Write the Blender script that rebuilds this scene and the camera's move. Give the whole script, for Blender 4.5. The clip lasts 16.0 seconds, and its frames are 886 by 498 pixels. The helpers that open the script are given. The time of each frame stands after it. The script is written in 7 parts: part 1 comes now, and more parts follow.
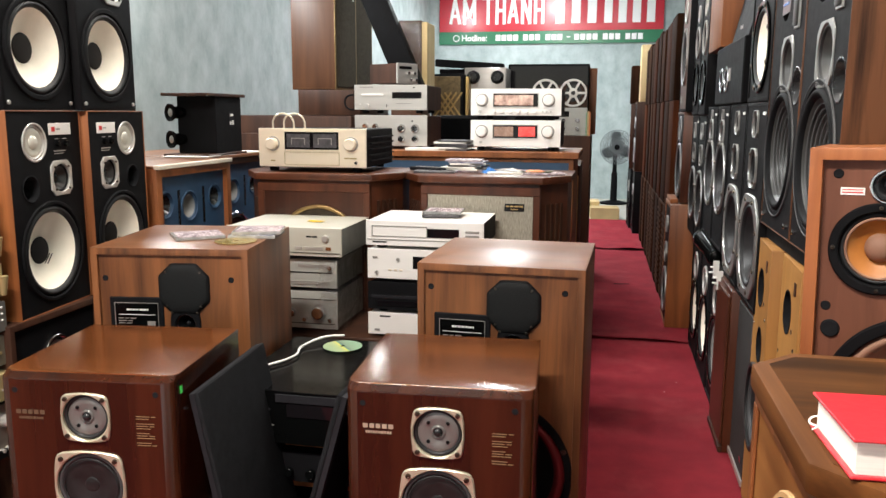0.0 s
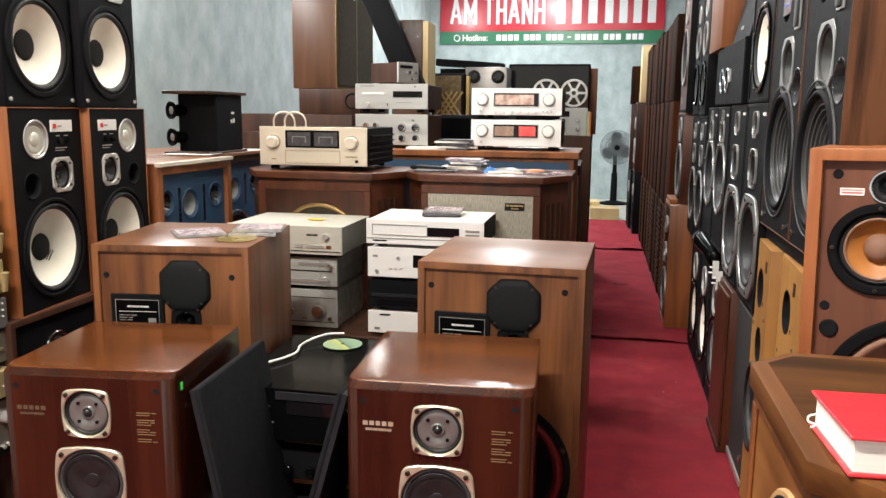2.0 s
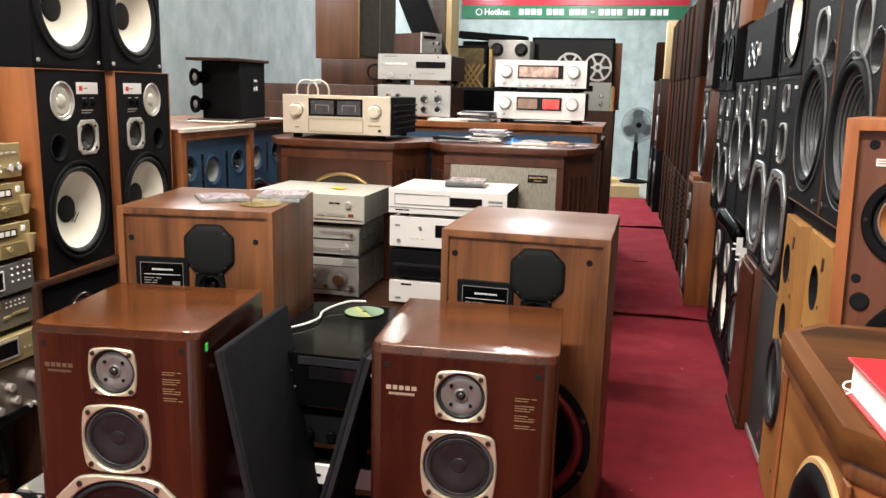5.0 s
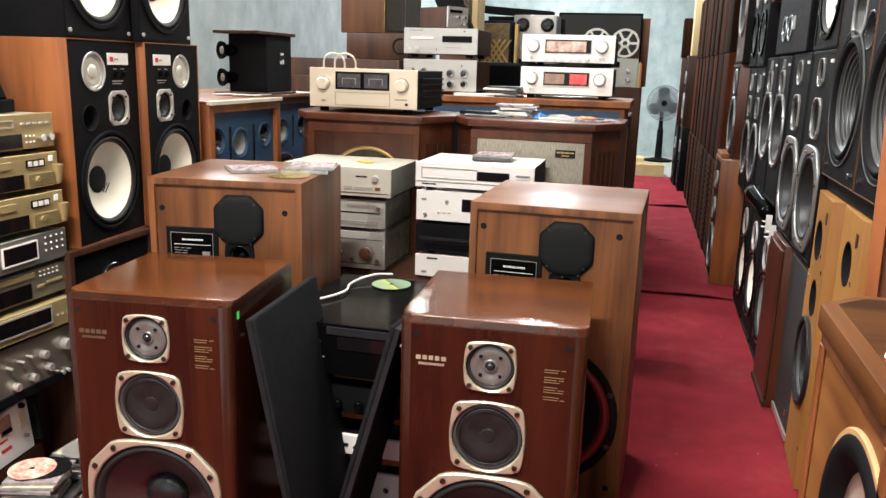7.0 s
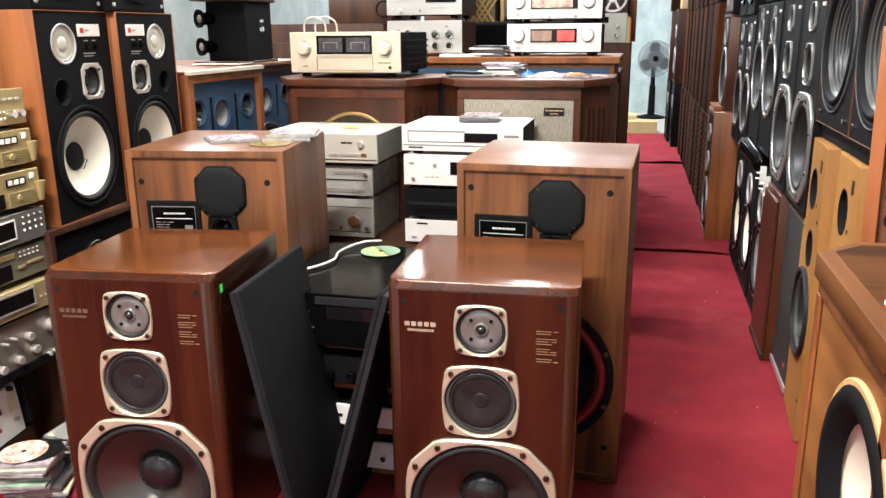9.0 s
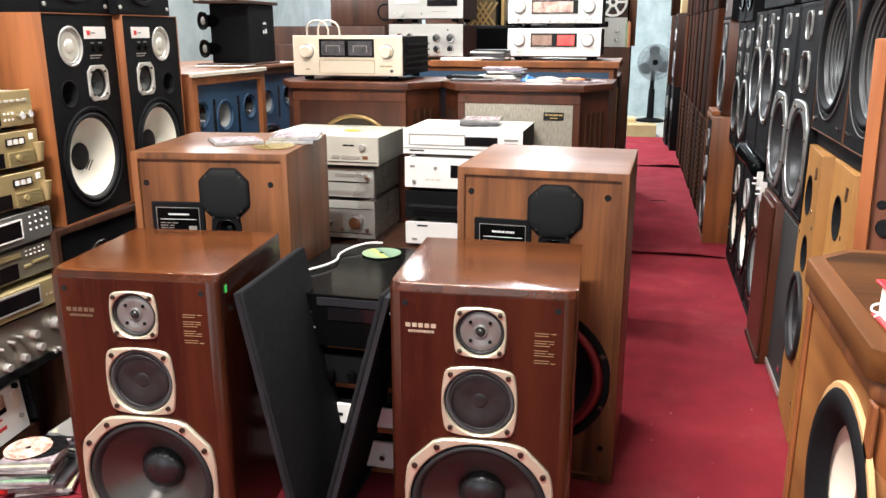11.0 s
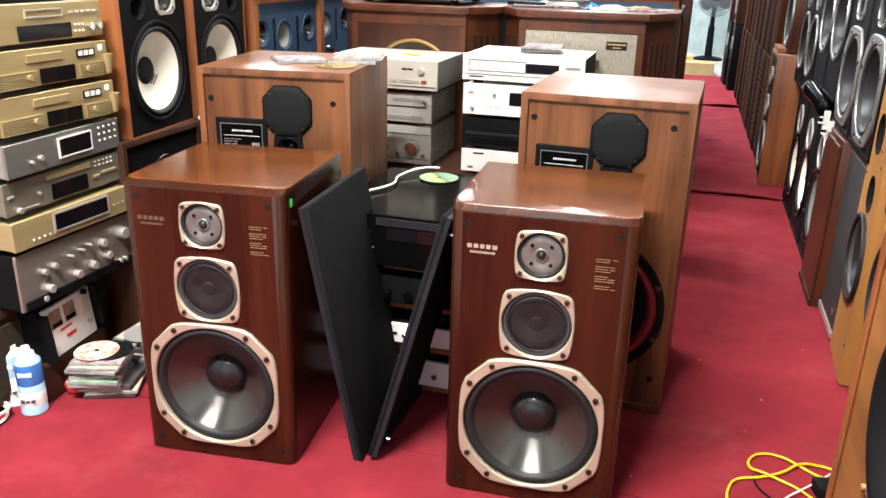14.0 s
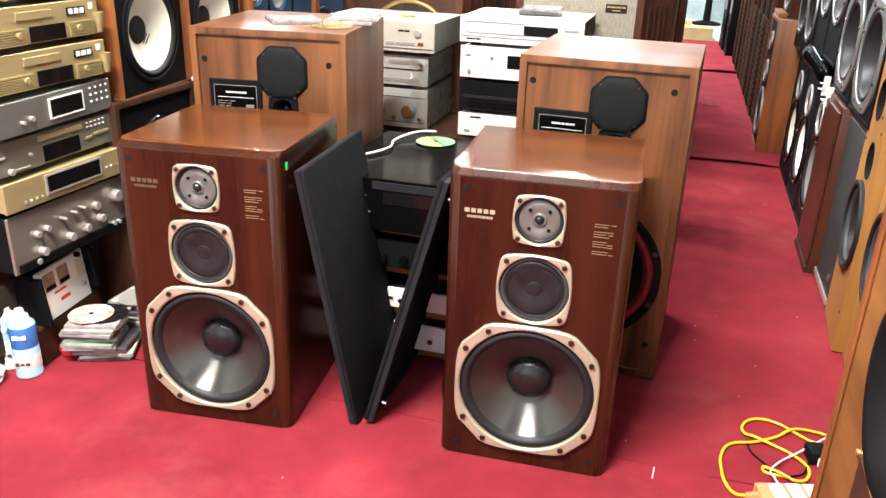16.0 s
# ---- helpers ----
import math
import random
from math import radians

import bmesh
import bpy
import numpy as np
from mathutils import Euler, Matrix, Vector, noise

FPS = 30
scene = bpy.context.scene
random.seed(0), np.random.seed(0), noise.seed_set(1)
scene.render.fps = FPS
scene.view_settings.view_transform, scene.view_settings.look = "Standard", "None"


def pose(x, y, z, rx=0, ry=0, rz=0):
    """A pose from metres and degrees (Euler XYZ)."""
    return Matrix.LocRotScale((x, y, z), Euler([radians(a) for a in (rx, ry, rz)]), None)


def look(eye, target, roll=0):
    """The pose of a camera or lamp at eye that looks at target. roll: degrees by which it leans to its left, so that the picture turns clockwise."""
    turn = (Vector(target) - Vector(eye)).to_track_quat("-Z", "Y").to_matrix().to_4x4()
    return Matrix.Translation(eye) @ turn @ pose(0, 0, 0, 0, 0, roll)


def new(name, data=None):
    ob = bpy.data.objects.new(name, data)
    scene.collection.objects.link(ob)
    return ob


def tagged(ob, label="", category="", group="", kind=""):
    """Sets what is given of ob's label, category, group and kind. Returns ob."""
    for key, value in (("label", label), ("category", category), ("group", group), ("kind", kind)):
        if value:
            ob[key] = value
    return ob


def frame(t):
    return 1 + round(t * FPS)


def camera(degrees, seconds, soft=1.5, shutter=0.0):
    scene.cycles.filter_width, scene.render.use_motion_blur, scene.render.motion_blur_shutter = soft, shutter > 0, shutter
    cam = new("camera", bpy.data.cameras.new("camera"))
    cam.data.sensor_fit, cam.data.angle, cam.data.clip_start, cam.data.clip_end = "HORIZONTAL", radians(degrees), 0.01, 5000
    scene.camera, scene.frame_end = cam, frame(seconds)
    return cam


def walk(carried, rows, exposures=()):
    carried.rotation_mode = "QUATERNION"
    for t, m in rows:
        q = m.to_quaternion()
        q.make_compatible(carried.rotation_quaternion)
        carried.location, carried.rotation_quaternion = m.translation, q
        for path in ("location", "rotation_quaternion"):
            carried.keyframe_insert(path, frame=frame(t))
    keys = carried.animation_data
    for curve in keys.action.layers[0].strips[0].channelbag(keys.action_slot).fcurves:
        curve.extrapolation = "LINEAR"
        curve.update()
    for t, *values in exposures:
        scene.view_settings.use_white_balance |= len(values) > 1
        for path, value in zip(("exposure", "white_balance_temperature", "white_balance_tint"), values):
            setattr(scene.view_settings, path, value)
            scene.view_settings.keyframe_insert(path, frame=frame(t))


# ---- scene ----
from mathutils.geometry import tessellate_polygon

cam = camera(58.1, 16.0)
PATH = [
    (0, (0.375, 0.442, 1.257), (-0.02, 2.373, 0.92), 0.3),
    (0.5, (0.374, 0.443, 1.257), (-0.014, 2.376, 0.918), 0.4),
    (1, (0.375, 0.444, 1.257), (-0.006, 2.377, 0.919), 0.4),
    (1.5, (0.376, 0.441, 1.256), (-0.006, 2.375, 0.919), 0.5),
    (2, (0.374, 0.436, 1.255), (-0.02, 2.368, 0.917), 0.6),
    (2.5, (0.371, 0.434, 1.253), (-0.031, 2.363, 0.915), 0.7),
    (3, (0.365, 0.43, 1.252), (-0.047, 2.358, 0.915), 0.8),
    (5.5, (0.35, 0.436, 1.227), (-0.082, 2.345, 0.814), 1.5),
    (6, (0.345, 0.434, 1.225), (-0.091, 2.339, 0.797), 1.5),
    (6.5, (0.339, 0.435, 1.218), (-0.112, 2.332, 0.773), 1.7),
    (7, (0.333, 0.429, 1.213), (-0.143, 2.319, 0.764), 1.7),
    (7.5, (0.326, 0.425, 1.205), (-0.172, 2.306, 0.741), 1.2),
    (8, (0.327, 0.432, 1.192), (-0.167, 2.306, 0.696), 0.1),
    (8.5, (0.336, 0.458, 1.189), (-0.135, 2.332, 0.671), -0.2),
    (9, (0.345, 0.477, 1.195), (-0.118, 2.349, 0.665), -0.5),
    (11.5, (0.348, 0.436, 1.208), (-0.116, 2.308, 0.68), 0.2),
    (12, (0.343, 0.428, 1.207), (-0.139, 2.292, 0.666), 0.4),
    (12.5, (0.341, 0.418, 1.207), (-0.17, 2.267, 0.642), 0.2),
    (13, (0.338, 0.41, 1.197), (-0.196, 2.243, 0.603), 0.5),
    (13.5, (0.322, 0.409, 1.189), (-0.221, 2.226, 0.553), 1.1),
    (14, (0.308, 0.415, 1.181), (-0.235, 2.215, 0.499), 1.4),
    (14.5, (0.304, 0.415, 1.18), (-0.234, 2.204, 0.464), 1.5),
    (15, (0.302, 0.421, 1.176), (-0.23, 2.202, 0.439), 1.6),
    (15.5, (0.301, 0.424, 1.175), (-0.222, 2.202, 0.422), 1.8),
    (16, (0.299, 0.424, 1.174), (-0.219, 2.199, 0.412), 1.9),
]
walk(cam, [(t, look(eye, target, roll)) for t, eye, target, roll in PATH],
     exposures=[(0, 0.20, 6700, 10), (3, 0.22, 6700, 10), (5.5, 0.28, 6700, 10), (7, 0.38, 6600, 10), (8.5, 0.74, 6500, 10), (12, 0.74, 6350, 10), (14, 0.92, 6400, 10), (16, 1.14, 6450, 10)])

# ---- world, fill light for an assumed shop front, ceiling tubes ----
world = bpy.data.worlds.new("world")
scene.world = world
world.use_nodes = True
sky = world.node_tree.nodes.new("ShaderNodeTexSky")
sky.sky_type, sky.sun_disc = "NISHITA", False
sky.sun_elevation, sky.sun_rotation = radians(50), radians(200)
world.node_tree.nodes["Background"].inputs[1].default_value = 0.1
world.node_tree.links.new(sky.outputs[0], world.node_tree.nodes["Background"].inputs[0])

CEIL, LEFT, RIGHT, BACK, FRONT = 3.3, -2.35, 1.42, 12.66, -2.6


def area_light(name, x, y, z, sx, sy, power, colour, rx=0, ry=0, rz=0):
    data = bpy.data.lights.new(name, "AREA")
    data.shape, data.size, data.size_y, data.energy, data.color = "RECTANGLE", sx, sy, power, colour
    ob = new(name, data)
    ob.matrix_world = pose(x, y, z, rx, ry, rz)
    return ob


TUBES = [(-0.58, 0.45, 0, 205), (-0.55, 3.5, 0, 50), (-0.5, 6.0, 0, 26), (0.55, 7.9, 90, 24), (-0.70, 9.1, 90, 122), (-0.95, 11.3, 0, 58)]
for x, y, turn, power in TUBES:
    area_light("tube_light", x, y, CEIL - 0.10, 1.2, 0.14, power, (1.0, 0.955, 0.89) if y < 5 else (0.90, 0.96, 1.0), 0, 0, turn)
area_light("wall_tube_light", LEFT + 0.10, 4.15, 2.36, 0.1, 1.2, 58, (0.95, 0.98, 1.0), 0, -60, 0)
area_light("wall_tube_light", LEFT + 0.10, 9.8, 2.96, 0.1, 1.2, 40, (0.92, 0.97, 1.0), 0, -60, 0)
# Added weak fill from behind the camera, standing in for daylight.
area_light("shop_front_daylight", -0.5, FRONT + 0.05, 1.5, 2.8, 2.2, 14, (0.95, 0.98, 1.0), 90, 0, 0)

# ---- materials ----
def material(name, base, rough=0.5, metal=0.0, vary=0.12, scale=6.0, bump=0.0, bump_scale=60.0, coat=0.0, stretch=(1, 1, 1), second=None, spec=0.5):
    m = bpy.data.materials.new(name)
    m.use_nodes = True
    nt = m.node_tree
    b = nt.nodes["Principled BSDF"]
    b.inputs["Metallic"].default_value = metal
    b.inputs["Coat Weight"].default_value = coat
    b.inputs["Coat Roughness"].default_value = 0.12
    b.inputs["Specular IOR Level"].default_value = spec
    tc = nt.nodes.new("ShaderNodeTexCoord")
    mp = nt.nodes.new("ShaderNodeMapping")
    mp.inputs["Scale"].default_value = stretch
    nt.links.new(tc.outputs["Object"], mp.inputs["Vector"])
    n1 = nt.nodes.new("ShaderNodeTexNoise")
    n1.inputs["Scale"].default_value, n1.inputs["Detail"].default_value = scale, 6
    n1.inputs["Roughness"].default_value = 0.6
    nt.links.new(mp.outputs[0], n1.inputs["Vector"])
    ramp = nt.nodes.new("ShaderNodeValToRGB")
    lo = second if second else tuple(c * (1 - vary) for c in base)
    hi = base if second else tuple(min(1, c * (1 + vary)) for c in base)
    ramp.color_ramp.elements[0].position, ramp.color_ramp.elements[1].position = 0.32, 0.68
    ramp.color_ramp.elements[0].color, ramp.color_ramp.elements[1].color = (*lo, 1), (*hi, 1)
    nt.links.new(n1.outputs["Fac"], ramp.inputs["Fac"])
    nt.links.new(ramp.outputs["Color"], b.inputs["Base Color"])
    n2 = nt.nodes.new("ShaderNodeTexNoise")
    n2.inputs["Scale"].default_value, n2.inputs["Detail"].default_value = scale * 3.7, 3
    nt.links.new(tc.outputs["Object"], n2.inputs["Vector"])
    rr = nt.nodes.new("ShaderNodeMapRange")
    rr.inputs[3].default_value, rr.inputs[4].default_value = max(0.02, rough - 0.07), min(1, rough + 0.09)
    nt.links.new(n2.outputs["Fac"], rr.inputs[0])
    nt.links.new(rr.outputs[0], b.inputs["Roughness"])
    if bump:
        n3 = nt.nodes.new("ShaderNodeTexNoise")
        n3.inputs["Scale"].default_value, n3.inputs["Detail"].default_value = bump_scale, 4
        nt.links.new(mp.outputs[0], n3.inputs["Vector"])
        bp = nt.nodes.new("ShaderNodeBump")
        bp.inputs["Strength"].default_value, bp.inputs["Distance"].default_value = bump, 0.004
        nt.links.new(n3.outputs["Fac"], bp.inputs["Height"])
        nt.links.new(bp.outputs[0], b.inputs["Normal"])
    return m


def wood(name, dark, light, rough=0.4, grain=14.0, axis="z", coat=0.0, spec=0.35, relief=0.12):
    """Veneer: long streaks along one axis, broad tone changes, and fine pores."""
    m = bpy.data.materials.new(name)
    m.use_nodes = True
    nt = m.node_tree
    b = nt.nodes["Principled BSDF"]
    b.inputs["Coat Weight"].default_value, b.inputs["Coat Roughness"].default_value = coat, 0.16
    b.inputs["Specular IOR Level"].default_value = spec
    tc = nt.nodes.new("ShaderNodeTexCoord")
    info = nt.nodes.new("ShaderNodeObjectInfo")
    shift = nt.nodes.new("ShaderNodeVectorMath")
    shift.operation = "ADD"
    mul = nt.nodes.new("ShaderNodeMath")
    mul.operation = "MULTIPLY"
    mul.inputs[1].default_value = 7.0
    nt.links.new(info.outputs["Random"], mul.inputs[0])
    nt.links.new(tc.outputs["Object"], shift.inputs[0])
    nt.links.new(mul.outputs[0], shift.inputs[1])
    mp = nt.nodes.new("ShaderNodeMapping")
    mp.inputs["Scale"].default_value = {"x": (0.07, 1, 1), "y": (1, 0.07, 1), "z": (1, 1, 0.07)}[axis]
    nt.links.new(shift.outputs[0], mp.inputs["Vector"])
    n1 = nt.nodes.new("ShaderNodeTexNoise")
    n1.inputs["Scale"].default_value, n1.inputs["Detail"].default_value = grain, 8
    n1.inputs["Roughness"].default_value, n1.inputs["Distortion"].default_value = 0.62, 0.5
    nt.links.new(mp.outputs[0], n1.inputs["Vector"])
    n2 = nt.nodes.new("ShaderNodeTexNoise")
    n2.inputs["Scale"].default_value = 2.6
    nt.links.new(shift.outputs[0], n2.inputs["Vector"])
    mix = nt.nodes.new("ShaderNodeMath")
    mix.operation = "MULTIPLY_ADD"
    mix.inputs[1].default_value, mix.inputs[2].default_value = 0.35, -0.17
    nt.links.new(n2.outputs["Fac"], mix.inputs[0])
    add = nt.nodes.new("ShaderNodeMath")
    nt.links.new(n1.outputs["Fac"], add.inputs[0])
    nt.links.new(mix.outputs[0], add.inputs[1])
    ramp = nt.nodes.new("ShaderNodeValToRGB")
    ramp.color_ramp.elements[0].position, ramp.color_ramp.elements[1].position = 0.34, 0.64
    ramp.color_ramp.elements[0].color, ramp.color_ramp.elements[1].color = (*dark, 1), (*light, 1)
    nt.links.new(add.outputs[0], ramp.inputs["Fac"])
    nt.links.new(ramp.outputs["Color"], b.inputs["Base Color"])
    rr = nt.nodes.new("ShaderNodeMapRange")
    rr.inputs[3].default_value, rr.inputs[4].default_value = rough - 0.06, rough + 0.1
    nt.links.new(n2.outputs["Fac"], rr.inputs[0])
    nt.links.new(rr.outputs[0], b.inputs["Roughness"])
    bp = nt.nodes.new("ShaderNodeBump")
    bp.inputs["Strength"].default_value, bp.inputs["Distance"].default_value = relief, 0.002
    nt.links.new(n1.outputs["Fac"], bp.inputs["Height"])
    nt.links.new(bp.outputs[0], b.inputs["Normal"])
    return m


def worn(m, dust):
    """Mixes pale, patchy dust into a carpet."""
    nt = m.node_tree
    b = nt.nodes["Principled BSDF"]
    src = b.inputs["Base Color"].links[0].from_socket
    tc = nt.nodes.new("ShaderNodeTexCoord")
    big = nt.nodes.new("ShaderNodeTexNoise")
    big.inputs["Scale"].default_value, big.inputs["Detail"].default_value, big.inputs["Roughness"].default_value = 2.3, 7, 0.7
    nt.links.new(tc.outputs["Object"], big.inputs["Vector"])
    mr = nt.nodes.new("ShaderNodeMapRange")
    mr.inputs[1].default_value, mr.inputs[2].default_value, mr.inputs[4].default_value = 0.50, 0.78, 0.6
    nt.links.new(big.outputs["Fac"], mr.inputs[0])
    mix = nt.nodes.new("ShaderNodeMixRGB")
    mix.inputs[2].default_value = (*dust, 1)
    nt.links.new(mr.outputs[0], mix.inputs[0])
    nt.links.new(src, mix.inputs[1])
    nt.links.new(mix.outputs[0], b.inputs["Base Color"])


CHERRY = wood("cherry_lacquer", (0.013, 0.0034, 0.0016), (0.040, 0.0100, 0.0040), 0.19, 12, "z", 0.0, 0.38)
# Same lacquer, lightened for tops: light from above put into the colour.
CHERRY_LIT_TOP = wood("cherry_lacquer_lit_top", (0.049, 0.0145, 0.0046), (0.106, 0.0325, 0.0094), 0.14, 10, "x", 0.0, 0.46, 0.010)
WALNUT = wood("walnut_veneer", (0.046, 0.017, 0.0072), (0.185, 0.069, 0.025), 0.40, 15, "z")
# Paler, greyer walnut for upward faces, with the overhead light painted in.
WALNUT_LIT_TOP = wood("walnut_veneer_lit_top", (0.11, 0.042, 0.018), (0.19, 0.078, 0.032), 0.35, 12, "x", 0.0, 0.55, 0.04)
BURL_DARK = wood("burl_walnut_inlay", (0.030, 0.0112, 0.0034), (0.118, 0.043, 0.0115), 0.58, 6, "x", 0.0, 0.12)
ORANGE_WOOD = wood("orange_walnut", (0.125, 0.040, 0.013), (0.26, 0.088, 0.028), 0.40, 13, "z")
BROWN_WOOD = wood("plain_brown_veneer", (0.056, 0.022, 0.010), (0.092, 0.037, 0.0165), 0.42, 12, "z")
RED_WOOD = wood("red_mahogany", (0.042, 0.0120, 0.0054), (0.092, 0.0265, 0.0110), 0.36, 14, "z")
STREAKED_WALNUT = wood("streaked_dark_walnut", (0.022, 0.0088, 0.0044), (0.112, 0.046, 0.021), 0.55, 34, "z", 0.0, 0.15)
MAHOGANY_PANEL = wood("dark_mahogany_panel", (0.026, 0.0078, 0.0042), (0.056, 0.0165, 0.0080), 0.30, 12, "z")
DIM_BRASS = material("tarnished_brass", (0.27, 0.175, 0.075), 0.38, 0.8, vary=0.15)
DARK_WOOD = wood("dark_stained_wood", (0.026, 0.011, 0.007), (0.060, 0.025, 0.014), 0.45, 14, "z", 0.0, 0.22)
BAFFLE_BROWN = wood("brown_baffle_veneer", (0.100, 0.036, 0.020), (0.165, 0.062, 0.036), 0.45, 14, "z")
BRIGHT_WALNUT = wood("bright_orange_walnut", (0.21, 0.064, 0.021), (0.37, 0.125, 0.042), 0.38, 13, "z")
BURL = wood("burl_walnut", (0.048, 0.0165, 0.0044), (0.165, 0.060, 0.0150), 0.58, 7, "y", 0.0, 0.12)
BURL_FRONT = wood("pale_burl_front", (0.115, 0.042, 0.0125), (0.30, 0.128, 0.038), 0.45, 5, "x", 0.0, 0.2)
YELLOW_PLY = wood("yellow_plywood", (0.245, 0.108, 0.026), (0.36, 0.172, 0.045), 0.5, 9, "z")
PALE_WOOD = wood("pale_wood", (0.50, 0.36, 0.17), (0.64, 0.48, 0.25), 0.5, 10, "z")
BLACK = material("black_paint", (0.0046, 0.0046, 0.0054), 0.62, vary=0.3, scale=9, bump=0.05, bump_scale=160, spec=0.09)
BLACK_GLOSS = material("black_gloss", (0.0022, 0.0024, 0.0025), 0.13, vary=0.2, spec=0.07)
BLACK_CLOTH = material("black_grille_cloth", (0.0100, 0.0102, 0.0115), 0.9, vary=0.25, scale=40, bump=0.5, bump_scale=700, spec=0.08)
CHARCOAL = material("charcoal_edge", (0.014, 0.0135, 0.016), 0.7, vary=0.2, scale=20, spec=0.12)
RUBBER = material("rubber_surround", (0.012, 0.012, 0.013), 0.5, vary=0.2, spec=0.3)
GREY_RUBBER = material("grey_surround", (0.036, 0.036, 0.038), 0.55, vary=0.2)
CONE_BLACK = material("black_cone", (0.015, 0.014, 0.015), 0.36, vary=0.25, scale=20, bump=0.1, bump_scale=200, spec=0.4)
CONE_SHEEN = material("polished_black_cone", (0.105, 0.100, 0.092), 0.30, 0.8, vary=0.05, scale=12)
CONE_GREY = material("grey_paper_cone", (0.17, 0.17, 0.165), 0.6, vary=0.15, scale=16, bump=0.2, bump_scale=120)
CONE_WHITE = material("white_coated_cone", (0.86, 0.80, 0.68), 0.6, vary=0.05, scale=14, bump=0.15, bump_scale=150)
CONE_ORANGE = material("orange_cone", (0.36, 0.125, 0.020), 0.5, vary=0.15, scale=14)
CONE_BROWN = material("brown_paper_cone", (0.22, 0.11, 0.07), 0.7, vary=0.15, scale=14)
CONE_CREAM = material("cream_paper_cone", (0.52, 0.46, 0.38), 0.7, vary=0.1, scale=14)
CAP_BLACK = material("black_dust_cap", (0.009, 0.009, 0.010), 0.26, vary=0.2, spec=0.45)
GOLD_FRAME = material("champagne_frame", (0.47, 0.425, 0.32), 0.36, 0.5, vary=0.05)
DIM_GOLD = material("dim_gold_print", (0.26, 0.175, 0.09), 0.5, 0.4, vary=0.1)
# Darker gold for the left monitor's mark.
DARK_GOLD = material("dark_gold_print", (0.115, 0.075, 0.045), 0.5, 0.3, vary=0.1)
CHAMPAGNE = material("champagne_faceplate", (0.80, 0.69, 0.55), 0.34, 0.4, vary=0.04, scale=3, stretch=(0.1, 1, 8))
GOLD_FACE = material("gold_faceplate", (0.425, 0.335, 0.165), 0.36, 0.45, vary=0.06, scale=3, stretch=(0.1, 1, 8))
BRONZE_FACE = material("bronze_faceplate", (0.215, 0.196, 0.150), 0.38, 0.45, vary=0.06, scale=3, stretch=(0.1, 1, 8))
SILVER = material("brushed_silver", (0.60, 0.58, 0.55), 0.33, 0.65, vary=0.05, scale=4, stretch=(0.1, 1, 8))
RING_SILVER = material("cast_silver_ring", (0.37, 0.37, 0.36), 0.36, 0.85, vary=0.14, scale=14)
TWEETER_FACE = material("turned_metal_face", (0.155, 0.152, 0.145), 0.33, 0.4, vary=0.04, scale=10)
WHITE_SILVER = material("white_silver", (0.86, 0.83, 0.80), 0.36, 0.2, vary=0.03, scale=3)
GREY_METAL = material("grey_metal", (0.33, 0.31, 0.29), 0.38, 0.5, vary=0.08, scale=4, stretch=(0.1, 1, 8))
PEWTER = material("pewter_faceplate", (0.36, 0.33, 0.28), 0.32, 0.7, vary=0.08, scale=4, stretch=(0.1, 1, 8))
SILVER_TOP = material("pale_steel_top", (0.66, 0.64, 0.56), 0.38, 0.45, vary=0.05)
CHROME = material("chrome", (0.75, 0.75, 0.76), 0.12, 1.0, vary=0.03)
BRASS = material("old_brass", (0.55, 0.38, 0.16), 0.35, 0.9, vary=0.1)
SCREW = material("dark_screw", (0.075, 0.062, 0.048), 0.28, 0.9, vary=0.2)
DISPLAY = material("dark_display", (0.006, 0.005, 0.006), 0.06, vary=0.1, spec=0.25)
METER = material("meter_face", (0.32, 0.20, 0.15), 0.25, vary=0.3, scale=18)
CAP_MATTE = material("matte_dust_cap", (0.020, 0.019, 0.019), 0.75, vary=0.2, spec=0.2)
CONE_DARK = material("ribbed_dark_cone", (0.031, 0.031, 0.030), 0.40, 0.2, vary=0.15, scale=16)
WHITE_PLASTIC = material("white_plastic", (0.78, 0.77, 0.74), 0.4, vary=0.03)
RED_PLASTIC = material("red_plastic", (0.55, 0.025, 0.02), 0.4, vary=0.08)
GREEN_LED = material("green_sticker", (0.05, 0.75, 0.12), 0.5, vary=0.05)
BLUE_PAINT = material("blue_baffle", (0.018, 0.052, 0.105), 0.55, vary=0.18, scale=8, bump=0.06)
GRILLE_CREAM = material("cream_woven_grille", (0.35, 0.32, 0.26), 0.85, vary=0.30, scale=80, bump=0.6, bump_scale=380, stretch=(3, 1, 0.5))
GRILLE_BROWN = material("brown_woven_grille", (0.036, 0.028, 0.020), 0.9, vary=0.25, scale=60, bump=0.5, bump_scale=400, spec=0.15)
GRILLE_OLIVE = material("olive_brown_grille", (0.050, 0.041, 0.027), 0.9, vary=0.25, scale=60, bump=0.5, bump_scale=400, spec=0.15)
GRILLE_GREY = material("grey_grille", (0.034, 0.033, 0.033), 0.7, vary=0.15, scale=50, bump=0.3, bump_scale=400, spec=0.2)
GRILLE_GOLD = material("gold_lattice", (0.16, 0.11, 0.05), 0.6, 0.3, vary=0.4, scale=40)
CARPET = material("red_carpet", (0.270, 0.0225, 0.0345), 0.95, second=(0.192, 0.0155, 0.0250), scale=5.5, bump=0.9, bump_scale=420, spec=0.15)
worn(CARPET, (0.36, 0.078, 0.080))
PLASTER = material("mottled_blue_grey_wall", (0.44, 0.505, 0.505), 0.66, second=(0.285, 0.345, 0.345), scale=6.5, bump=0.2, bump_scale=24, stretch=(1, 1, 0.72))
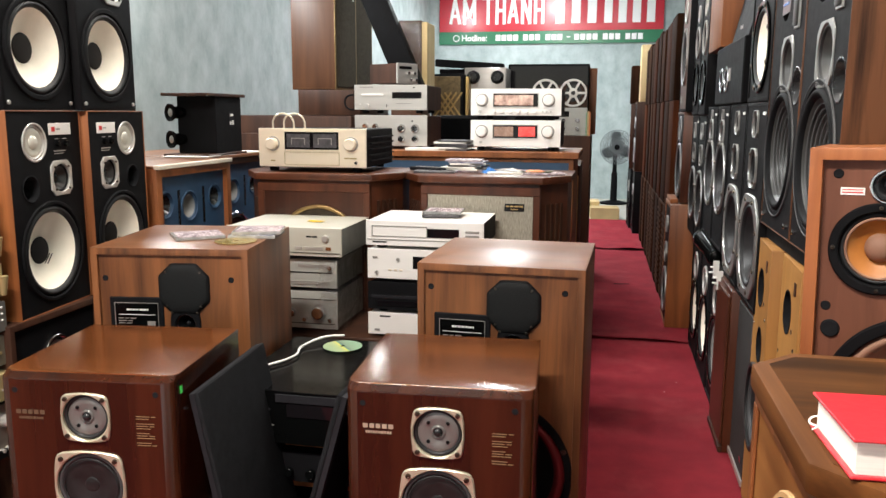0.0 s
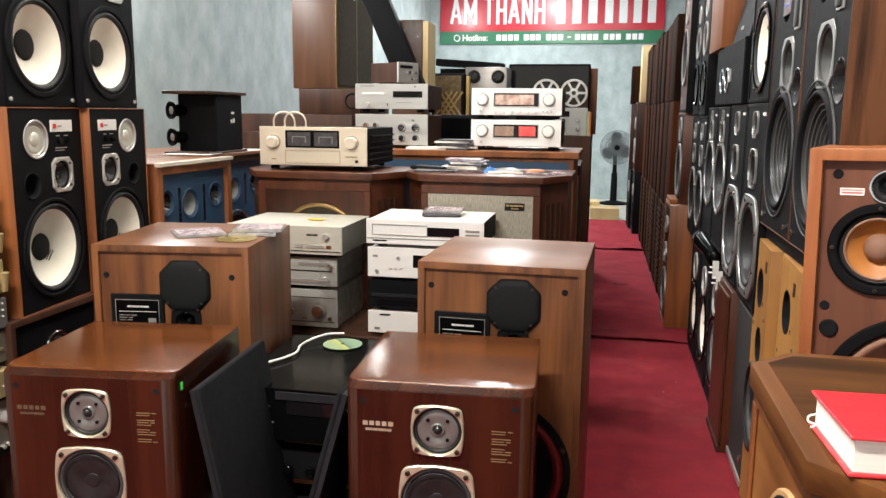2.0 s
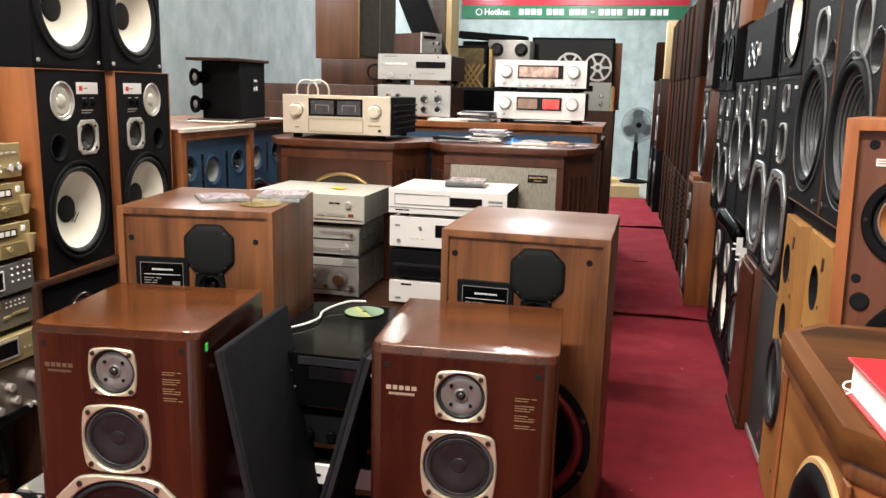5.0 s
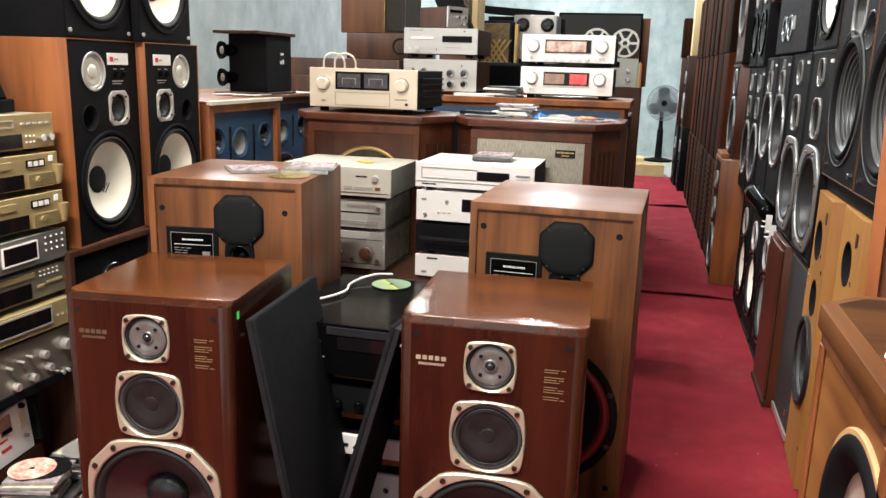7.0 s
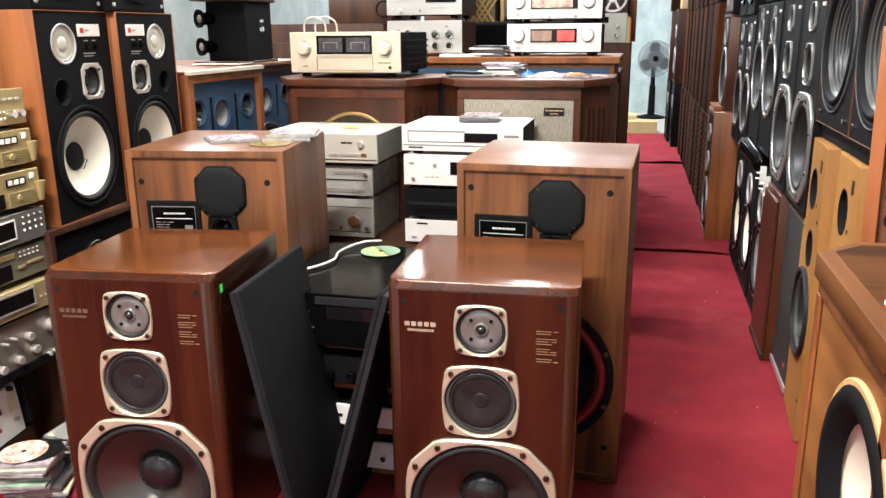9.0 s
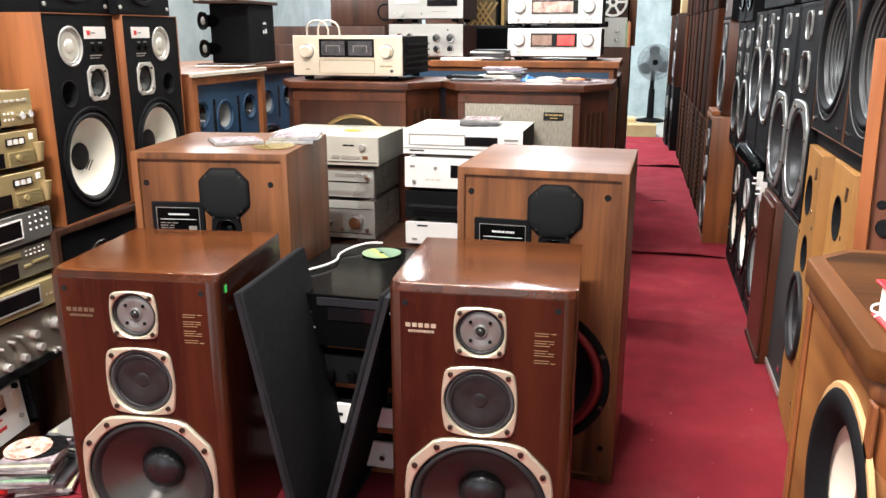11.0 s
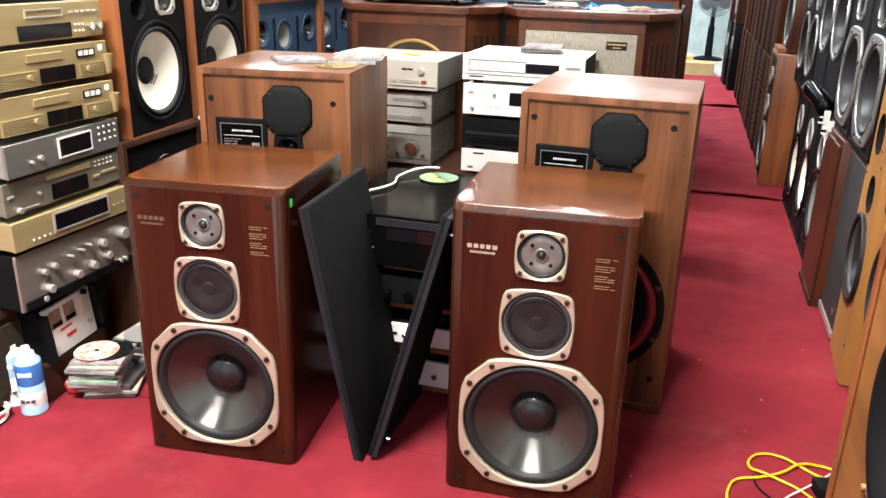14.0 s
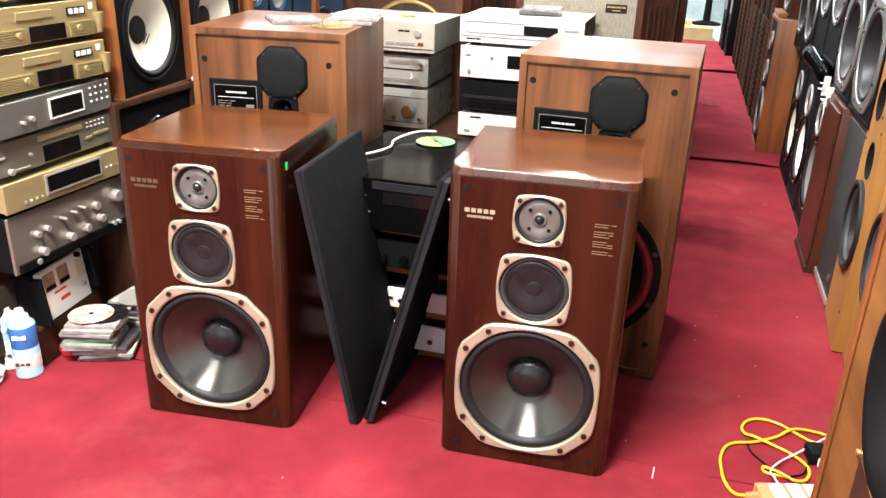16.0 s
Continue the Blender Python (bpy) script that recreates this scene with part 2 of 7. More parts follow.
CEILING = material("white_ceiling", (0.36, 0.36, 0.35), 0.8, vary=0.05)
TILE = material("pale_floor_tile", (0.45, 0.43, 0.38), 0.35, vary=0.08, scale=3)
SIGN_RED = material("red_sign_vinyl", (0.50, 0.018, 0.035), 0.22, vary=0.04, coat=0.3)
SIGN_GREEN = material("green_sign_vinyl", (0.020, 0.16, 0.075), 0.22, vary=0.04, coat=0.3)
SIGN_WHITE = material("white_sign_vinyl", (0.85, 0.85, 0.85), 0.3, vary=0.02)
BOOK_RED = material("red_book_cover", (0.58, 0.020, 0.030), 0.36, vary=0.05, bump=0.1, bump_scale=90)
PAPER = material("paper_pages", (0.80, 0.76, 0.70), 0.8, vary=0.06, scale=60, stretch=(0.05, 0.05, 6))
YELLOW = material("yellow_plastic", (0.72, 0.48, 0.015), 0.4, vary=0.06)
ORANGE_PLASTIC = material("orange_plastic", (0.62, 0.20, 0.07), 0.4, vary=0.06)
CARD = material("cardboard", (0.42, 0.31, 0.15), 0.8, vary=0.1)
CAN_BLUE = material("blue_can", (0.035, 0.16, 0.46), 0.25, vary=0.15, coat=0.4)
CAN_PALE = material("pale_blue_can", (0.35, 0.55, 0.70), 0.25, vary=0.15, coat=0.4)
TAN_CORE = material("routed_ring", (0.42, 0.25, 0.11), 0.5, vary=0.15, scale=12)
INK_BLUE = material("printed_blue", (0.48, 0.47, 0.53), 0.25, second=(0.10, 0.10, 0.17), scale=34)
CASE_CLEAR = material("disc_case_plastic", (0.27, 0.265, 0.26), 0.12, vary=0.25, scale=30)
INK_PINK = material("printed_pink", (0.58, 0.48, 0.49), 0.25, second=(0.16, 0.11, 0.14), scale=34)
INK_CREAM = material("printed_cream", (0.62, 0.55, 0.36), 0.35, vary=0.35, scale=50)
INK_DARK = material("printed_dark", (0.06, 0.055, 0.06), 0.3, vary=0.5, scale=50)
INK_GREEN = material("printed_green", (0.22, 0.36, 0.22), 0.35, vary=0.4, scale=50)
DISC_GOLD = material("gold_disc", (0.66, 0.48, 0.14), 0.2, 0.85, vary=0.1, scale=20)
CLOTH_RED = material("red_foam", (0.17, 0.008, 0.012), 0.6, vary=0.1)


def turned(m, amount):
    """Fine circular grooves round the y axis."""
    nt = m.node_tree
    b = nt.nodes["Principled BSDF"]
    tg = nt.nodes.new("ShaderNodeTangent")
    tg.direction_type, tg.axis = "RADIAL", "Y"
    nt.links.new(tg.outputs[0], b.inputs["Tangent"])
    b.inputs["Anisotropic"].default_value = amount
    b.inputs["Anisotropic Rotation"].default_value = 0.25


turned(CONE_SHEEN, 0.93)
turned(TWEETER_FACE, 0.8)
turned(CONE_DARK, 0.5)
STEEL_FACE = material("steel_grey_faceplate", (0.225, 0.223, 0.208), 0.34, 0.6, vary=0.06, scale=3, stretch=(0.1, 1, 8))
OLIVE_CASE = material("olive_grey_casing", (0.16, 0.157, 0.138), 0.42, 0.3, vary=0.15, scale=9)
SMOKY_MESH = material("smoky_wire_mesh", (0.017, 0.018, 0.0185), 0.35, 0.3, vary=0.35, scale=30, bump=0.2, bump_scale=900, spec=0.4)
PALE_STEEL = material("pale_steel_faceplate", (0.40, 0.40, 0.37), 0.36, 0.3, vary=0.06, scale=4, stretch=(0.1, 1, 8))
MIDRANGE_MESH = material("fine_black_mesh", (0.008, 0.0085, 0.009), 0.6, 0.0, vary=0.3, scale=300, bump=0.3, bump_scale=900, spec=0.12)


# A disc's rainbow sheen, painted as hue wedges in the base colour.
def disc_material():
    m = material("painted_rainbow_disc", (0.6, 0.6, 0.6), 0.3, 0.0, spec=0.15)
    nt = m.node_tree
    tc = nt.nodes.new("ShaderNodeTexCoord")
    gr = nt.nodes.new("ShaderNodeTexGradient")
    gr.gradient_type = "RADIAL"
    nt.links.new(tc.outputs["Object"], gr.inputs["Vector"])
    mu = nt.nodes.new("ShaderNodeMath")
    mu.operation = "MULTIPLY"
    mu.inputs[1].default_value = 4.0
    nt.links.new(gr.outputs["Fac"], mu.inputs[0])
    fr = nt.nodes.new("ShaderNodeMath")
    fr.operation = "FRACT"
    nt.links.new(mu.outputs[0], fr.inputs[0])
    rp = nt.nodes.new("ShaderNodeValToRGB")
    cols = [(0, (0.20, 0.30, 0.20)), (0.2, (0.62, 0.50, 0.04)), (0.4, (0.03, 0.34, 0.08)), (0.6, (0.03, 0.20, 0.34)), (0.8, (0.05, 0.055, 0.055)), (1, (0.20, 0.30, 0.20))]
    rp.color_ramp.elements[0].color, rp.color_ramp.elements[1].color = (*cols[0][1], 1), (*cols[-1][1], 1)
    for p, c in cols[1:-1]:
        rp.color_ramp.elements.new(p).color = (*c, 1)
    nt.links.new(fr.outputs[0], rp.inputs["Fac"])
    nt.links.new(rp.outputs["Color"], nt.nodes["Principled BSDF"].inputs["Base Color"])
    return m


RAINBOW = disc_material()


def lamp_material():
    m = bpy.data.materials.new("lit_tube")
    m.use_nodes = True
    b = m.node_tree.nodes["Principled BSDF"]
    b.inputs["Emission Color"].default_value, b.inputs["Emission Strength"].default_value = (1, 0.97, 0.92, 1), 8
    return m


LIT = lamp_material()


def wrap_material():
    """Thin clear film: mostly see-through, with crumpled glints."""
    m = bpy.data.materials.new("clear_plastic_wrap")
    m.use_nodes = True
    nt = m.node_tree
    clear = nt.nodes.new("ShaderNodeBsdfTransparent")
    gloss = nt.nodes.new("ShaderNodeBsdfGlossy")
    gloss.inputs["Roughness"].default_value = 0.14
    wrinkle = nt.nodes.new("ShaderNodeTexNoise")
    wrinkle.inputs["Scale"].default_value, wrinkle.inputs["Detail"].default_value = 34, 3
    relief = nt.nodes.new("ShaderNodeBump")
    relief.inputs["Strength"].default_value, relief.inputs["Distance"].default_value = 0.8, 0.006
    nt.links.new(wrinkle.outputs["Fac"], relief.inputs["Height"])
    nt.links.new(relief.outputs[0], gloss.inputs["Normal"])
    mix = nt.nodes.new("ShaderNodeMixShader")
    mix.inputs[0].default_value = 0.22
    nt.links.new(clear.outputs[0], mix.inputs[1])
    nt.links.new(gloss.outputs[0], mix.inputs[2])
    nt.links.new(mix.outputs[0], nt.nodes["Material Output"].inputs["Surface"])
    return m


WRAP = wrap_material()


def lit_window(name, colour, strength, dark):
    m = material(name, colour, 0.25, scale=22, second=dark)
    b = m.node_tree.nodes["Principled BSDF"]
    m.node_tree.links.new(b.inputs["Base Color"].links[0].from_socket, b.inputs["Emission Color"])
    b.inputs["Emission Strength"].default_value = strength
    return m


METER_LIT = lit_window("lit_copper_meter", (0.82, 0.58, 0.48), 0.22, (0.16, 0.06, 0.045))
RED_LIT = lit_window("lit_red_meter", (0.80, 0.09, 0.075), 0.5, (0.55, 0.03, 0.03))

# ---- mesh helpers: every thing faces -y, stands on z = 0 ----
def thing(name, label, category, m, group="", kind=""):
    ob = new(name)
    ob.empty_display_size = 0.05
    ob.matrix_world = m
    return tagged(ob, label, category, group, kind)


def mesh_of(name, bm, mat, smooth=False):
    me = bpy.data.meshes.new(name)
    bm.to_mesh(me)
    bm.free()
    me.materials.append(mat)
    me.polygons.foreach_set("use_smooth", [True] * len(me.polygons))
    if not smooth:
        me.set_sharp_from_angle(angle=radians(28))
    return me


def part(name, bm, mat, parent, label="", smooth=False, at=None):
    me = bm if isinstance(bm, bpy.types.Mesh) else mesh_of(name, bm, mat, smooth)
    ob = new(name, me)
    ob.parent = parent
    if at:
        ob.matrix_local = at
    return tagged(ob, label)


def veneer(ob, mat, pick):
    """Gives the faces whose normal passes pick a second material."""
    ob.data.materials.append(mat)
    for f in ob.data.polygons:
        if pick(f.normal):
            f.material_index = 1


def solid(name, bm, mat, m, label, category, group="", kind="", smooth=False):
    ob = new(name, mesh_of(name, bm, mat, smooth))
    ob.matrix_world = m
    return tagged(ob, label, category, group, kind)


def boxes(*specs, bevel=0.0, seg=1):
    """One mesh of boxes, each (x0, x1, y0, y1, z0, z1)."""
    bm = bmesh.new()
    for x0, x1, y0, y1, z0, z1 in specs:
        m = Matrix.LocRotScale(((x0 + x1) / 2, (y0 + y1) / 2, (z0 + z1) / 2), None, (x1 - x0, y1 - y0, z1 - z0))
        bmesh.ops.create_cube(bm, size=1, matrix=m)
    if bevel:
        bmesh.ops.bevel(bm, geom=bm.edges[:], offset=bevel, segments=seg, affect="EDGES", profile=0.5)
    return bm


def lathe(profile, n=40, close=False):
    """Turns (radius, y) round the y axis."""
    bm = bmesh.new()
    rings = []
    for r, y in profile:
        if r < 1e-5:
            rings.append([bm.verts.new((0, y, 0))])
        else:
            rings.append([bm.verts.new((r * math.cos(2 * math.pi * i / n), y, r * math.sin(2 * math.pi * i / n))) for i in range(n)])
    for a, b in zip(rings, rings[1:]):
        for i in range(n):
            j = (i + 1) % n
            if len(a) == 1 and len(b) > 1:
                bm.faces.new((a[0], b[i], b[j]))
            elif len(b) == 1 and len(a) > 1:
                bm.faces.new((a[i], b[0], a[j]))
            elif len(a) > 1:
                bm.faces.new((a[i], b[i], b[j], a[j]))
    return bm


def rod(r, length, n=14):
    return lathe([(0, -length), (r * 0.88, -length), (r, -length + r * 0.12), (r, 0)], n)


def outline(shape, a, ang):
    c, s = abs(math.cos(ang)), abs(math.sin(ang))
    d = abs(math.cos(ang - math.pi / 4)) if math.cos(ang) * math.sin(ang) >= 0 else abs(math.cos(ang + math.pi / 4))
    if shape == "octagon":
        return min(a / max(c, 1e-6), a / max(s, 1e-6), a * 1.17 / max(d, 1e-6))
    if shape == "even_octagon":
        return min(a / max(c, 1e-6), a / max(s, 1e-6), a * 1.055 / max(d, 1e-6))
    if shape == "square":
        k = max(c, s)                       # bulging sides (arc of 4 a), corners cut off
        return min(a * (-3 * k + math.sqrt(9 * k * k + 7)), a * 1.225 / max(d, 1e-6))
    if shape == "truncated":
        return min(a / ((c ** 3.4 + s ** 3.4) ** (1 / 3.4)), a * 1.095 / max(d, 1e-6))
    return a


def plate(shape, a, hole, thick, n=64):
    """A flange of an outline, with a round hole, proud of y = 0."""
    bm = bmesh.new()
    e = min(0.003, thick * 0.4)
    rows = []
    for i in range(n):
        t = 2 * math.pi * i / n
        R = outline(shape, a, t)
        c, s = math.cos(t), math.sin(t)
        rows.append([bm.verts.new((r * c, y, r * s)) for r, y in ((R, 0), (R, -thick + e), (R - e, -thick), (hole + e, -thick), (hole, -thick + e), (hole, 0.003))])
    for i in range(n):
        p, q = rows[i], rows[(i + 1) % n]
        for k in range(5):
            bm.faces.new((p[k], p[k + 1], q[k + 1], q[k]))
    return bm


SHARED = {}


def shared(key, make, mat, smooth=False):
    if key not in SHARED:
        SHARED[key] = mesh_of(str(key[0]), make(), mat, smooth)
    return SHARED[key]


def screws(parent, places, r=0.006, y=0.0, mat=None):
    me = shared(("screw", r, (mat or SCREW).name), lambda: lathe([(0, -0.002), (r * 0.4, -0.002), (r * 0.5, -0.004), (r * 0.9, -0.0035), (r, 0)], 10), mat or SCREW)
    for x, z in places:
        part("screw", me, None, parent, at=Matrix.Translation((x, y, z)))


def driver(parent, x, z, r, cone=None, frame=None, shape="round", a=None, thick=0.008, name="woofer", depth=None, cap=None, cap_r=0.3, surround=None,
           bolts=0, bolt_ring=None, y=0.0, dome=False, cap_out=0.25, turn=22.5):
    """A driver: flange, surround, cone and dust cap. r is the radius of the flange's hole."""
    cone, frame, cap, surround = cone or CONE_BLACK, frame or BLACK, cap or CAP_BLACK, surround or RUBBER
    a = a or r * 1.12
    depth = depth or r * 0.42
    key = ("flange", shape, round(a, 4), round(r, 4), thick, frame.name)
    f = part(name, shared(key, lambda: plate(shape, a, r, thick), frame), None, parent, at=Matrix.Translation((x, y, z)))
    s0, s1 = r, r * (0.84 if not dome else 0.7)
    w = s0 - s1
    prof = [(s0, 0.004)] + [(s0 - w * k / 8, 0.004 - math.sin(math.pi * k / 8) * w * 0.42) for k in range(1, 8)] + [(s1, 0.005)]
    part("surround", shared(("surround", round(r, 4), dome, surround.name), lambda: lathe(prof, 48), surround, True), None, f)
    c0 = r * cap_r
    cp = [(s1, 0.005), (s1 * 0.8 + c0 * 0.2, depth * 0.34), (s1 * 0.5 + c0 * 0.5, depth * 0.68), (c0 * 0.96, depth)]
    part("cone", shared(("cone", round(r, 4), round(depth, 4), cone.name, cap_r, dome), lambda: lathe(cp, 48), cone, True), None, f)
    dp = [(c0 * math.cos(k * math.pi / 16), depth * 0.96 - c0 * math.sin(k * math.pi / 16) * cap_out * 2) for k in range(8)] + [(0, depth * 0.96 - c0 * cap_out * 2)]
    part("dust_cap", shared(("cap", round(r, 4), round(depth, 4), cap.name, cap_r, cap_out), lambda: lathe(dp, 32), cap, True), None, f)
    if bolts:
        br = bolt_ring or (a + r) / 2
        screws(f, [(br * math.cos(radians(turn + 360 * i / bolts)), br * math.sin(radians(turn + 360 * i / bolts))) for i in range(bolts)], max(0.004, min(0.008, r * 0.06)), -thick)
    return f


def shell(w, d, h, lip, recess, bevel=0.004, seg=2, top_chamfer=0.0, round_front=0.0):
    """A cabinet open at the front inside its lip. Returns the mesh and the opening (x0, x1, z0, z1)."""
    bm = boxes((-w / 2, w / 2, 0, d, 0, h))
    if round_front:
        es = [e for e in bm.edges if all(v.co.y < 1e-5 for v in e.verts) and abs(e.verts[0].co.z - e.verts[1].co.z) > 0.1]
        bmesh.ops.bevel(bm, geom=es, offset=round_front, segments=5, affect="EDGES", profile=0.5)
    if top_chamfer:
        es = [e for e in bm.edges if all(v.co.z > h - 1e-4 for v in e.verts) and all(v.co.y < round_front + 1e-4 for v in e.verts)]
        bmesh.ops.bevel(bm, geom=es, offset=top_chamfer, segments=1, affect="EDGES", profile=0.5)
    if bevel and not round_front:
        bmesh.ops.bevel(bm, geom=bm.edges[:], offset=bevel, segments=seg, affect="EDGES", profile=0.5)
    bm.normal_update()
    f = max((f for f in bm.faces if f.normal.y < -0.99), key=lambda q: q.calc_area())
    bmesh.ops.inset_region(bm, faces=[f], thickness=max(lip - 0.0008, 0.0004), depth=0, use_even_offset=True)
    bmesh.ops.inset_region(bm, faces=[f], thickness=0.0008, depth=-recess, use_even_offset=True)
    xs, zs = [v.co.x for v in f.verts], [v.co.z for v in f.verts]
    hole = (min(xs), max(xs), min(zs), max(zs))
    bmesh.ops.delete(bm, geom=[f], context="FACES_ONLY")
    return bm, hole


def lacquer_shell(w, d, h, r, chamfer):
    """A cabinet with rounded front corners and a slanting strip along the top's front edge; its flat front is left open."""
    plan = [(-w / 2, d)] + [(-w / 2 + r - r * math.cos(a), r - r * math.sin(a)) for a in [math.pi / 2 * k / 6 for k in range(7)]]
    plan += [(-x, y) for x, y in plan[::-1]]
    fall = chamfer * 0.6
    rows = [(0.0, 0.0), (h - fall, 0.0), (h - fall * 0.80, chamfer * 0.06), (h - fall * 0.10, chamfer * 0.88), (h - fall * 0.02, chamfer * 0.98), (h, chamfer * 1.10), (h, chamfer * 1.7)]
    bm = bmesh.new()
    vs = [[bm.verts.new((x, back + y * (d - back) / d, z)) for x, y in plan] for z, back in rows]
    n = len(plan)
    for j in range(len(rows) - 1):
        for i in range(n):
            if j == 0 and i == 7:
                continue                # the open front
            k = (i + 1) % n
            bm.faces.new((vs[j][i], vs[j][k], vs[j + 1][k], vs[j + 1][i]))
    bm.faces.new(vs[-1])
    bm.faces.new(vs[0][::-1])
    bmesh.ops.recalc_face_normals(bm, faces=bm.faces[:])
    return bm, (-w / 2 + r, w / 2 - r, 0.0, h - fall)


def baffle_plate(hole, rounds, n=36):
    """A flat board with round holes at (x, z, r), and the holes' walls."""
    x0, x1, z0, z1 = hole
    loops = [[Vector((x0, 0, z0)), Vector((x1, 0, z0)), Vector((x1, 0, z1)), Vector((x0, 0, z1))]]
    for x, z, r in rounds:
        loops.append([Vector((x + r * math.cos(2 * math.pi * i / n), 0, z + r * math.sin(2 * math.pi * i / n))) for i in range(n)])
    from_tess = tessellate_polygon([[Vector((p.x, p.z, 0)) for p in lp] for lp in loops])
    bm = bmesh.new()
    vs = [bm.verts.new(p) for lp in loops for p in lp]
    for tri in from_tess:
        try:
            bm.faces.new([vs[i] for i in tri])
        except ValueError:
            pass
    bm.normal_update()
    for f in bm.faces:
        if f.normal.y > 0:
            f.normal_flip()
    k = 4
    for lp in loops[1:]:
        back = [bm.verts.new((p.x, 0.05, p.z)) for p in lp]
        for i in range(n):
            j = (i + 1) % n
            bm.faces.new((vs[k + i], vs[k + j], back[j], back[i]))
        k += n
    return bm


def speaker(name, label, m, w, d, h, cab, baf, rounds, lip=0.012, recess=0.0, bevel=0.004, category="speaker", group="", top=None, **kw):
    """A loudspeaker's cabinet and pierced baffle; drivers are added by the caller at y = recess."""
    ob = thing(name, label, category, m, group)
    bm, hole = lacquer_shell(w, d, h, kw["round_front"], kw["top_chamfer"]) if "round_front" in kw else shell(w, d, h, lip, recess, bevel, **kw)
    body = part("cabinet", bm, cab, ob)
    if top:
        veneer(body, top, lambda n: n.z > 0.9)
    b = part("baffle", baffle_plate(hole, rounds), baf, ob, at=Matrix.Translation((0, recess, 0)))
    return ob


def bars(rows, thick=0.0012, y=0.0):
    """Unreadable lettering: rows of (x, z, height, list of widths, gap)."""
    out = []
    for x, z, hh, widths, gap in rows:
        for wd in widths:
            out.append((x, x + wd, y - thick, y, z, z + hh))
            x += wd + gap
    return boxes(*out)


def amp(name, label, m, w, h, d, face, body, feet=0.012, category="amplifier", group="", items=(), vents=0, face_t=0.01, body_label=""):
    """A hi-fi unit: casing, faceplate, feet and what sits on the face: ("knob"|"button"|"display"|"slot", x, z, ...)."""
    ob = thing(name, label, category, m, group)
    part("casing", boxes((-w / 2 + 0.004, w / 2 - 0.004, face_t, d, feet, h - 0.003), bevel=0.002), body, ob, body_label)
    fp = part("faceplate", boxes((-w / 2, w / 2, 0, face_t, feet, h), bevel=0.0015), face, ob)
    foot = shared(("foot", feet), lambda: lathe([(0, -0.001), (0.018, -0.001), (0.02, -feet * 0.6), (0.016, -feet)], 14), BLACK)
    for fx in (-w / 2 + 0.05, w / 2 - 0.05):
        for fy in (0.04, d - 0.05):
            part("foot", foot, None, ob, at=pose(fx, fy, 0, -90, 0, 0) @ Matrix.Translation((0, feet * 0.0, 0)))
    for step, it in enumerate(items):
        kind, x, z = it[:3]
        if kind == "knob":
            r, ln, mat = it[3:6]
            part("knob", shared(("knob", r, ln, mat.name), lambda: rod(r, ln, 24), mat), None, fp, at=Matrix.Translation((x, 0, z)))
            if r > 0.012:
                part("knob_collar", shared(("collar", r), lambda: lathe([(0, -0.002), (r * 1.2, -0.002), (r * 1.25, 0)], 24), GREY_METAL), None, fp, at=Matrix.Translation((x, 0, z)))
        elif kind == "button":
            bw, bh, mat = it[3:6]
            part("button", shared(("button", bw, bh, mat.name), lambda: boxes((-bw / 2, bw / 2, -0.004, 0, -bh / 2, bh / 2), bevel=0.001), mat), None, fp, at=Matrix.Translation((x, 0, z)))
        elif kind == "display":
            bw, bh, mat = it[3:6]
            part("display", boxes((x - bw / 2, x + bw / 2, -0.0025 - 0.0004 * step, 0, z - bh / 2, z + bh / 2)), mat, fp)
        elif kind == "frame":
            bw, bh, t, mat = it[3:7]
            part("display_frame", boxes((x - bw / 2 - t, x + bw / 2 + t, -0.004, 0, z + bh / 2, z + bh / 2 + t), (x - bw / 2 - t, x + bw / 2 + t, -0.004, 0, z - bh / 2 - t, z - bh / 2),
                                        (x - bw / 2 - t, x - bw / 2, -0.004, 0, z - bh / 2, z + bh / 2), (x + bw / 2, x + bw / 2 + t, -0.004, 0, z - bh / 2, z + bh / 2)), mat, fp)
        elif kind == "text":
            part("lettering", bars([(x, z, it[3], it[4], it[3] * 0.4)]), it[5], fp)
        elif kind == "ribs":
            bw, bh, n, mat = it[3:7]
            for k in range(n):
                part("rib", shared(("rib", bw, bh, n, mat.name), lambda: boxes((-bw / 2, bw / 2, -0.006, 0, -bh / n * 0.3, bh / n * 0.3)), mat), None, fp, at=Matrix.Translation((x, 0, z + (k - (n - 1) / 2) * bh / n)))
    return ob


def tube(points, r, n=8, cyclic=False):
    """A cable through points, smoothed."""
    cu = bpy.data.curves.new("cable", "CURVE")
    cu.dimensions, cu.bevel_depth, cu.bevel_resolution, cu.resolution_u = "3D", r, 2, 8
    sp = cu.splines.new("BEZIER")
    sp.bezier_points.add(len(points) - 1)
    for bp_, p in zip(sp.bezier_points, points):
        bp_.co = p
        bp_.handle_left_type = bp_.handle_right_type = "AUTO"
    return cu


def cable(name, label, points, r, mat, category="cable", parent=None):
    cu = tube(points, r)
    cu.materials.append(mat)
    ob = new(name, cu)
    if parent:
        ob.parent = parent
        return ob
    return tagged(ob, label, category)

# ---- setting ----
def slab(name, spec, mat, label, category="", kind="structure"):
    return solid(name, boxes(spec), mat, Matrix(), label, category or name.split("_")[0], kind=kind)


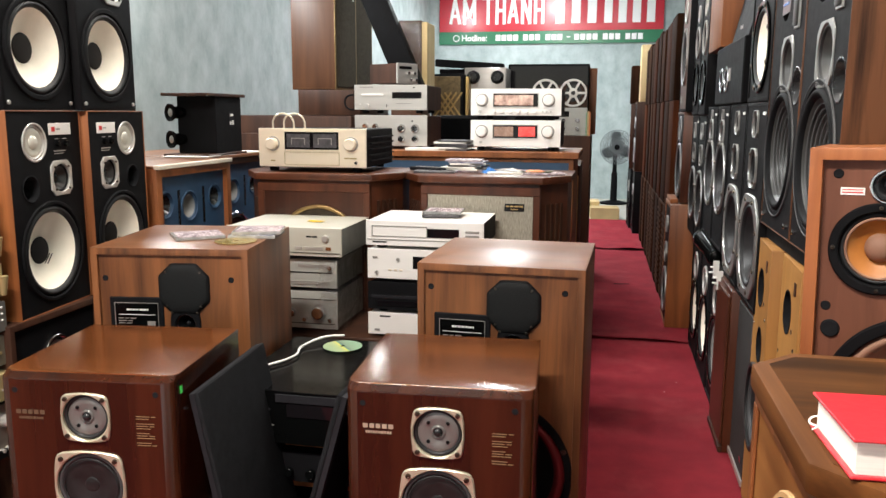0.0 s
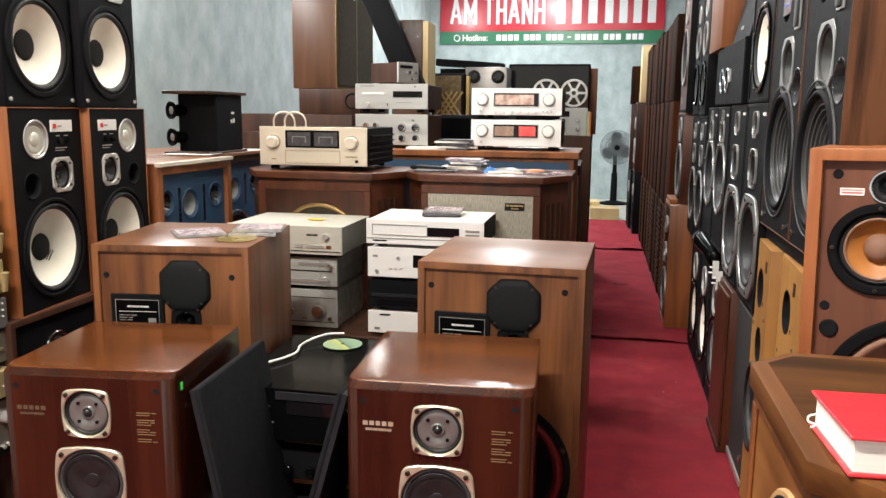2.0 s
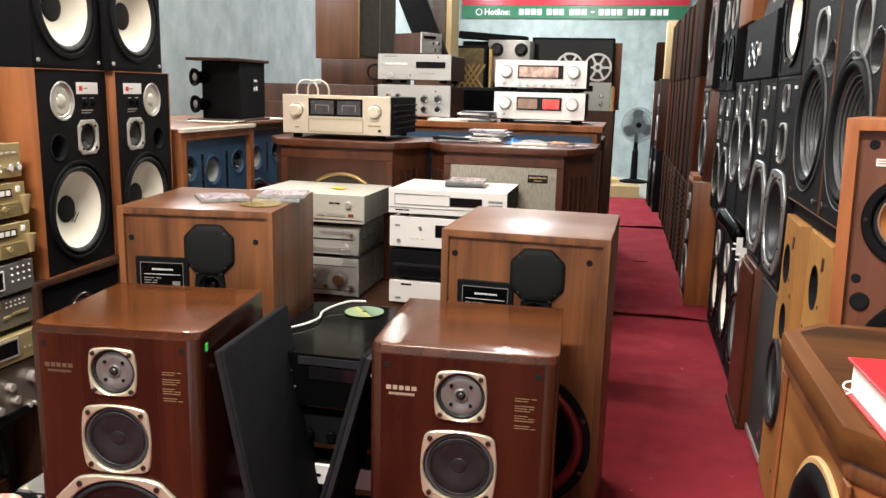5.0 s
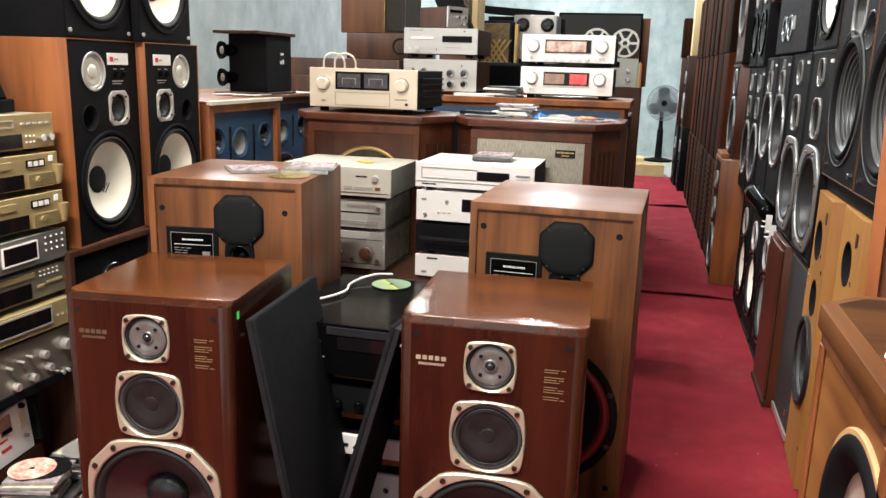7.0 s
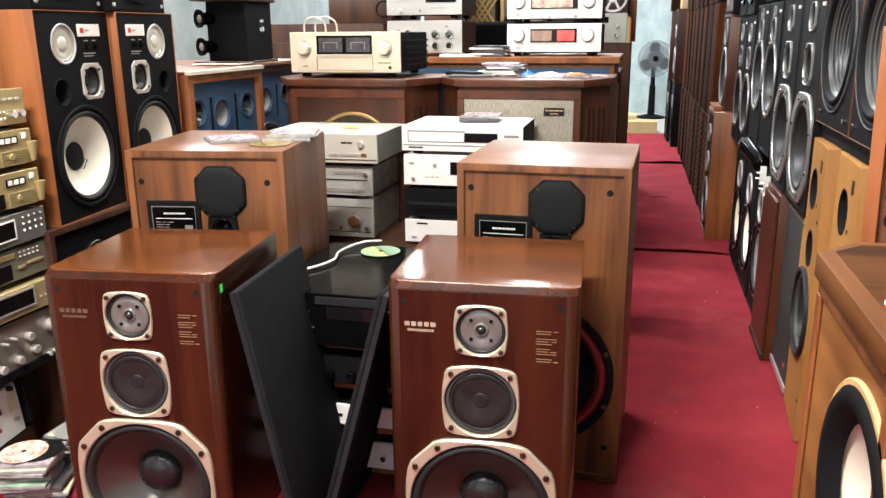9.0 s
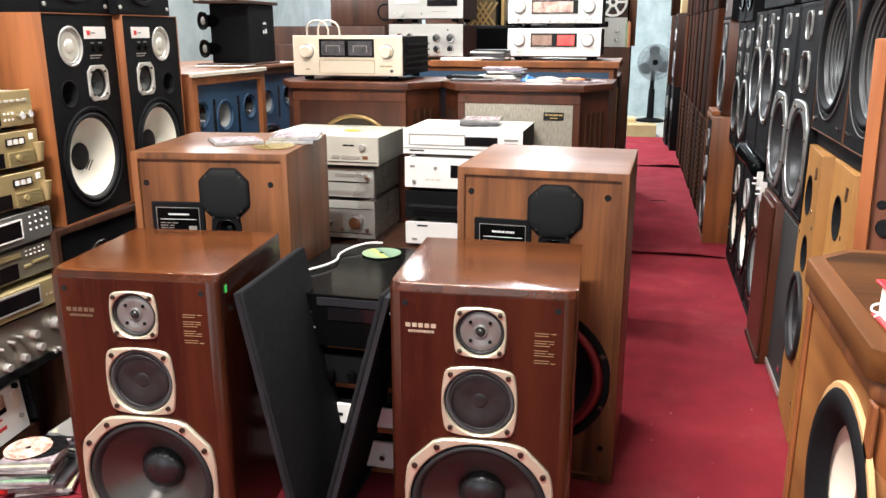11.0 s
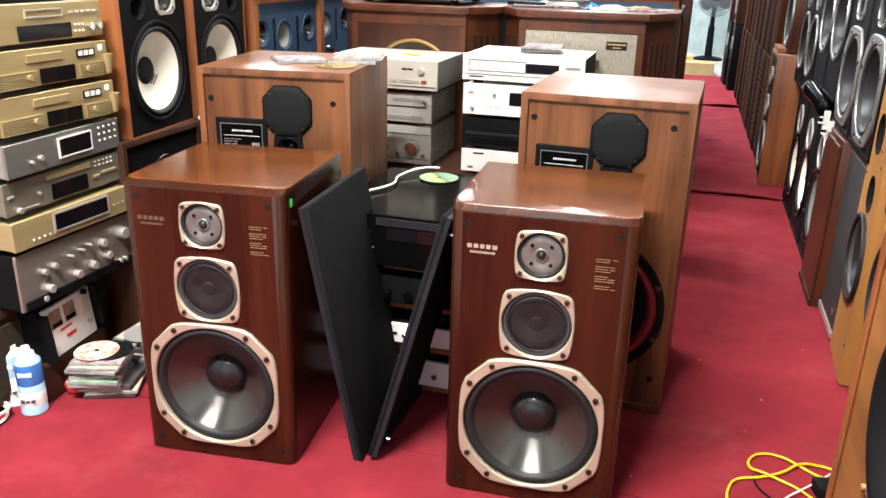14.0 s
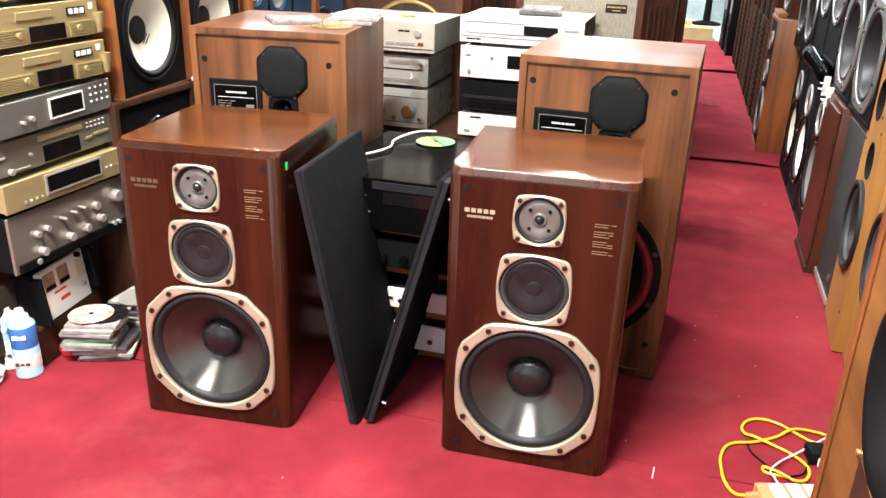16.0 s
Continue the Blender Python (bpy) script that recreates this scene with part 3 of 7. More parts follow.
slab("floor", (LEFT - 0.2, RIGHT + 0.2, FRONT - 0.2, BACK + 0.2, -0.16, -0.008), TILE, "pale floor tiles under the carpet")
slab("ceiling", (LEFT - 0.2, RIGHT + 0.2, FRONT - 0.2, BACK + 0.2, CEIL, CEIL + 0.15), CEILING, "plain white painted ceiling")
slab("wall_left", (LEFT - 0.2, LEFT, FRONT, BACK, -0.008, CEIL), PLASTER, "mottled blue-grey plaster wall", "wall")
slab("wall_right", (RIGHT, RIGHT + 0.2, FRONT, BACK, -0.008, CEIL), PLASTER, "mottled blue-grey plaster wall behind speakers", "wall")
slab("wall_back", (LEFT - 0.2, RIGHT + 0.2, BACK, BACK + 0.2, -0.008, CEIL), PLASTER, "mottled blue-grey back wall under the sign", "wall")
# Front wall and window are unseen, added to close the room.
solid("wall_front", boxes((LEFT - 0.2, -2.0, FRONT - 0.2, FRONT, -0.008, CEIL), (1.0, RIGHT + 0.2, FRONT - 0.2, FRONT, -0.008, CEIL), (-2.0, 1.0, FRONT - 0.2, FRONT, 2.7, CEIL)),
      PLASTER, Matrix(), "front wall with a wide glazed opening", "wall", kind="structure")
win = tagged(new("window_1"), "shop front window in a dark metal frame", "window", kind="structure")
part("window_frame", boxes((-2.0, 1.0, FRONT - 0.13, FRONT - 0.07, -0.008, 0.06), (-2.0, 1.0, FRONT - 0.13, FRONT - 0.07, 2.64, 2.7), (-2.0, -1.94, FRONT - 0.13, FRONT - 0.07, 0.06, 2.64),
                           (0.94, 1.0, FRONT - 0.13, FRONT - 0.07, 0.06, 2.64), (-0.53, -0.47, FRONT - 0.13, FRONT - 0.07, 0.06, 2.64)), BLACK, win)
slab("ground", (-40, 40, -60, FRONT - 0.2, -0.3, -0.16), TILE, "pale paving outside the shop")

for k, (x, y, turn, power) in enumerate(TUBES):
    lt = thing("ceiling_light", "white fluorescent ceiling light", "ceiling light", pose(x, y, CEIL, 0, 0, turn), "ceiling lights")
    part("housing", boxes((-0.64, 0.64, -0.08, 0.08, -0.06, 0), bevel=0.006), WHITE_PLASTIC, lt)
    part("tube", lathe([(0, -0.6), (0.013, -0.6), (0.013, 0.6), (0, 0.6)], 12), LIT, lt, at=pose(0, 0, -0.075, 0, 0, 90))
for wy, wz in ((4.15, 2.40), (9.8, 3.0)):
    lt = thing("wall_light", "white fluorescent tube on the wall", "wall light", pose(LEFT, wy, wz, 0, 0, 90), "wall lights")
    part("housing", boxes((-0.64, 0.64, -0.05, 0, -0.02, 0.04), bevel=0.006), WHITE_PLASTIC, lt)
    part("tube", lathe([(0, -0.6), (0.013, -0.6), (0.013, 0.6), (0, 0.6)], 12), LIT, lt, at=pose(0, -0.065, 0.01, 0, 0, 90))

# carpet in overlapping lengths; the near edge of each is a loose, wavy hem
def carpet_sheet(name, x0, x1, y0, y1, top, label, hem=0.006):
    nx, ny = 60, 24
    bm = bmesh.new()
    g = []
    for j in range(ny + 1):
        row = []
        for i in range(nx + 1):
            x, y = x0 + (x1 - x0) * i / nx, y0 + (y1 - y0) * j / ny
            z = top + 0.0016 * noise.noise(Vector((x * 2, y * 1.3, 3)))
            if j == 0:
                y += 0.012 * noise.noise(Vector((x * 4.1, 7, y1)))
                z += hem * max(0.0, noise.noise(Vector((x * 4.0, 2, y1))) * 0.7 + 0.45)
            row.append(bm.verts.new((x, y, z)))
        g.append(row)
    for j in range(ny):
        for i in range(nx):
            bm.faces.new((g[j][i], g[j][i + 1], g[j + 1][i + 1], g[j + 1][i]))
    ext = bmesh.ops.extrude_face_region(bm, geom=bm.faces[:])
    for v in [e for e in ext["geom"] if isinstance(e, bmesh.types.BMVert)]:
        v.co.z -= 0.005
    bmesh.ops.recalc_face_normals(bm, faces=bm.faces[:])
    return solid(name, bm, CARPET, Matrix(), label, "carpet", kind="structure", smooth=False)


carpet_sheet("carpet", LEFT + 0.02, 0.90, FRONT + 0.05, 2.06, -0.002, "red needle-felt carpet on the shop floor", 0.002)
carpet_sheet("carpet", LEFT + 0.02, 0.90, 2.062, 4.96, -0.002, "red needle-felt carpet on the shop floor", 0.0)
carpet_sheet("carpet", LEFT + 0.02, 0.90, 4.90, 7.99, 0.004, "red needle-felt carpet on the shop floor", 0.030)
carpet_sheet("carpet", LEFT + 0.02, 0.85, 7.95, 10.10, 0.010, "red needle-felt carpet on the shop floor", 0.03)

# ---- the pair of cherry monitors in front ----
def monitor(m, label, ink):
    W, D, H = 0.392, 0.40, 0.70
    ob = speaker("monitor_speaker", label, m, W, D, H, CHERRY, CHERRY, [(0, 0.607, 0.0520), (0, 0.45, 0.0765), (0, 0.20, 0.1535)], lip=0.008, recess=0.0, round_front=0.026, top_chamfer=0.022, top=CHERRY_LIT_TOP,
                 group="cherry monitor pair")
    t = driver(ob, 0, 0.607, 0.0510, TWEETER_FACE, GOLD_FRAME, "square", 0.0555, 0.006, "tweeter", 0.006, CAP_BLACK, 0.20, RUBBER, y=0, cap_out=0.5)
    screws(t, [(sx * 0.0418, sz * 0.0418) for sx in (-1, 1) for sz in (-1, 1)], 0.0055, -0.006)
    part("dome_ring", shared(("dome_ring",), lambda: lathe([(0.0098, 0.006), (0.0108, 0.0015), (0.0140, 0.0020), (0.0150, 0.0055)], 32), TWEETER_FACE, True), None, t)
    screws(t, [(sx * 0.0205, sz * 0.0205) for sx in (-1, 1) for sz in (-1, 1)], 0.0042, 0.0052, BLACK)
    md = driver(ob, 0, 0.45, 0.0755, SMOKY_MESH, GOLD_FRAME, "square", 0.081, 0.006, "midrange", 0.006, SMOKY_MESH, 0.22, GREY_RUBBER, y=0, cap_out=0.06)
    part("mesh_guard", shared(("guard",), lambda: lathe([(0.064, -0.002), (0.062, -0.004), (0.060, -0.002)], 40), RUBBER, True), None, md)
    screws(md, [(sx * 0.0612, sz * 0.0612) for sx in (-1, 1) for sz in (-1, 1)], 0.006, -0.006)
    wf = driver(ob, 0, 0.20, 0.1525, CONE_SHEEN, GOLD_FRAME, "truncated", 0.1625, 0.009, "woofer", 0.062, CAP_BLACK, 0.345, RUBBER, y=0, cap_out=0.30)
    screws(wf, [(0.1665 * math.cos(radians(a)), 0.1665 * math.sin(radians(a))) for a in (33, 57, 123, 147, 213, 237, 303, 327)], 0.007, -0.009)
    part("badge", boxes((-0.016, 0.016, 0.012, 0.0135, 0.070, 0.0735)), GOLD_FRAME, ob)
    sock = shared(("socket",), lambda: lathe([(0, -0.001), (0.0062, -0.001), (0.0068, 0)], 14), BLACK_CLOTH)
    for x, z in ((-0.158, 0.663), (0.158, 0.663), (-0.158, 0.035), (0.158, 0.035)):
        part("grille_socket", sock, None, ob, at=Matrix.Translation((x, 0, z)))
    part("maker_mark", bars([(-0.158, 0.610, 0.0090, [0.0105, 0.0095, 0.0095, 0.0095, 0.0105], 0.0038), (-0.152, 0.5985, 0.0052, [0.004, 0.004, 0.003, 0.004, 0.004, 0.004, 0.007, 0.004, 0.004, 0.004], 0.0014)]), ink, ob, "gold maker's mark as plain bars")
    rows = [(0.112, 0.613 - k * 0.0054, 0.0013, [[0.030, 0.010], [0.028], [0.024, 0.013], [0.040], [0.026, 0.010], [0.032]][k % 6], 0.004) for k in range(13) if k not in (2, 6, 10)]
    part("specification_text", bars(rows), DIM_GOLD, ob, "small gold lettering, too small to read")
    return ob


monR = monitor(pose(0.055, 1.962, 0, 0, 0, 3.0), "dark cherry three-way speaker, gold driver frames, on red carpet", GOLD_FRAME)
monL = monitor(pose(-0.702, 1.885, 0, 0, 0, 6.0), "dark cherry three-way speaker with a green sticker on its side", DARK_GOLD)
part("green_sticker", boxes((0.197, 0.1985, 0.035, 0.045, 0.655, 0.672)), GREEN_LED, monL, "small bright green sticker")

# the two black cloth grilles, leaning together in a V
def grille_panel(m, label):
    ob = thing("speaker_grille", label, "speaker grille", m, "loose speaker grilles")
    part("cloth", boxes((-0.19, 0.19, -0.008, 0.004, 0.002, 0.662), bevel=0.004, seg=2), BLACK_CLOTH, ob)
    part("grille_frame", boxes((-0.188, 0.188, 0.004, 0.016, 0.004, 0.03), (-0.188, 0.188, 0.004, 0.016, 0.634, 0.66), (-0.188, -0.165, 0.004, 0.016, 0.03, 0.634), (0.165, 0.188, 0.004, 0.016, 0.03, 0.634)), CHARCOAL, ob)
    peg = shared(("peg",), lambda: rod(0.006, 0.014, 10), CHROME)
    for x in (-0.155, 0.155):
        for z in (0.05, 0.615):
            part("peg", peg, None, ob, at=pose(x, 0.016, z, 0, 0, 180))
    return ob


def frame_from(origin, up, along):
    """A pose whose z goes up and x goes along."""
    z = Vector(up).normalized()
    x = (Vector(along) - Vector(along).dot(z) * z).normalized()
    y = z.cross(x)
    m = Matrix((x, y, z)).transposed().to_4x4()
    m.translation = origin
    return m


grille_panel(frame_from((-0.374, 2.163, 0.002), (-0.124, -0.012, 0.668), (-0.015, 0.38, 0)), "black cloth speaker grille leaning against a cherry monitor")
grille_panel(frame_from((-0.345, 2.173, 0.002), (0.175, 0.035, 0.66), (0.0, -0.38, 0)), "black cloth speaker grille leaning, back side seen")

# ---- walnut floor speakers behind them ----
def oct_dome(a, n=48):
    """A shallow, round-shouldered dome on an eight-sided outline."""
    bm = bmesh.new()
    rings = [[bm.verts.new((outline("even_octagon", a, 2 * math.pi * i / n) * k * math.cos(2 * math.pi * i / n), y, outline("even_octagon", a, 2 * math.pi * i / n) * k * math.sin(2 * math.pi * i / n))) for i in range(n)] for k, y in ((1, 0), (0.985, -0.003), (0.93, -0.0055), (0.75, -0.008), (0.4, -0.0095))]
    for p, q in zip(rings, rings[1:]):
        for i in range(n):
            j = (i + 1) % n
            bm.faces.new((p[i], q[i], q[j], p[j]))
    bm.faces.new(rings[-1][::-1])
    bmesh.ops.recalc_face_normals(bm, faces=bm.faces[:])
    return bm


def floor_speaker(m, label, lift=0.0):
    W, D, H = 0.442, 0.45, 0.865 + 1.3 * lift
    ob = speaker("floor_speaker", label, m, W, D, H, WALNUT, WALNUT, [(0.038, 0.757 + lift, 0.058), (0.038, 0.655 + lift, 0.03), (0.0, 0.30 + lift, 0.185)], lip=0.018, recess=0.008, bevel=0.002, group="walnut floor speaker pair", top=WALNUT_LIT_TOP)
    y = 0.008
    mr = part("midrange", shared(("oct_frame",), lambda: plate("even_octagon", 0.0715, 0.060, 0.006), BLACK), None, ob, at=Matrix.Translation((0.038, y, 0.757 + lift)))
    part("mesh_grille", shared(("oct_mesh",), lambda: oct_dome(0.0685), MIDRANGE_MESH, True), None, mr, "fine black wire mesh", at=Matrix.Translation((0, -0.005, 0)))
    screws(mr, [(sx * 0.0475, sz * 0.0475) for sx in (-1, 1) for sz in (-1, 1)], 0.0035, -0.009)
    driver(ob, 0.038, 0.655 + lift, 0.028, BLACK_GLOSS, BLACK, "square", 0.043, 0.006, "tweeter", 0.02, CAP_BLACK, 0.3, CHROME, y=y, bolts=4, turn=45, bolt_ring=0.05)
    driver(ob, 0.0, 0.30 + lift, 0.184, CONE_BLACK, BLACK, "round", 0.203, 0.010, "woofer", 0.07, CAP_BLACK, 0.33, CLOTH_RED, y=y, bolts=8)
    up = Matrix.Translation((0, 0, lift))
    pl = part("control_panel", boxes((-0.175, -0.022, y - 0.006, y, 0.622, 0.732), bevel=0.003), BLACK, ob, "black control plate with white print", at=up)
    part("label_window", boxes((-0.160, -0.036, y - 0.008, y - 0.006, 0.636, 0.716)), BLACK_GLOSS, pl)
    for x0, x1, z0, z1 in ((-0.160, -0.036, 0.7150, 0.7165), (-0.160, -0.036, 0.6355, 0.637), (-0.160, -0.1588, 0.637, 0.715), (-0.0372, -0.036, 0.637, 0.715)):
        part("outline", boxes((x0, x1, y - 0.009, y - 0.008, z0, z1)), GREY_METAL, pl)
    part("print", bars([(-0.125, 0.6945, 0.0046, [0.0045, 0.003, 0.0025, 0.0045, 0.002, 0.0045, 0.001, 0.0045, 0.003, 0.0045, 0.003], 0.0022), (-0.150, 0.682, 0.0011, [0.105], 0)], y=y - 0.008), WHITE_PLASTIC, pl, "white print as plain bars")
    part("small_print", bars([(-0.150, 0.671, 0.0018, [0.014, 0.010, 0.016], 0.005), (-0.150, 0.664, 0.0018, [0.022, 0.012], 0.005), (-0.150, 0.657, 0.0018, [0.018, 0.014], 0.005)], y=y - 0.008), GREY_METAL, pl)
    part("rating_box", boxes((-0.068, -0.046, y - 0.009, y - 0.008, 0.652, 0.664)), GREY_METAL, pl)
    sock = shared(("socket_b",), lambda: lathe([(0, -0.001), (0.008, -0.001), (0.0085, 0)], 14), BLACK_CLOTH)
    for x, z in ((-0.185, 0.80), (0.170, 0.80), (0.185, 0.10), (-0.185, 0.10)):
        part("grille_socket", sock, None, ob, at=Matrix.Translation((x, y, z)))
    return ob


fsR = floor_speaker(pose(0.112, 2.46, 0, 0, 0, -2.0), "tall walnut veneer floor speaker with a black octagonal midrange")
fsL = floor_speaker(pose(-0.792, 2.395, 0, 0, 0, 8.0), "tall walnut veneer floor speaker with disc cases on top", 0.017)


def disc_case(x, y, z, rz, ink, group="disc cases", label="clear plastic disc case with a printed sleeve"):
    ob = thing("disc_case", label, "disc case", pose(x, y, z, 0, 0, rz), group)
    part("case", boxes((-0.071, 0.071, -0.0625, 0.0625, 0, 0.0095), bevel=0.001), INK_DARK if ink == INK_DARK else CASE_CLEAR, ob)
    part("sleeve", boxes((-0.062, 0.069, -0.060, 0.060, 0.0095, 0.0105)), ink, ob)
    return ob


def disc(x, y, z, rz, mat, label):
    ob = thing("disc", label, "disc", pose(x, y, z, 0, 0, rz), "loose discs")
    part("disc_body", lathe([(0.0075, 0), (0.06, 0), (0.06, -0.0012), (0.0075, -0.0012), (0.0075, 0)], 40), mat, ob, at=pose(0, 0, 0.0, -90, 0, 0) @ Matrix.Translation((0, 0, 0)))
    return ob


zt = 0.8876
disc_case(-0.815, 2.60, zt, 38, INK_PINK)
disc_case(-0.655, 2.665, zt, 10, INK_BLUE)
disc_case(-0.650, 2.672, zt + 0.0108, 16, INK_PINK)
disc(-0.665, 2.545, zt + 0.0012, 0, DISC_GOLD, "shiny gold disc lying on a walnut speaker")

# ---- centre rack and the black player on it ----
rk = thing("equipment_rack", "low dark wooden rack holding hi-fi units", "rack", pose(-0.37, 2.34, 0))
for z in (0.012, 0.135, 0.26, 0.375):
    part("shelf", boxes((-0.29, 0.29, -0.0, 0.48, z, z + 0.016), bevel=0.002), ORANGE_WOOD, rk)
for x in (-0.30, 0.285):
    part("side_panel", boxes((x, x + 0.015, 0.0, 0.48, 0, 0.395), bevel=0.002), DARK_WOOD, rk)
SK = [("knob", 0.15, 0.05, 0.012, 0.02, CHROME), ("knob", 0.19, 0.05, 0.009, 0.016, CHROME), ("button", -0.02, 0.05, 0.03, 0.012, BLACK), ("knob", 0.03, 0.05, 0.008, 0.016, CHROME), ("knob", 0.09, 0.05, 0.008, 0.016, CHROME)]
amp("receiver", "silver vintage receiver on the rack's bottom shelf", pose(-0.37, 2.32, 0.028), 0.44, 0.09, 0.35, WHITE_SILVER, DARK_WOOD, items=SK, group="rack units")
amp("receiver", "silver tuner on the rack's shelf", pose(-0.37, 2.32, 0.151), 0.44, 0.07, 0.35, WHITE_SILVER, BLACK, items=[("button", -0.05, 0.04, 0.05, 0.008, BLACK), ("knob", 0.0, 0.04, 0.007, 0.014, CHROME), ("knob", 0.17, 0.04, 0.012, 0.02, CHROME)], group="rack units")
amp("amplifier", "black amplifier with small knobs in the rack", pose(-0.37, 2.31, 0.276), 0.44, 0.095, 0.36, BLACK, BLACK, items=[("knob", -0.05 + 0.06 * k, 0.04, 0.012, 0.015, BLACK_GLOSS) for k in range(4)], group="rack units")
bp_ = amp("disc_player", "black disc player with a loose disc on its lid", pose(-0.372, 2.285, 0.391), 0.44, 0.155, 0.50, BLACK_GLOSS, BLACK_GLOSS,
          items=[("display", 0.06, 0.105, 0.20, 0.035, DISPLAY), ("text", 0.02, 0.098, 0.013, [0.004, 0.010, 0.003, 0.008, 0.004], WHITE_PLASTIC), ("button", -0.10, 0.105, 0.03, 0.006, CHARCOAL), ("text", -0.16, 0.06, 0.004, [0.03, 0.02, 0.03], GREY_METAL), ("button", 0.05, 0.137, 0.24, 0.022, CHARCOAL)], category="disc player")
disc(-0.40, 2.70, 0.5462 + 0.0012, 40, RAINBOW, "rainbow-shining disc lying on a black player")
cable("white_cable", "white cable lying over the black player", [(-0.60, 2.38, 0.552), (-0.55, 2.45, 0.552), (-0.50, 2.56, 0.553), (-0.515, 2.66, 0.552), (-0.47, 2.75, 0.56), (-0.43, 2.80, 0.552)], 0.0038, WHITE_PLASTIC)

# ---- stacks of silver units behind ----
st = thing("side_table", "low dark wooden table under the silver units", "table", pose(-0.55, 3.15, 0))
part("tabletop", boxes((-0.55, 0.55, 0.0, 0.42, 0.41, 0.44), bevel=0.003), DARK_WOOD, st)
for x in (-0.53, 0.49):
    for y in (0.01, 0.37):
        part("leg", boxes((x, x + 0.04, y, y + 0.04, 0, 0.41)), DARK_WOOD, st)
amp("tuner", "white-silver tuner under black units", pose(-0.25, 3.18, 0.44), 0.43, 0.095, 0.33, WHITE_SILVER, WHITE_SILVER, category="tuner", items=[("text", -0.17, 0.078, 0.006, [0.04], BLACK), ("button", -0.18, 0.03, 0.02, 0.008, GREY_METAL)], group="silver unit stack")
amp("cassette_deck", "black cassette deck in the stack", pose(-0.25, 3.18, 0.535), 0.43, 0.115, 0.33, BLACK, BLACK, category="cassette deck", items=[("display", 0, 0.035, 0.36, 0.02, DISPLAY), ("button", 0.0, 0.06, 0.40, 0.012, CHARCOAL)], group="silver unit stack")
amp("disc_player", "white-silver disc player with a dark display", pose(-0.25, 3.18, 0.65), 0.43, 0.122, 0.33, WHITE_SILVER, WHITE_SILVER, category="disc player",
    items=[("display", 0.02, 0.075, 0.13, 0.045, DISPLAY), ("knob", -0.18, 0.035, 0.006, 0.01, GREY_METAL), ("text", -0.195, 0.085, 0.008, [0.018], GREY_METAL), ("button", -0.13, 0.045, 0.012, 0.006, CHAMPAGNE), ("button", -0.11, 0.045, 0.012, 0.006, CHAMPAGNE), ("button", -0.09, 0.045, 0.012, 0.006, CHAMPAGNE), ("knob", -0.10, 0.085, 0.006, 0.008, GREY_METAL)], group="silver unit stack")
vd = amp("video_deck", "white-silver video deck with black end, disc cases on top", pose(-0.255, 3.18, 0.772), 0.43, 0.103, 0.33, WHITE_SILVER, WHITE_SILVER, category="video deck",
    items=[("frame", -0.09, 0.065, 0.20, 0.035, 0.002, GREY_METAL), ("display", 0.07, 0.062, 0.115, 0.032, DISPLAY), ("display", 0.0, 0.034, 0.42, 0.0025, GREY_METAL), ("button", 0.175, 0.07, 0.05, 0.008, GREY_METAL), ("button", 0.175, 0.055, 0.05, 0.008, GREY_METAL), ("text", -0.19, 0.022, 0.005, [0.03, 0.02], BLACK)], group="silver unit stack")
disc_case(-0.23, 3.36, 0.876, 12, INK_DARK)
disc_case(-0.22, 3.37, 0.8868, 4, INK_PINK)

KN3 = [("display", 0.02, 0.125, 0.36, 0.002, BLACK), ("display", 0.02, 0.032, 0.36, 0.002, BLACK), ("knob", 0.14, 0.078, 0.024, 0.03, CHROME), ("knob", 0.185, 0.05, 0.008, 0.02, CHROME), ("knob", 0.085, 0.05, 0.008, 0.02, CHROME), ("knob", 0.03, 0.07, 0.014, 0.014, CHROME), ("knob", -0.12, 0.06, 0.014, 0.014, SILVER)]
amp("amplifier", "silver amplifier wrapped in clear plastic", pose(-0.80, 3.20, 0.44), 0.42, 0.155, 0.33, PALE_STEEL, OLIVE_CASE, items=KN3, group="wrapped silver stack")
amp("disc_player", "silver disc player wrapped in clear plastic", pose(-0.80, 3.20, 0.597), 0.42, 0.12, 0.33, PALE_STEEL, OLIVE_CASE, category="disc player", items=[("display", 0.0, 0.070, 0.38, 0.004, BLACK), ("display", 0.12, 0.095, 0.12, 0.012, GREY_METAL), ("button", 0.05, 0.03, 0.26, 0.014, GREY_METAL), ("knob", 0.185, 0.09, 0.008, 0.012, CHROME)], group="wrapped silver stack")
td = amp("tape_deck", "pale gold deck with a yellow note on top", pose(-0.785, 3.17, 0.722), 0.45, 0.118, 0.38, SILVER_TOP, SILVER_TOP, category="tape deck",
    items=[("knob", 0.165, 0.08, 0.012, 0.012, SILVER), ("text", 0.09, 0.082, 0.006, [0.02, 0.02], BLACK), ("button", 0.12, 0.042, 0.07, 0.012, SILVER), ("button", 0.175, 0.042, 0.02, 0.012, ORANGE_WOOD), ("button", 0.06, 0.042, 0.03, 0.012, SILVER), ("display", 0.0, 0.025, 0.44, 0.0015, BLACK)], group="wrapped silver stack")
veneer(td.children[0], OLIVE_CASE, lambda n: n.x > 0.9)
veneer(vd.children[0], BLACK, lambda n: n.x > 0.9)
solid("sticky_note", boxes((-0.03, 0.03, -0.016, 0.016, 0, 0.0015)), YELLOW, pose(-0.72, 3.34, 0.8405, 0, 0, -10), "small yellow paper note on a deck", "note")


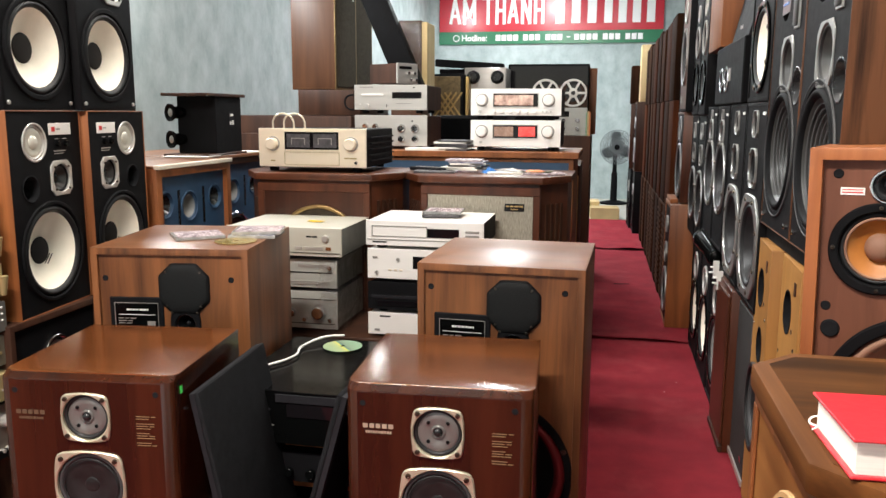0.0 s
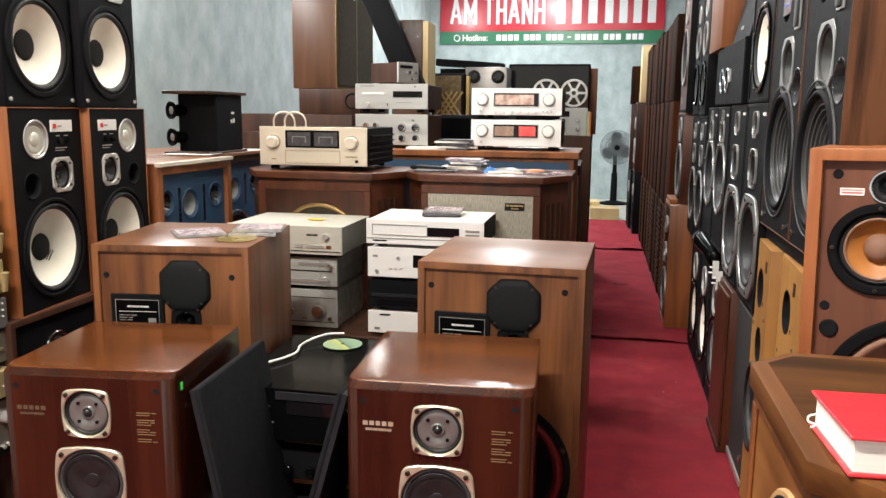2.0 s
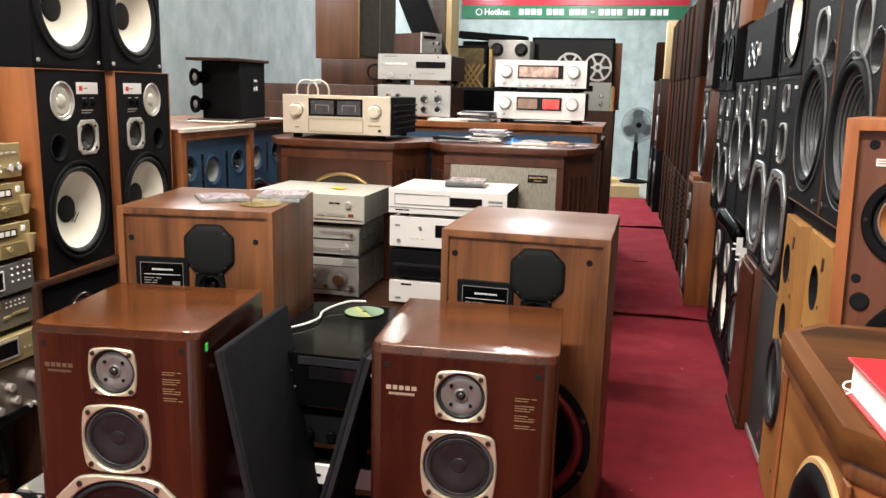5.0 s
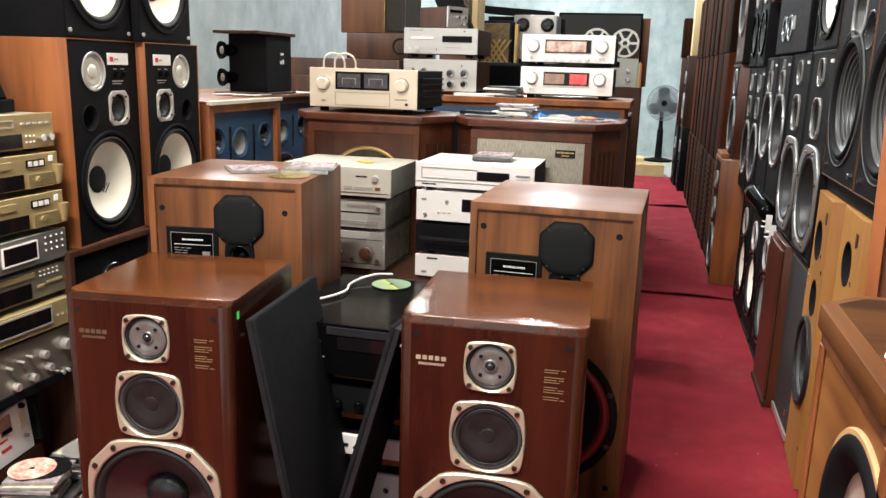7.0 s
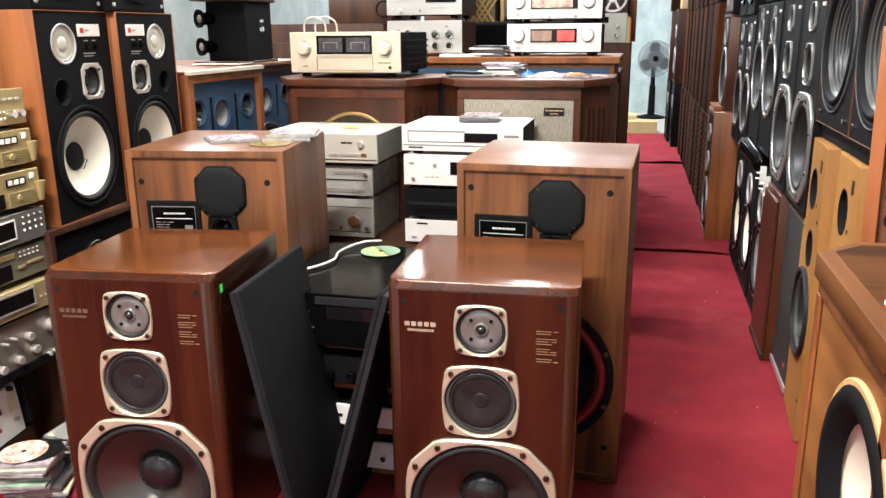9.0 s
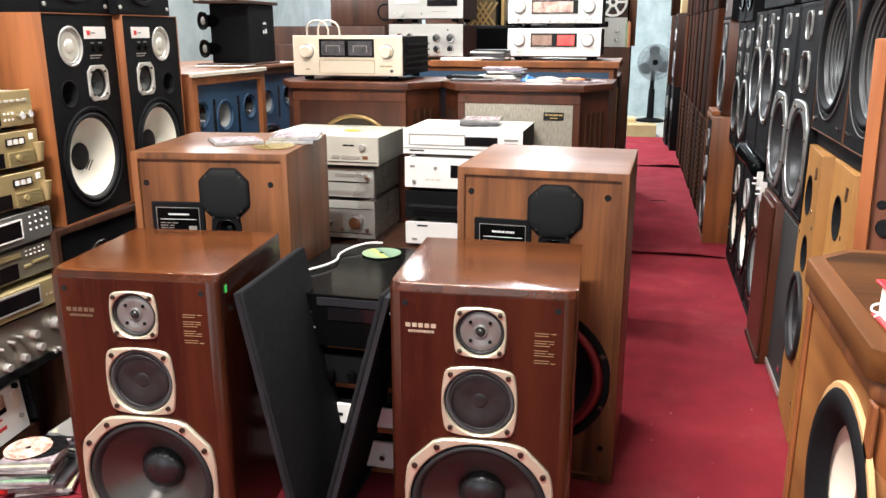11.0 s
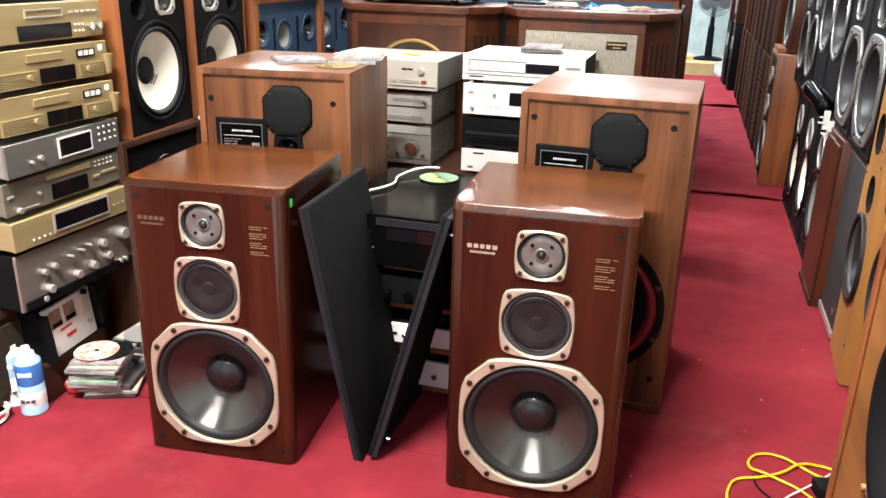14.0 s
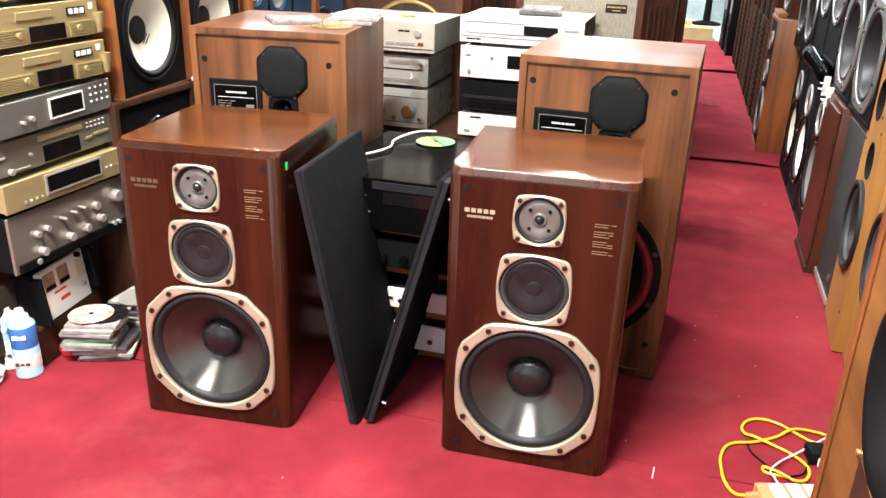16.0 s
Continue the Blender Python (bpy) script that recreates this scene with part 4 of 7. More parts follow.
def wrap_film(m, w, d, h, label):
    bm = bmesh.new()
    n = 40
    for a, b in (((w / 2 + 0.012, -0.010), (w / 2 + 0.016, d)), ((w * 0.36, -0.036), (w / 2 + 0.012, -0.034))):
        g = []
        for i in range(n + 1):
            row = []
            for j in range(29):
                x, y = a[0] + (b[0] - a[0]) * i / n, a[1] + (b[1] - a[1]) * i / n
                z = h * j / 28
                wave = 0.015 * noise.noise(Vector(((x + y) * 26, z * 30, 1))) + 0.005 * noise.noise(Vector(((x + y) * 70, z * 64, 5)))
                row.append(bm.verts.new((x + wave, y + wave * 0.6, z)))
            g.append(row)
        for i in range(n):
            for j in range(28):
                bm.faces.new((g[i][j], g[i + 1][j], g[i + 1][j + 1], g[i][j + 1]))
    return solid("plastic_wrap", bm, WRAP, m, label, "plastic wrap", smooth=True)


wrap_film(pose(-0.80, 3.20, 0.445), 0.42, 0.33, 0.27, "crumpled clear plastic film round silver units")

# ---- left wall: studio monitors stacked two high on low black speakers ----
def studio_monitor(m, label, mirror=1):
    W, D, H = 0.352, 0.30, 0.597
    s = mirror
    P = {"tw": (-0.055 * s, 0.505), "mid": (0.062 * s, 0.395), "port": (-0.085 * s, 0.372), "wf": (0.0, 0.178)}
    ob = speaker("studio_monitor", label, m, W, D, H, ORANGE_WOOD, BLACK, [(*P["mid"], 0.046), (*P["port"], 0.036), (*P["wf"], 0.143), (*P["tw"], 0.051)], lip=0.002, recess=0.003, bevel=0.001, group="white-cone studio monitors")
    veneer(ob.children[0], BLACK, lambda n: n.y < -0.6)
    y = 0.004
    tw = driver(ob, *P["tw"], 0.050, SILVER_TOP, SILVER, "round", 0.057, 0.004, "tweeter", 0.004, SILVER_TOP, 0.42, SILVER, y=y, cap_out=0.18)
    driver(ob, *P["mid"], 0.042, CONE_DARK, SILVER, "octagon", 0.053, 0.005, "midrange", 0.022, CAP_BLACK, 0.36, BLACK, y=y, bolts=4, turn=45)
    driver(ob, *P["wf"], 0.139, CONE_WHITE, BLACK, "round", 0.152, 0.007, "woofer", 0.05, CAP_MATTE, 0.3, RUBBER, y=y, cap_out=0.14)
    part("port", lathe([(0.040, 0), (0.040, -0.003), (0.036, -0.003), (0.033, 0.02), (0.033, 0.06), (0, 0.06)], 32), BLACK_CLOTH, ob, at=Matrix.Translation((P["port"][0], y, P["port"][1])), smooth=True)
    x0 = 0.015 if s > 0 else -0.125
    lab = part("name_plate", boxes((x0, x0 + 0.11, y - 0.003, y, 0.525, 0.560), bevel=0.0008), WHITE_SILVER, ob, "pale name plate with a red mark")
    part("red_mark", boxes((x0 + 0.012, x0 + 0.028, y - 0.0042, y - 0.003, 0.535, 0.549)), RED_PLASTIC, lab)
    part("print", bars([(x0 + 0.034, 0.540, 0.004, [0.02], 0)], y=y - 0.003), GREY_METAL, lab)
    for k in (0, 1):
        part("level_knob", shared(("lknob",), lambda: rod(0.009, 0.010, 14), BLACK_GLOSS), None, ob, at=Matrix.Translation((x0 + 0.04 + 0.04 * k, y, 0.498)))
    part("print", bars([(x0 + 0.02, 0.475, 0.003, [0.06], 0), (x0 + 0.02, 0.468, 0.002, [0.05], 0), (x0 + 0.028, 0.512, 0.002, [0.02, 0.02], 0.02)], y=y), SILVER, ob)
    for dx in (0.012, 0.024):
        part("cap_wire", shared(("cap_wire",), lambda: rod(0.0016, 0.036, 8), CAP_BLACK), None, ob, at=pose(dx, y + 0.040, 0.140 - dx * 0.3, -62, 0, 0))
    return ob


FX = -1.255
studio_monitor(pose(FX, 2.541, 0.66, 0, 0, 94), "black-fronted walnut studio monitor with a white woofer", 1)
studio_monitor(pose(FX, 2.898, 0.66, 0, 0, 94), "black-fronted walnut studio monitor, mirrored, with a white woofer", -1)


def upper_monitor(m, label):
    W, D, H = 0.332, 0.32, 0.60
    ob = speaker("tall_monitor", label, m, W, D, H, BLACK, BLACK, [(0.0, 0.178, 0.138), (0.05, 0.40, 0.045), (-0.07, 0.42, 0.04)], lip=0.010, recess=0.0, bevel=0.003, group="upper white-cone monitors")
    driver(ob, 0, 0.178, 0.134, CONE_WHITE, BLACK, "round", 0.150, 0.006, "woofer", 0.05, CAP_MATTE, 0.33, RUBBER, cap_out=0.12)
    driver(ob, 0.05, 0.40, 0.042, CONE_GREY, SILVER, "octagon", 0.055, 0.005, "midrange", 0.02, CAP_BLACK, 0.36, BLACK, bolts=4, turn=45)
    driver(ob, -0.07, 0.42, 0.036, SILVER, CHROME, "round", 0.046, 0.004, "tweeter", 0.01, WHITE_PLASTIC, 0.3, SILVER)
    part("name_plate", boxes((-0.06, 0.03, -0.003, 0, 0.515, 0.545)), WHITE_SILVER, ob)
    for x in (-0.145, 0.145):
        part("peg", shared(("pegw",), lambda: rod(0.006, 0.005, 12), SILVER), None, ob, at=Matrix.Translation((x, 0, 0.022)))
    return ob


upper_monitor(pose(FX, 2.530, 1.2575, 0, 0, 94), "black monitor with a white woofer, stacked on another")
upper_monitor(pose(FX, 2.866, 1.2575, 0, 0, 94), "black monitor with a white woofer, stacked on another")


def low_speaker(m, label):
    ob = speaker("low_speaker", label, m, 0.40, 0.42, 0.66, DARK_WOOD, BLACK, [(0, 0.25, 0.15), (0.0, 0.53, 0.05)], lip=0.016, recess=0.01, bevel=0.003, group="low black speakers")
    driver(ob, 0, 0.25, 0.146, CONE_BLACK, BLACK_GLOSS, "round", 0.16, 0.006, "woofer", 0.05, CAP_BLACK, 0.3, RUBBER, y=0.01, bolts=8)
    driver(ob, 0, 0.53, 0.046, CONE_GREY, CHROME, "round", 0.056, 0.005, "midrange", 0.02, CAP_BLACK, 0.36, RUBBER, y=0.01)
    return ob


low_speaker(pose(FX + 0.015, 2.51, 0, 0, 0, 90), "low black-fronted speaker under a studio monitor")
low_speaker(pose(FX + 0.015, 2.93, 0, 0, 0, 90), "low black-fronted speaker under a studio monitor")
solid("paper_slip", boxes((-0.03, 0.03, -0.02, 0.02, 0, 0.012), bevel=0.001), WHITE_PLASTIC, pose(-1.225, 2.735, 0.661, 0, 0, 20), "small white box on a low speaker", "box")

# ---- left: stack of gold and silver units on a dark cabinet ----
UX, UY = -1.262, 2.105
base = thing("base_cabinet", "dark brown wooden cabinet under the stack of units", "cabinet", pose(-1.36, 2.06, 0, 0, 0, 90))
part("body", boxes((-0.30, 0.27, 0.0, 0.42, 0.02, 0.26), bevel=0.004), DARK_WOOD, base)
part("plinth", boxes((-0.28, 0.25, 0.02, 0.40, 0.0, 0.02)), BLACK, base)
part("front_cloth", boxes((-0.27, 0.24, -0.006, 0.0, 0.05, 0.24), bevel=0.002), GRILLE_BROWN, base)
solid("support_board", boxes((-0.22, 0.22, 0.07, 0.44, 0, 0.02), bevel=0.002), DARK_WOOD, pose(UX - 0.02, UY, 0.262, 0, 0, 90), "dark board carrying the stack of units", "board")

W = 0.42
a6 = amp("integrated_amplifier", "silver amplifier with many knobs and scuffed black sides", pose(UX + 0.005, UY, 0.284, 0, 0, 88), W, 0.165, 0.34, PEWTER, BLACK, group="gold and silver stack",
         items=[("knob", 0.165, 0.118, 0.017, 0.024, SILVER), ("knob", 0.085, 0.112, 0.0115, 0.018, SILVER), ("knob", 0.10, 0.07, 0.0115, 0.018, SILVER), ("knob", 0.04, 0.06, 0.0115, 0.018, SILVER), ("knob", -0.02, 0.055, 0.0115, 0.018, SILVER),
                ("knob", -0.12, 0.050, 0.0115, 0.018, SILVER), ("knob", -0.13, 0.10, 0.008, 0.014, SILVER), ("knob", -0.095, 0.105, 0.008, 0.014, SILVER), ("knob", -0.04, 0.115, 0.004, 0.022, SILVER), ("knob", 0.0, 0.12, 0.004, 0.022, SILVER), ("knob", 0.03, 0.125, 0.004, 0.022, SILVER),
                ("knob", -0.14, 0.028, 0.008, 0.012, SILVER), ("knob", 0.15, 0.035, 0.006, 0.012, SILVER), ("knob", 0.17, 0.035, 0.006, 0.012, SILVER), ("display", 0.0, 0.026, 0.40, 0.022, BLACK), ("text", -0.06, 0.024, 0.005, [0.03, 0.02, 0.03], GREY_METAL)])
amp("tuner", "bronze-gold tuner with a long dark window", pose(UX + 0.018, UY - 0.004, 0.451, 0, 0, 87), W, 0.088, 0.34, GOLD_FACE, GOLD_FACE, group="gold and silver stack", category="tuner",
    items=[("frame", 0.02, 0.055, 0.19, 0.042, 0.005, SILVER), ("display", 0.02, 0.055, 0.19, 0.042, DISPLAY)] + [("button", -0.15 + 0.018 * k, 0.03, 0.006, 0.006, SILVER) for k in range(5)] + [("button", 0.14 + 0.018 * k, 0.045, 0.005, 0.005, SILVER) for k in range(4)])
amp("disc_player", "bronze disc player with a dark display", pose(UX - 0.002, UY, 0.541, 0, 0, 89), W, 0.096, 0.33, BRONZE_FACE, BRONZE_FACE, group="gold and silver stack", category="disc player",
    items=[("display", 0.01, 0.04, 0.13, 0.042, DISPLAY), ("button", 0.01, 0.082, 0.16, 0.014, GOLD_FACE), ("knob", -0.10, 0.05, 0.004, 0.008, SILVER), ("button", -0.13, 0.022, 0.05, 0.004, SILVER), ("knob", -0.17, 0.022, 0.008, 0.012, SILVER), ("button", -0.19, 0.06, 0.02, 0.006, SILVER),
           ("button", 0.11, 0.045, 0.025, 0.008, GOLD_FACE), ("button", 0.16, 0.05, 0.06, 0.008, GOLD_FACE)] + [("button", 0.11 + 0.016 * k, 0.074 + 0.012 * j, 0.006, 0.004, WHITE_PLASTIC) for k in range(5) for j in range(2)])
amp("disc_player", "pewter disc player with a silver-framed display", pose(UX + 0.012, UY + 0.004, 0.639, 0, 0, 91), W, 0.095, 0.33, STEEL_FACE, GREY_METAL, group="gold and silver stack", category="disc player",
    items=[("frame", 0.03, 0.055, 0.12, 0.045, 0.004, WHITE_SILVER), ("display", 0.03, 0.055, 0.12, 0.045, DISPLAY), ("knob", -0.10, 0.045, 0.007, 0.01, SILVER), ("knob", -0.13, 0.04, 0.005, 0.01, SILVER)] + [("button", 0.125 + 0.022 * k, 0.045 + 0.018 * j, 0.005, 0.005, WHITE_PLASTIC) for k in range(4) for j in range(3)])
def gold_changer(z, dx, rz):
    return amp("disc_changer", "gold disc player with white square buttons and ribbed drawer", pose(UX + dx, UY, z, 0, 0, rz), W, 0.104, 0.33, GOLD_FACE, GOLD_FACE, group="gold and silver stack", category="disc player",
        items=[("button", -0.02, 0.080, 0.12, 0.020, GOLD_FACE), ("display", 0.02, 0.034, 0.12, 0.038, DISPLAY), ("frame", 0.125, 0.078, 0.06, 0.016, 0.002, BLACK)] + [("button", 0.105 + 0.021 * k, 0.078, 0.014, 0.014, WHITE_PLASTIC) for k in range(3)]
        + [("button", 0.182, 0.086, 0.014, 0.016, WHITE_PLASTIC), ("ribs", 0.14, 0.032, 0.09, 0.04, 7, GOLD_FACE), ("ribs", -0.12, 0.032, 0.13, 0.04, 7, GOLD_FACE), ("knob", 0.125, 0.036, 0.008, 0.012, GOLD_FACE), ("knob", -0.08, 0.036, 0.008, 0.012, GOLD_FACE)])
for z, dx, rz in ((0.738, 0.004, 88), (0.846, 0.0, 89)):
    ob = gold_changer(z, dx, rz)
    bm = lathe([(0, 0), (0.016, 0), (0.008, 0.052), (0, 0.052)], 14)
    part("corner_post", bm, GOLD_FACE, ob, "flared gold corner piece", at=pose(0.203, -0.004, 0.068, -90, 0, 0))
amp("receiver", "pale gold receiver with a dark display and knobs", pose(UX - 0.002, UY, 0.952, 0, 0, 90), W, 0.104, 0.33, GOLD_FACE, SILVER_TOP, group="gold and silver stack", category="receiver",
    items=[("display", 0.0, 0.035, 0.18, 0.036, DISPLAY), ("frame", 0.0, 0.080, 0.12, 0.014, 0.003, SILVER)] + [("button", 0.095 + 0.022 * k, 0.078, 0.014, 0.006, SILVER) for k in range(5)] + [("knob", 0.155, 0.038, 0.010, 0.016, CHROME), ("knob", 0.185, 0.040, 0.010, 0.016, CHROME)] + [("button", 0.105 + 0.014 * k, 0.03 + 0.016 * j, 0.005, 0.005, WHITE_PLASTIC) for k in range(3) for j in range(2)])
bx = thing("small_black_speaker", "black plastic unit with pale lettering, standing on the stack", "speaker", pose(UX - 0.07, UY - 0.03, 1.056, 0, 0, 90))
part("foot_plate", boxes((-0.17, 0.185, 0.0, 0.22, 0, 0.035), bevel=0.004), BLACK, bx)
bm = boxes((-0.16, 0.17, 0.01, 0.20, 0.035, 0.32), bevel=0.004)
for v in bm.verts:
    if v.co.z > 0.2:
        v.co.y += 0.10
        v.co.x *= 0.86
part("body", bm, BLACK, bx)
part("lettering", bars([(0.03, 0.052, 0.007, [0.008, 0.02, 0.014], 0.008), (0.085, 0.052, 0.009, [0.055], 0)], y=0.008), GREY_METAL, bx)

# deck panel, disc stacks and cans on the floor before the cabinet
dk = thing("cassette_deck", "white-faced cassette deck standing on edge under the stack", "cassette deck", pose(-1.290, 2.085, 0.110, -6, 0, 96))
part("casing", boxes((-0.115, 0.115, 0.012, 0.10, 0, 0.15), bevel=0.003), BLACK, dk)
part("faceplate", boxes((-0.100, 0.100, 0, 0.012, 0.004, 0.148), bevel=0.002), WHITE_SILVER, dk)
for x in (-0.06, 0.0):
    part("meter", boxes((x - 0.022, x + 0.022, -0.003, 0, 0.085, 0.135)), METER, dk)
    part("meter_band", boxes((x - 0.020, x + 0.020, -0.0045, -0.003, 0.088, 0.10)), DISPLAY, dk)
part("red_mark", bars([(-0.05, 0.068, 0.006, [0.05], 0), (-0.03, 0.04, 0.010, [0.04], 0)]), RED_PLASTIC, dk)
part("knob", rod(0.008, 0.012, 14), BLACK, dk, at=Matrix.Translation((0.07, 0, 0.14)))
part("knob", rod(0.006, 0.010, 14), GREY_METAL, dk, at=Matrix.Translation((0.07, 0, 0.05)))
part("gold_panel", boxes((0.055, 0.085, -0.003, 0, 0.075, 0.125)), CHAMPAGNE, dk)
part("handle", boxes((-0.120, -0.103, -0.02, 0.012, 0.0, 0.14), bevel=0.003), BLACK, dk)
part("handle", boxes((0.103, 0.120, -0.02, 0.012, 0.02, 0.15), bevel=0.003), BLACK, dk)
solid("deck_stand", boxes((-0.14, 0.14, 0, 0.06, 0, 0.110), bevel=0.003), DARK_WOOD, pose(-1.292, 2.085, 0, 0, 0, 96), "small dark block under the cassette deck", "block")
rnd = random.Random(5)
INKS = [INK_DARK, INK_CREAM, INK_PINK, INK_DARK, INK_BLUE, INK_GREEN, INK_CREAM, INK_DARK, WHITE_PLASTIC, INK_CREAM, INK_PINK, INK_DARK]
for k in range(11):
    disc_case(-1.185 + rnd.uniform(-0.01, 0.01) + (0.012 if k < 4 else -0.004), 2.055 + rnd.uniform(-0.008, 0.008) + (0.02 if k < 4 else 0), 0.001 + 0.0107 * k, 20 + rnd.uniform(-6, 6), INKS[k], "disc cases on the carpet")
disc(-1.165, 2.075, 0.121, 0, CAP_BLACK, "black disc on a pile of disc cases")
disc(-1.197, 2.055, 0.1245, 70, material("printed_disc", (0.72, 0.74, 0.62), 0.25, scale=34, second=(0.55, 0.10, 0.07)), "printed disc on a pile of disc cases")
for k in range(10):
    disc_case(-1.165 + rnd.uniform(-0.008, 0.008), 2.225 + rnd.uniform(-0.008, 0.008), 0.001 + 0.0107 * k, 6 + rnd.uniform(-8, 8), INKS[(k + 4) % 12], "disc cases on the carpet")
disc(-1.16, 2.215, 0.112, 0, SILVER, "silver disc on a pile of disc cases")


def spray_can(x, y, low, high, label, r=0.0335, h=0.15):
    ob = thing("spray_can", label, "spray can", pose(x, y, 0, 0, 0, 25), "spray cans")
    up = pose(0, 0, 0, 90, 0, 0)
    part("body", lathe([(0, 0), (r, 0), (r * 1.03, 0.003), (r * 1.03, 0.006), (r, 0.009), (r, h), (r * 0.96, h + 0.004), (r * 0.62, h + 0.016)], 32), low, ob, at=up, smooth=True)
    part("label_band", lathe([(r * 1.004, 0.088), (r * 1.012, 0.089), (r * 1.012, h - 0.002), (r * 1.004, h - 0.001)], 32), high, ob, "darker printed band", at=up, smooth=True)
    part("label_band", lathe([(r * 1.004, 0.028), (r * 1.010, 0.029), (r * 1.010, 0.066), (r * 1.004, 0.067)], 32), WHITE_PLASTIC, ob, "pale printed band", at=up, smooth=True)
    part("cap", lathe([(r * 0.62, h + 0.012), (r * 0.60, h + 0.026), (r * 0.34, h + 0.030), (r * 0.32, h + 0.044), (0, h + 0.045)], 24), WHITE_PLASTIC, ob, at=up, smooth=True)
    for k in range(4):
        part("letter", boxes((-0.017 + 0.009 * k, -0.010 + 0.009 * k, -r * 1.012 - 0.0012, -r * 0.9, 0.118, 0.129)), WHITE_PLASTIC, ob)
    for k in range(3):
        part("picture", boxes((-0.020 + 0.013 * k, -0.010 + 0.013 * k, -r * 1.010 - 0.0012, -r * 0.8, 0.040, 0.048)), INK_DARK, ob)
    return ob


spray_can(-1.292, 1.905, CAN_PALE, CAN_BLUE, "blue and white spray can on the carpet")
spray_can(-1.372, 1.925, WHITE_PLASTIC, CAN_PALE, "white spray can beside the blue one")
cable("white_cable", "coiled white cable on the carpet", [(-1.39, 1.83, 0.006), (-1.33, 1.80, 0.006), (-1.34, 1.86, 0.014), (-1.41, 1.86, 0.02), (-1.39, 1.80, 0.024), (-1.32, 1.83, 0.03), (-1.43, 1.90, 0.02)], 0.004, WHITE_PLASTIC)
tp = thing("tape_roll", "red-brown tape roll beside the disc cases", "tape", pose(-1.262, 2.02, 0.022, 0, 0, 60))
part("roll", lathe([(0.012, -0.01), (0.022, -0.01), (0.022, 0.01), (0.012, 0.01), (0.012, -0.01)], 20), RED_PLASTIC, tp)

# ---- left: blue-fronted cabinets along the wall and the horn speaker ----
def blue_cabinet(m, label, w=0.66, wide=True):
    H, D = 1.045, 0.62
    ob = speaker("blue_speaker", label, m, w, D, H, ORANGE_WOOD if wide else DARK_WOOD, BLUE_PAINT, [(-0.02, 0.62, 0.15), (-0.20, 0.90, 0.05), (0.17, 0.90, 0.05), (-0.03, 0.88, 0.06)], lip=0.032, recess=0.02, bevel=0.003, group="blue-fronted cabinets")
    y = 0.02
    part("top_edge", boxes((-w / 2, w / 2, -0.012, 0.012, H - 0.004, H + 0.012), bevel=0.002), CONE_CREAM if wide else WALNUT_LIT_TOP, ob, "worn pale top edge")
    part("top_board", boxes((-w / 2, w / 2, 0.012, D, H, H + 0.010), bevel=0.002), WALNUT_LIT_TOP, ob)
    driver(ob, -0.02, 0.62, 0.146, CONE_BLACK, CHROME, "round", 0.16, 0.006, "woofer", 0.05, CAP_BLACK, 0.3, RUBBER, y=y, bolts=8)
    for x, r, mt in ((-0.20, 0.047, CAP_BLACK), (0.17, 0.047, CAP_BLACK), (-0.03, 0.055, CONE_GREY)):
        driver(ob, x, 0.90 if r < 0.05 else 0.88, r, mt, BLUE_PAINT, "round", r * 1.14, 0.004, "midrange", r * 0.7, mt, 0.3, BLUE_PAINT, y=y)
    for x in (-0.115, 0.07):
        part("slot", boxes((x, x + 0.014, y - 0.002, y, 0.80, 0.95)), CAP_BLACK, ob)
    return ob


blue_cabinet(pose(-1.255, 3.415, 0, 0, 0, 88), "walnut cabinet with a blue front and black ports", 0.56)
blue_cabinet(pose(-1.36, 4.02, 0, 0, 0, 86), "dark cabinet with a blue front beyond another", 0.60, False)
for x, y, rz in ((-1.46, 3.80, 8), (-1.47, 4.12, -14)):
    solid("paper_sheet", boxes((-0.105, 0.105, -0.148, 0.148, 0, 0.003)), PAPER, pose(x, y, 1.0585, 0, 0, rz), "white printed sheets on a cabinet", "paper", "loose papers")
hs = thing("horn_speaker", "black box speaker with two horn drivers and an overhanging lid", "speaker", pose(-1.68, 3.83, 1.056, 0, 0, 0))
part("base_board", boxes((0.10, 0.32, -0.11, 0.28, 0, 0.012), bevel=0.002), DARK_WOOD, hs)
part("body", boxes((0.12, 0.31, -0.01, 0.25, 0.012, 0.268), bevel=0.004), BLACK, hs)
part("lid", boxes((0.10, 0.32, -0.11, 0.28, 0.268, 0.282), bevel=0.002), DARK_WOOD, hs)
for z in (0.195, 0.075):
    hn = part("horn", lathe([(0.018, 0.03), (0.024, -0.01), (0.028, -0.03), (0.026, -0.045), (0.038, -0.056), (0.040, -0.068), (0.034, -0.066), (0.016, -0.03), (0, -0.03)], 28), BLACK_GLOSS, hs, at=pose(0.145, -0.005, z, 0, 0, -30), smooth=True)
    part("throat", lathe([(0.018, -0.062), (0.010, -0.067), (0, -0.068)], 20), GREY_METAL, hn)
part("rating_plate", boxes((0.310, 0.3115, 0.12, 0.17, 0.13, 0.20)), CHARCOAL, hs)
for z0, z1, y0, y1 in ((0.14, 0.155, 0.125, 0.14), (0.14, 0.16, 0.148, 0.163), (0.18, 0.19, 0.13, 0.16)):
    part("print", boxes((0.3115, 0.3125, y0, y1, z0, z1)), WHITE_PLASTIC, hs)

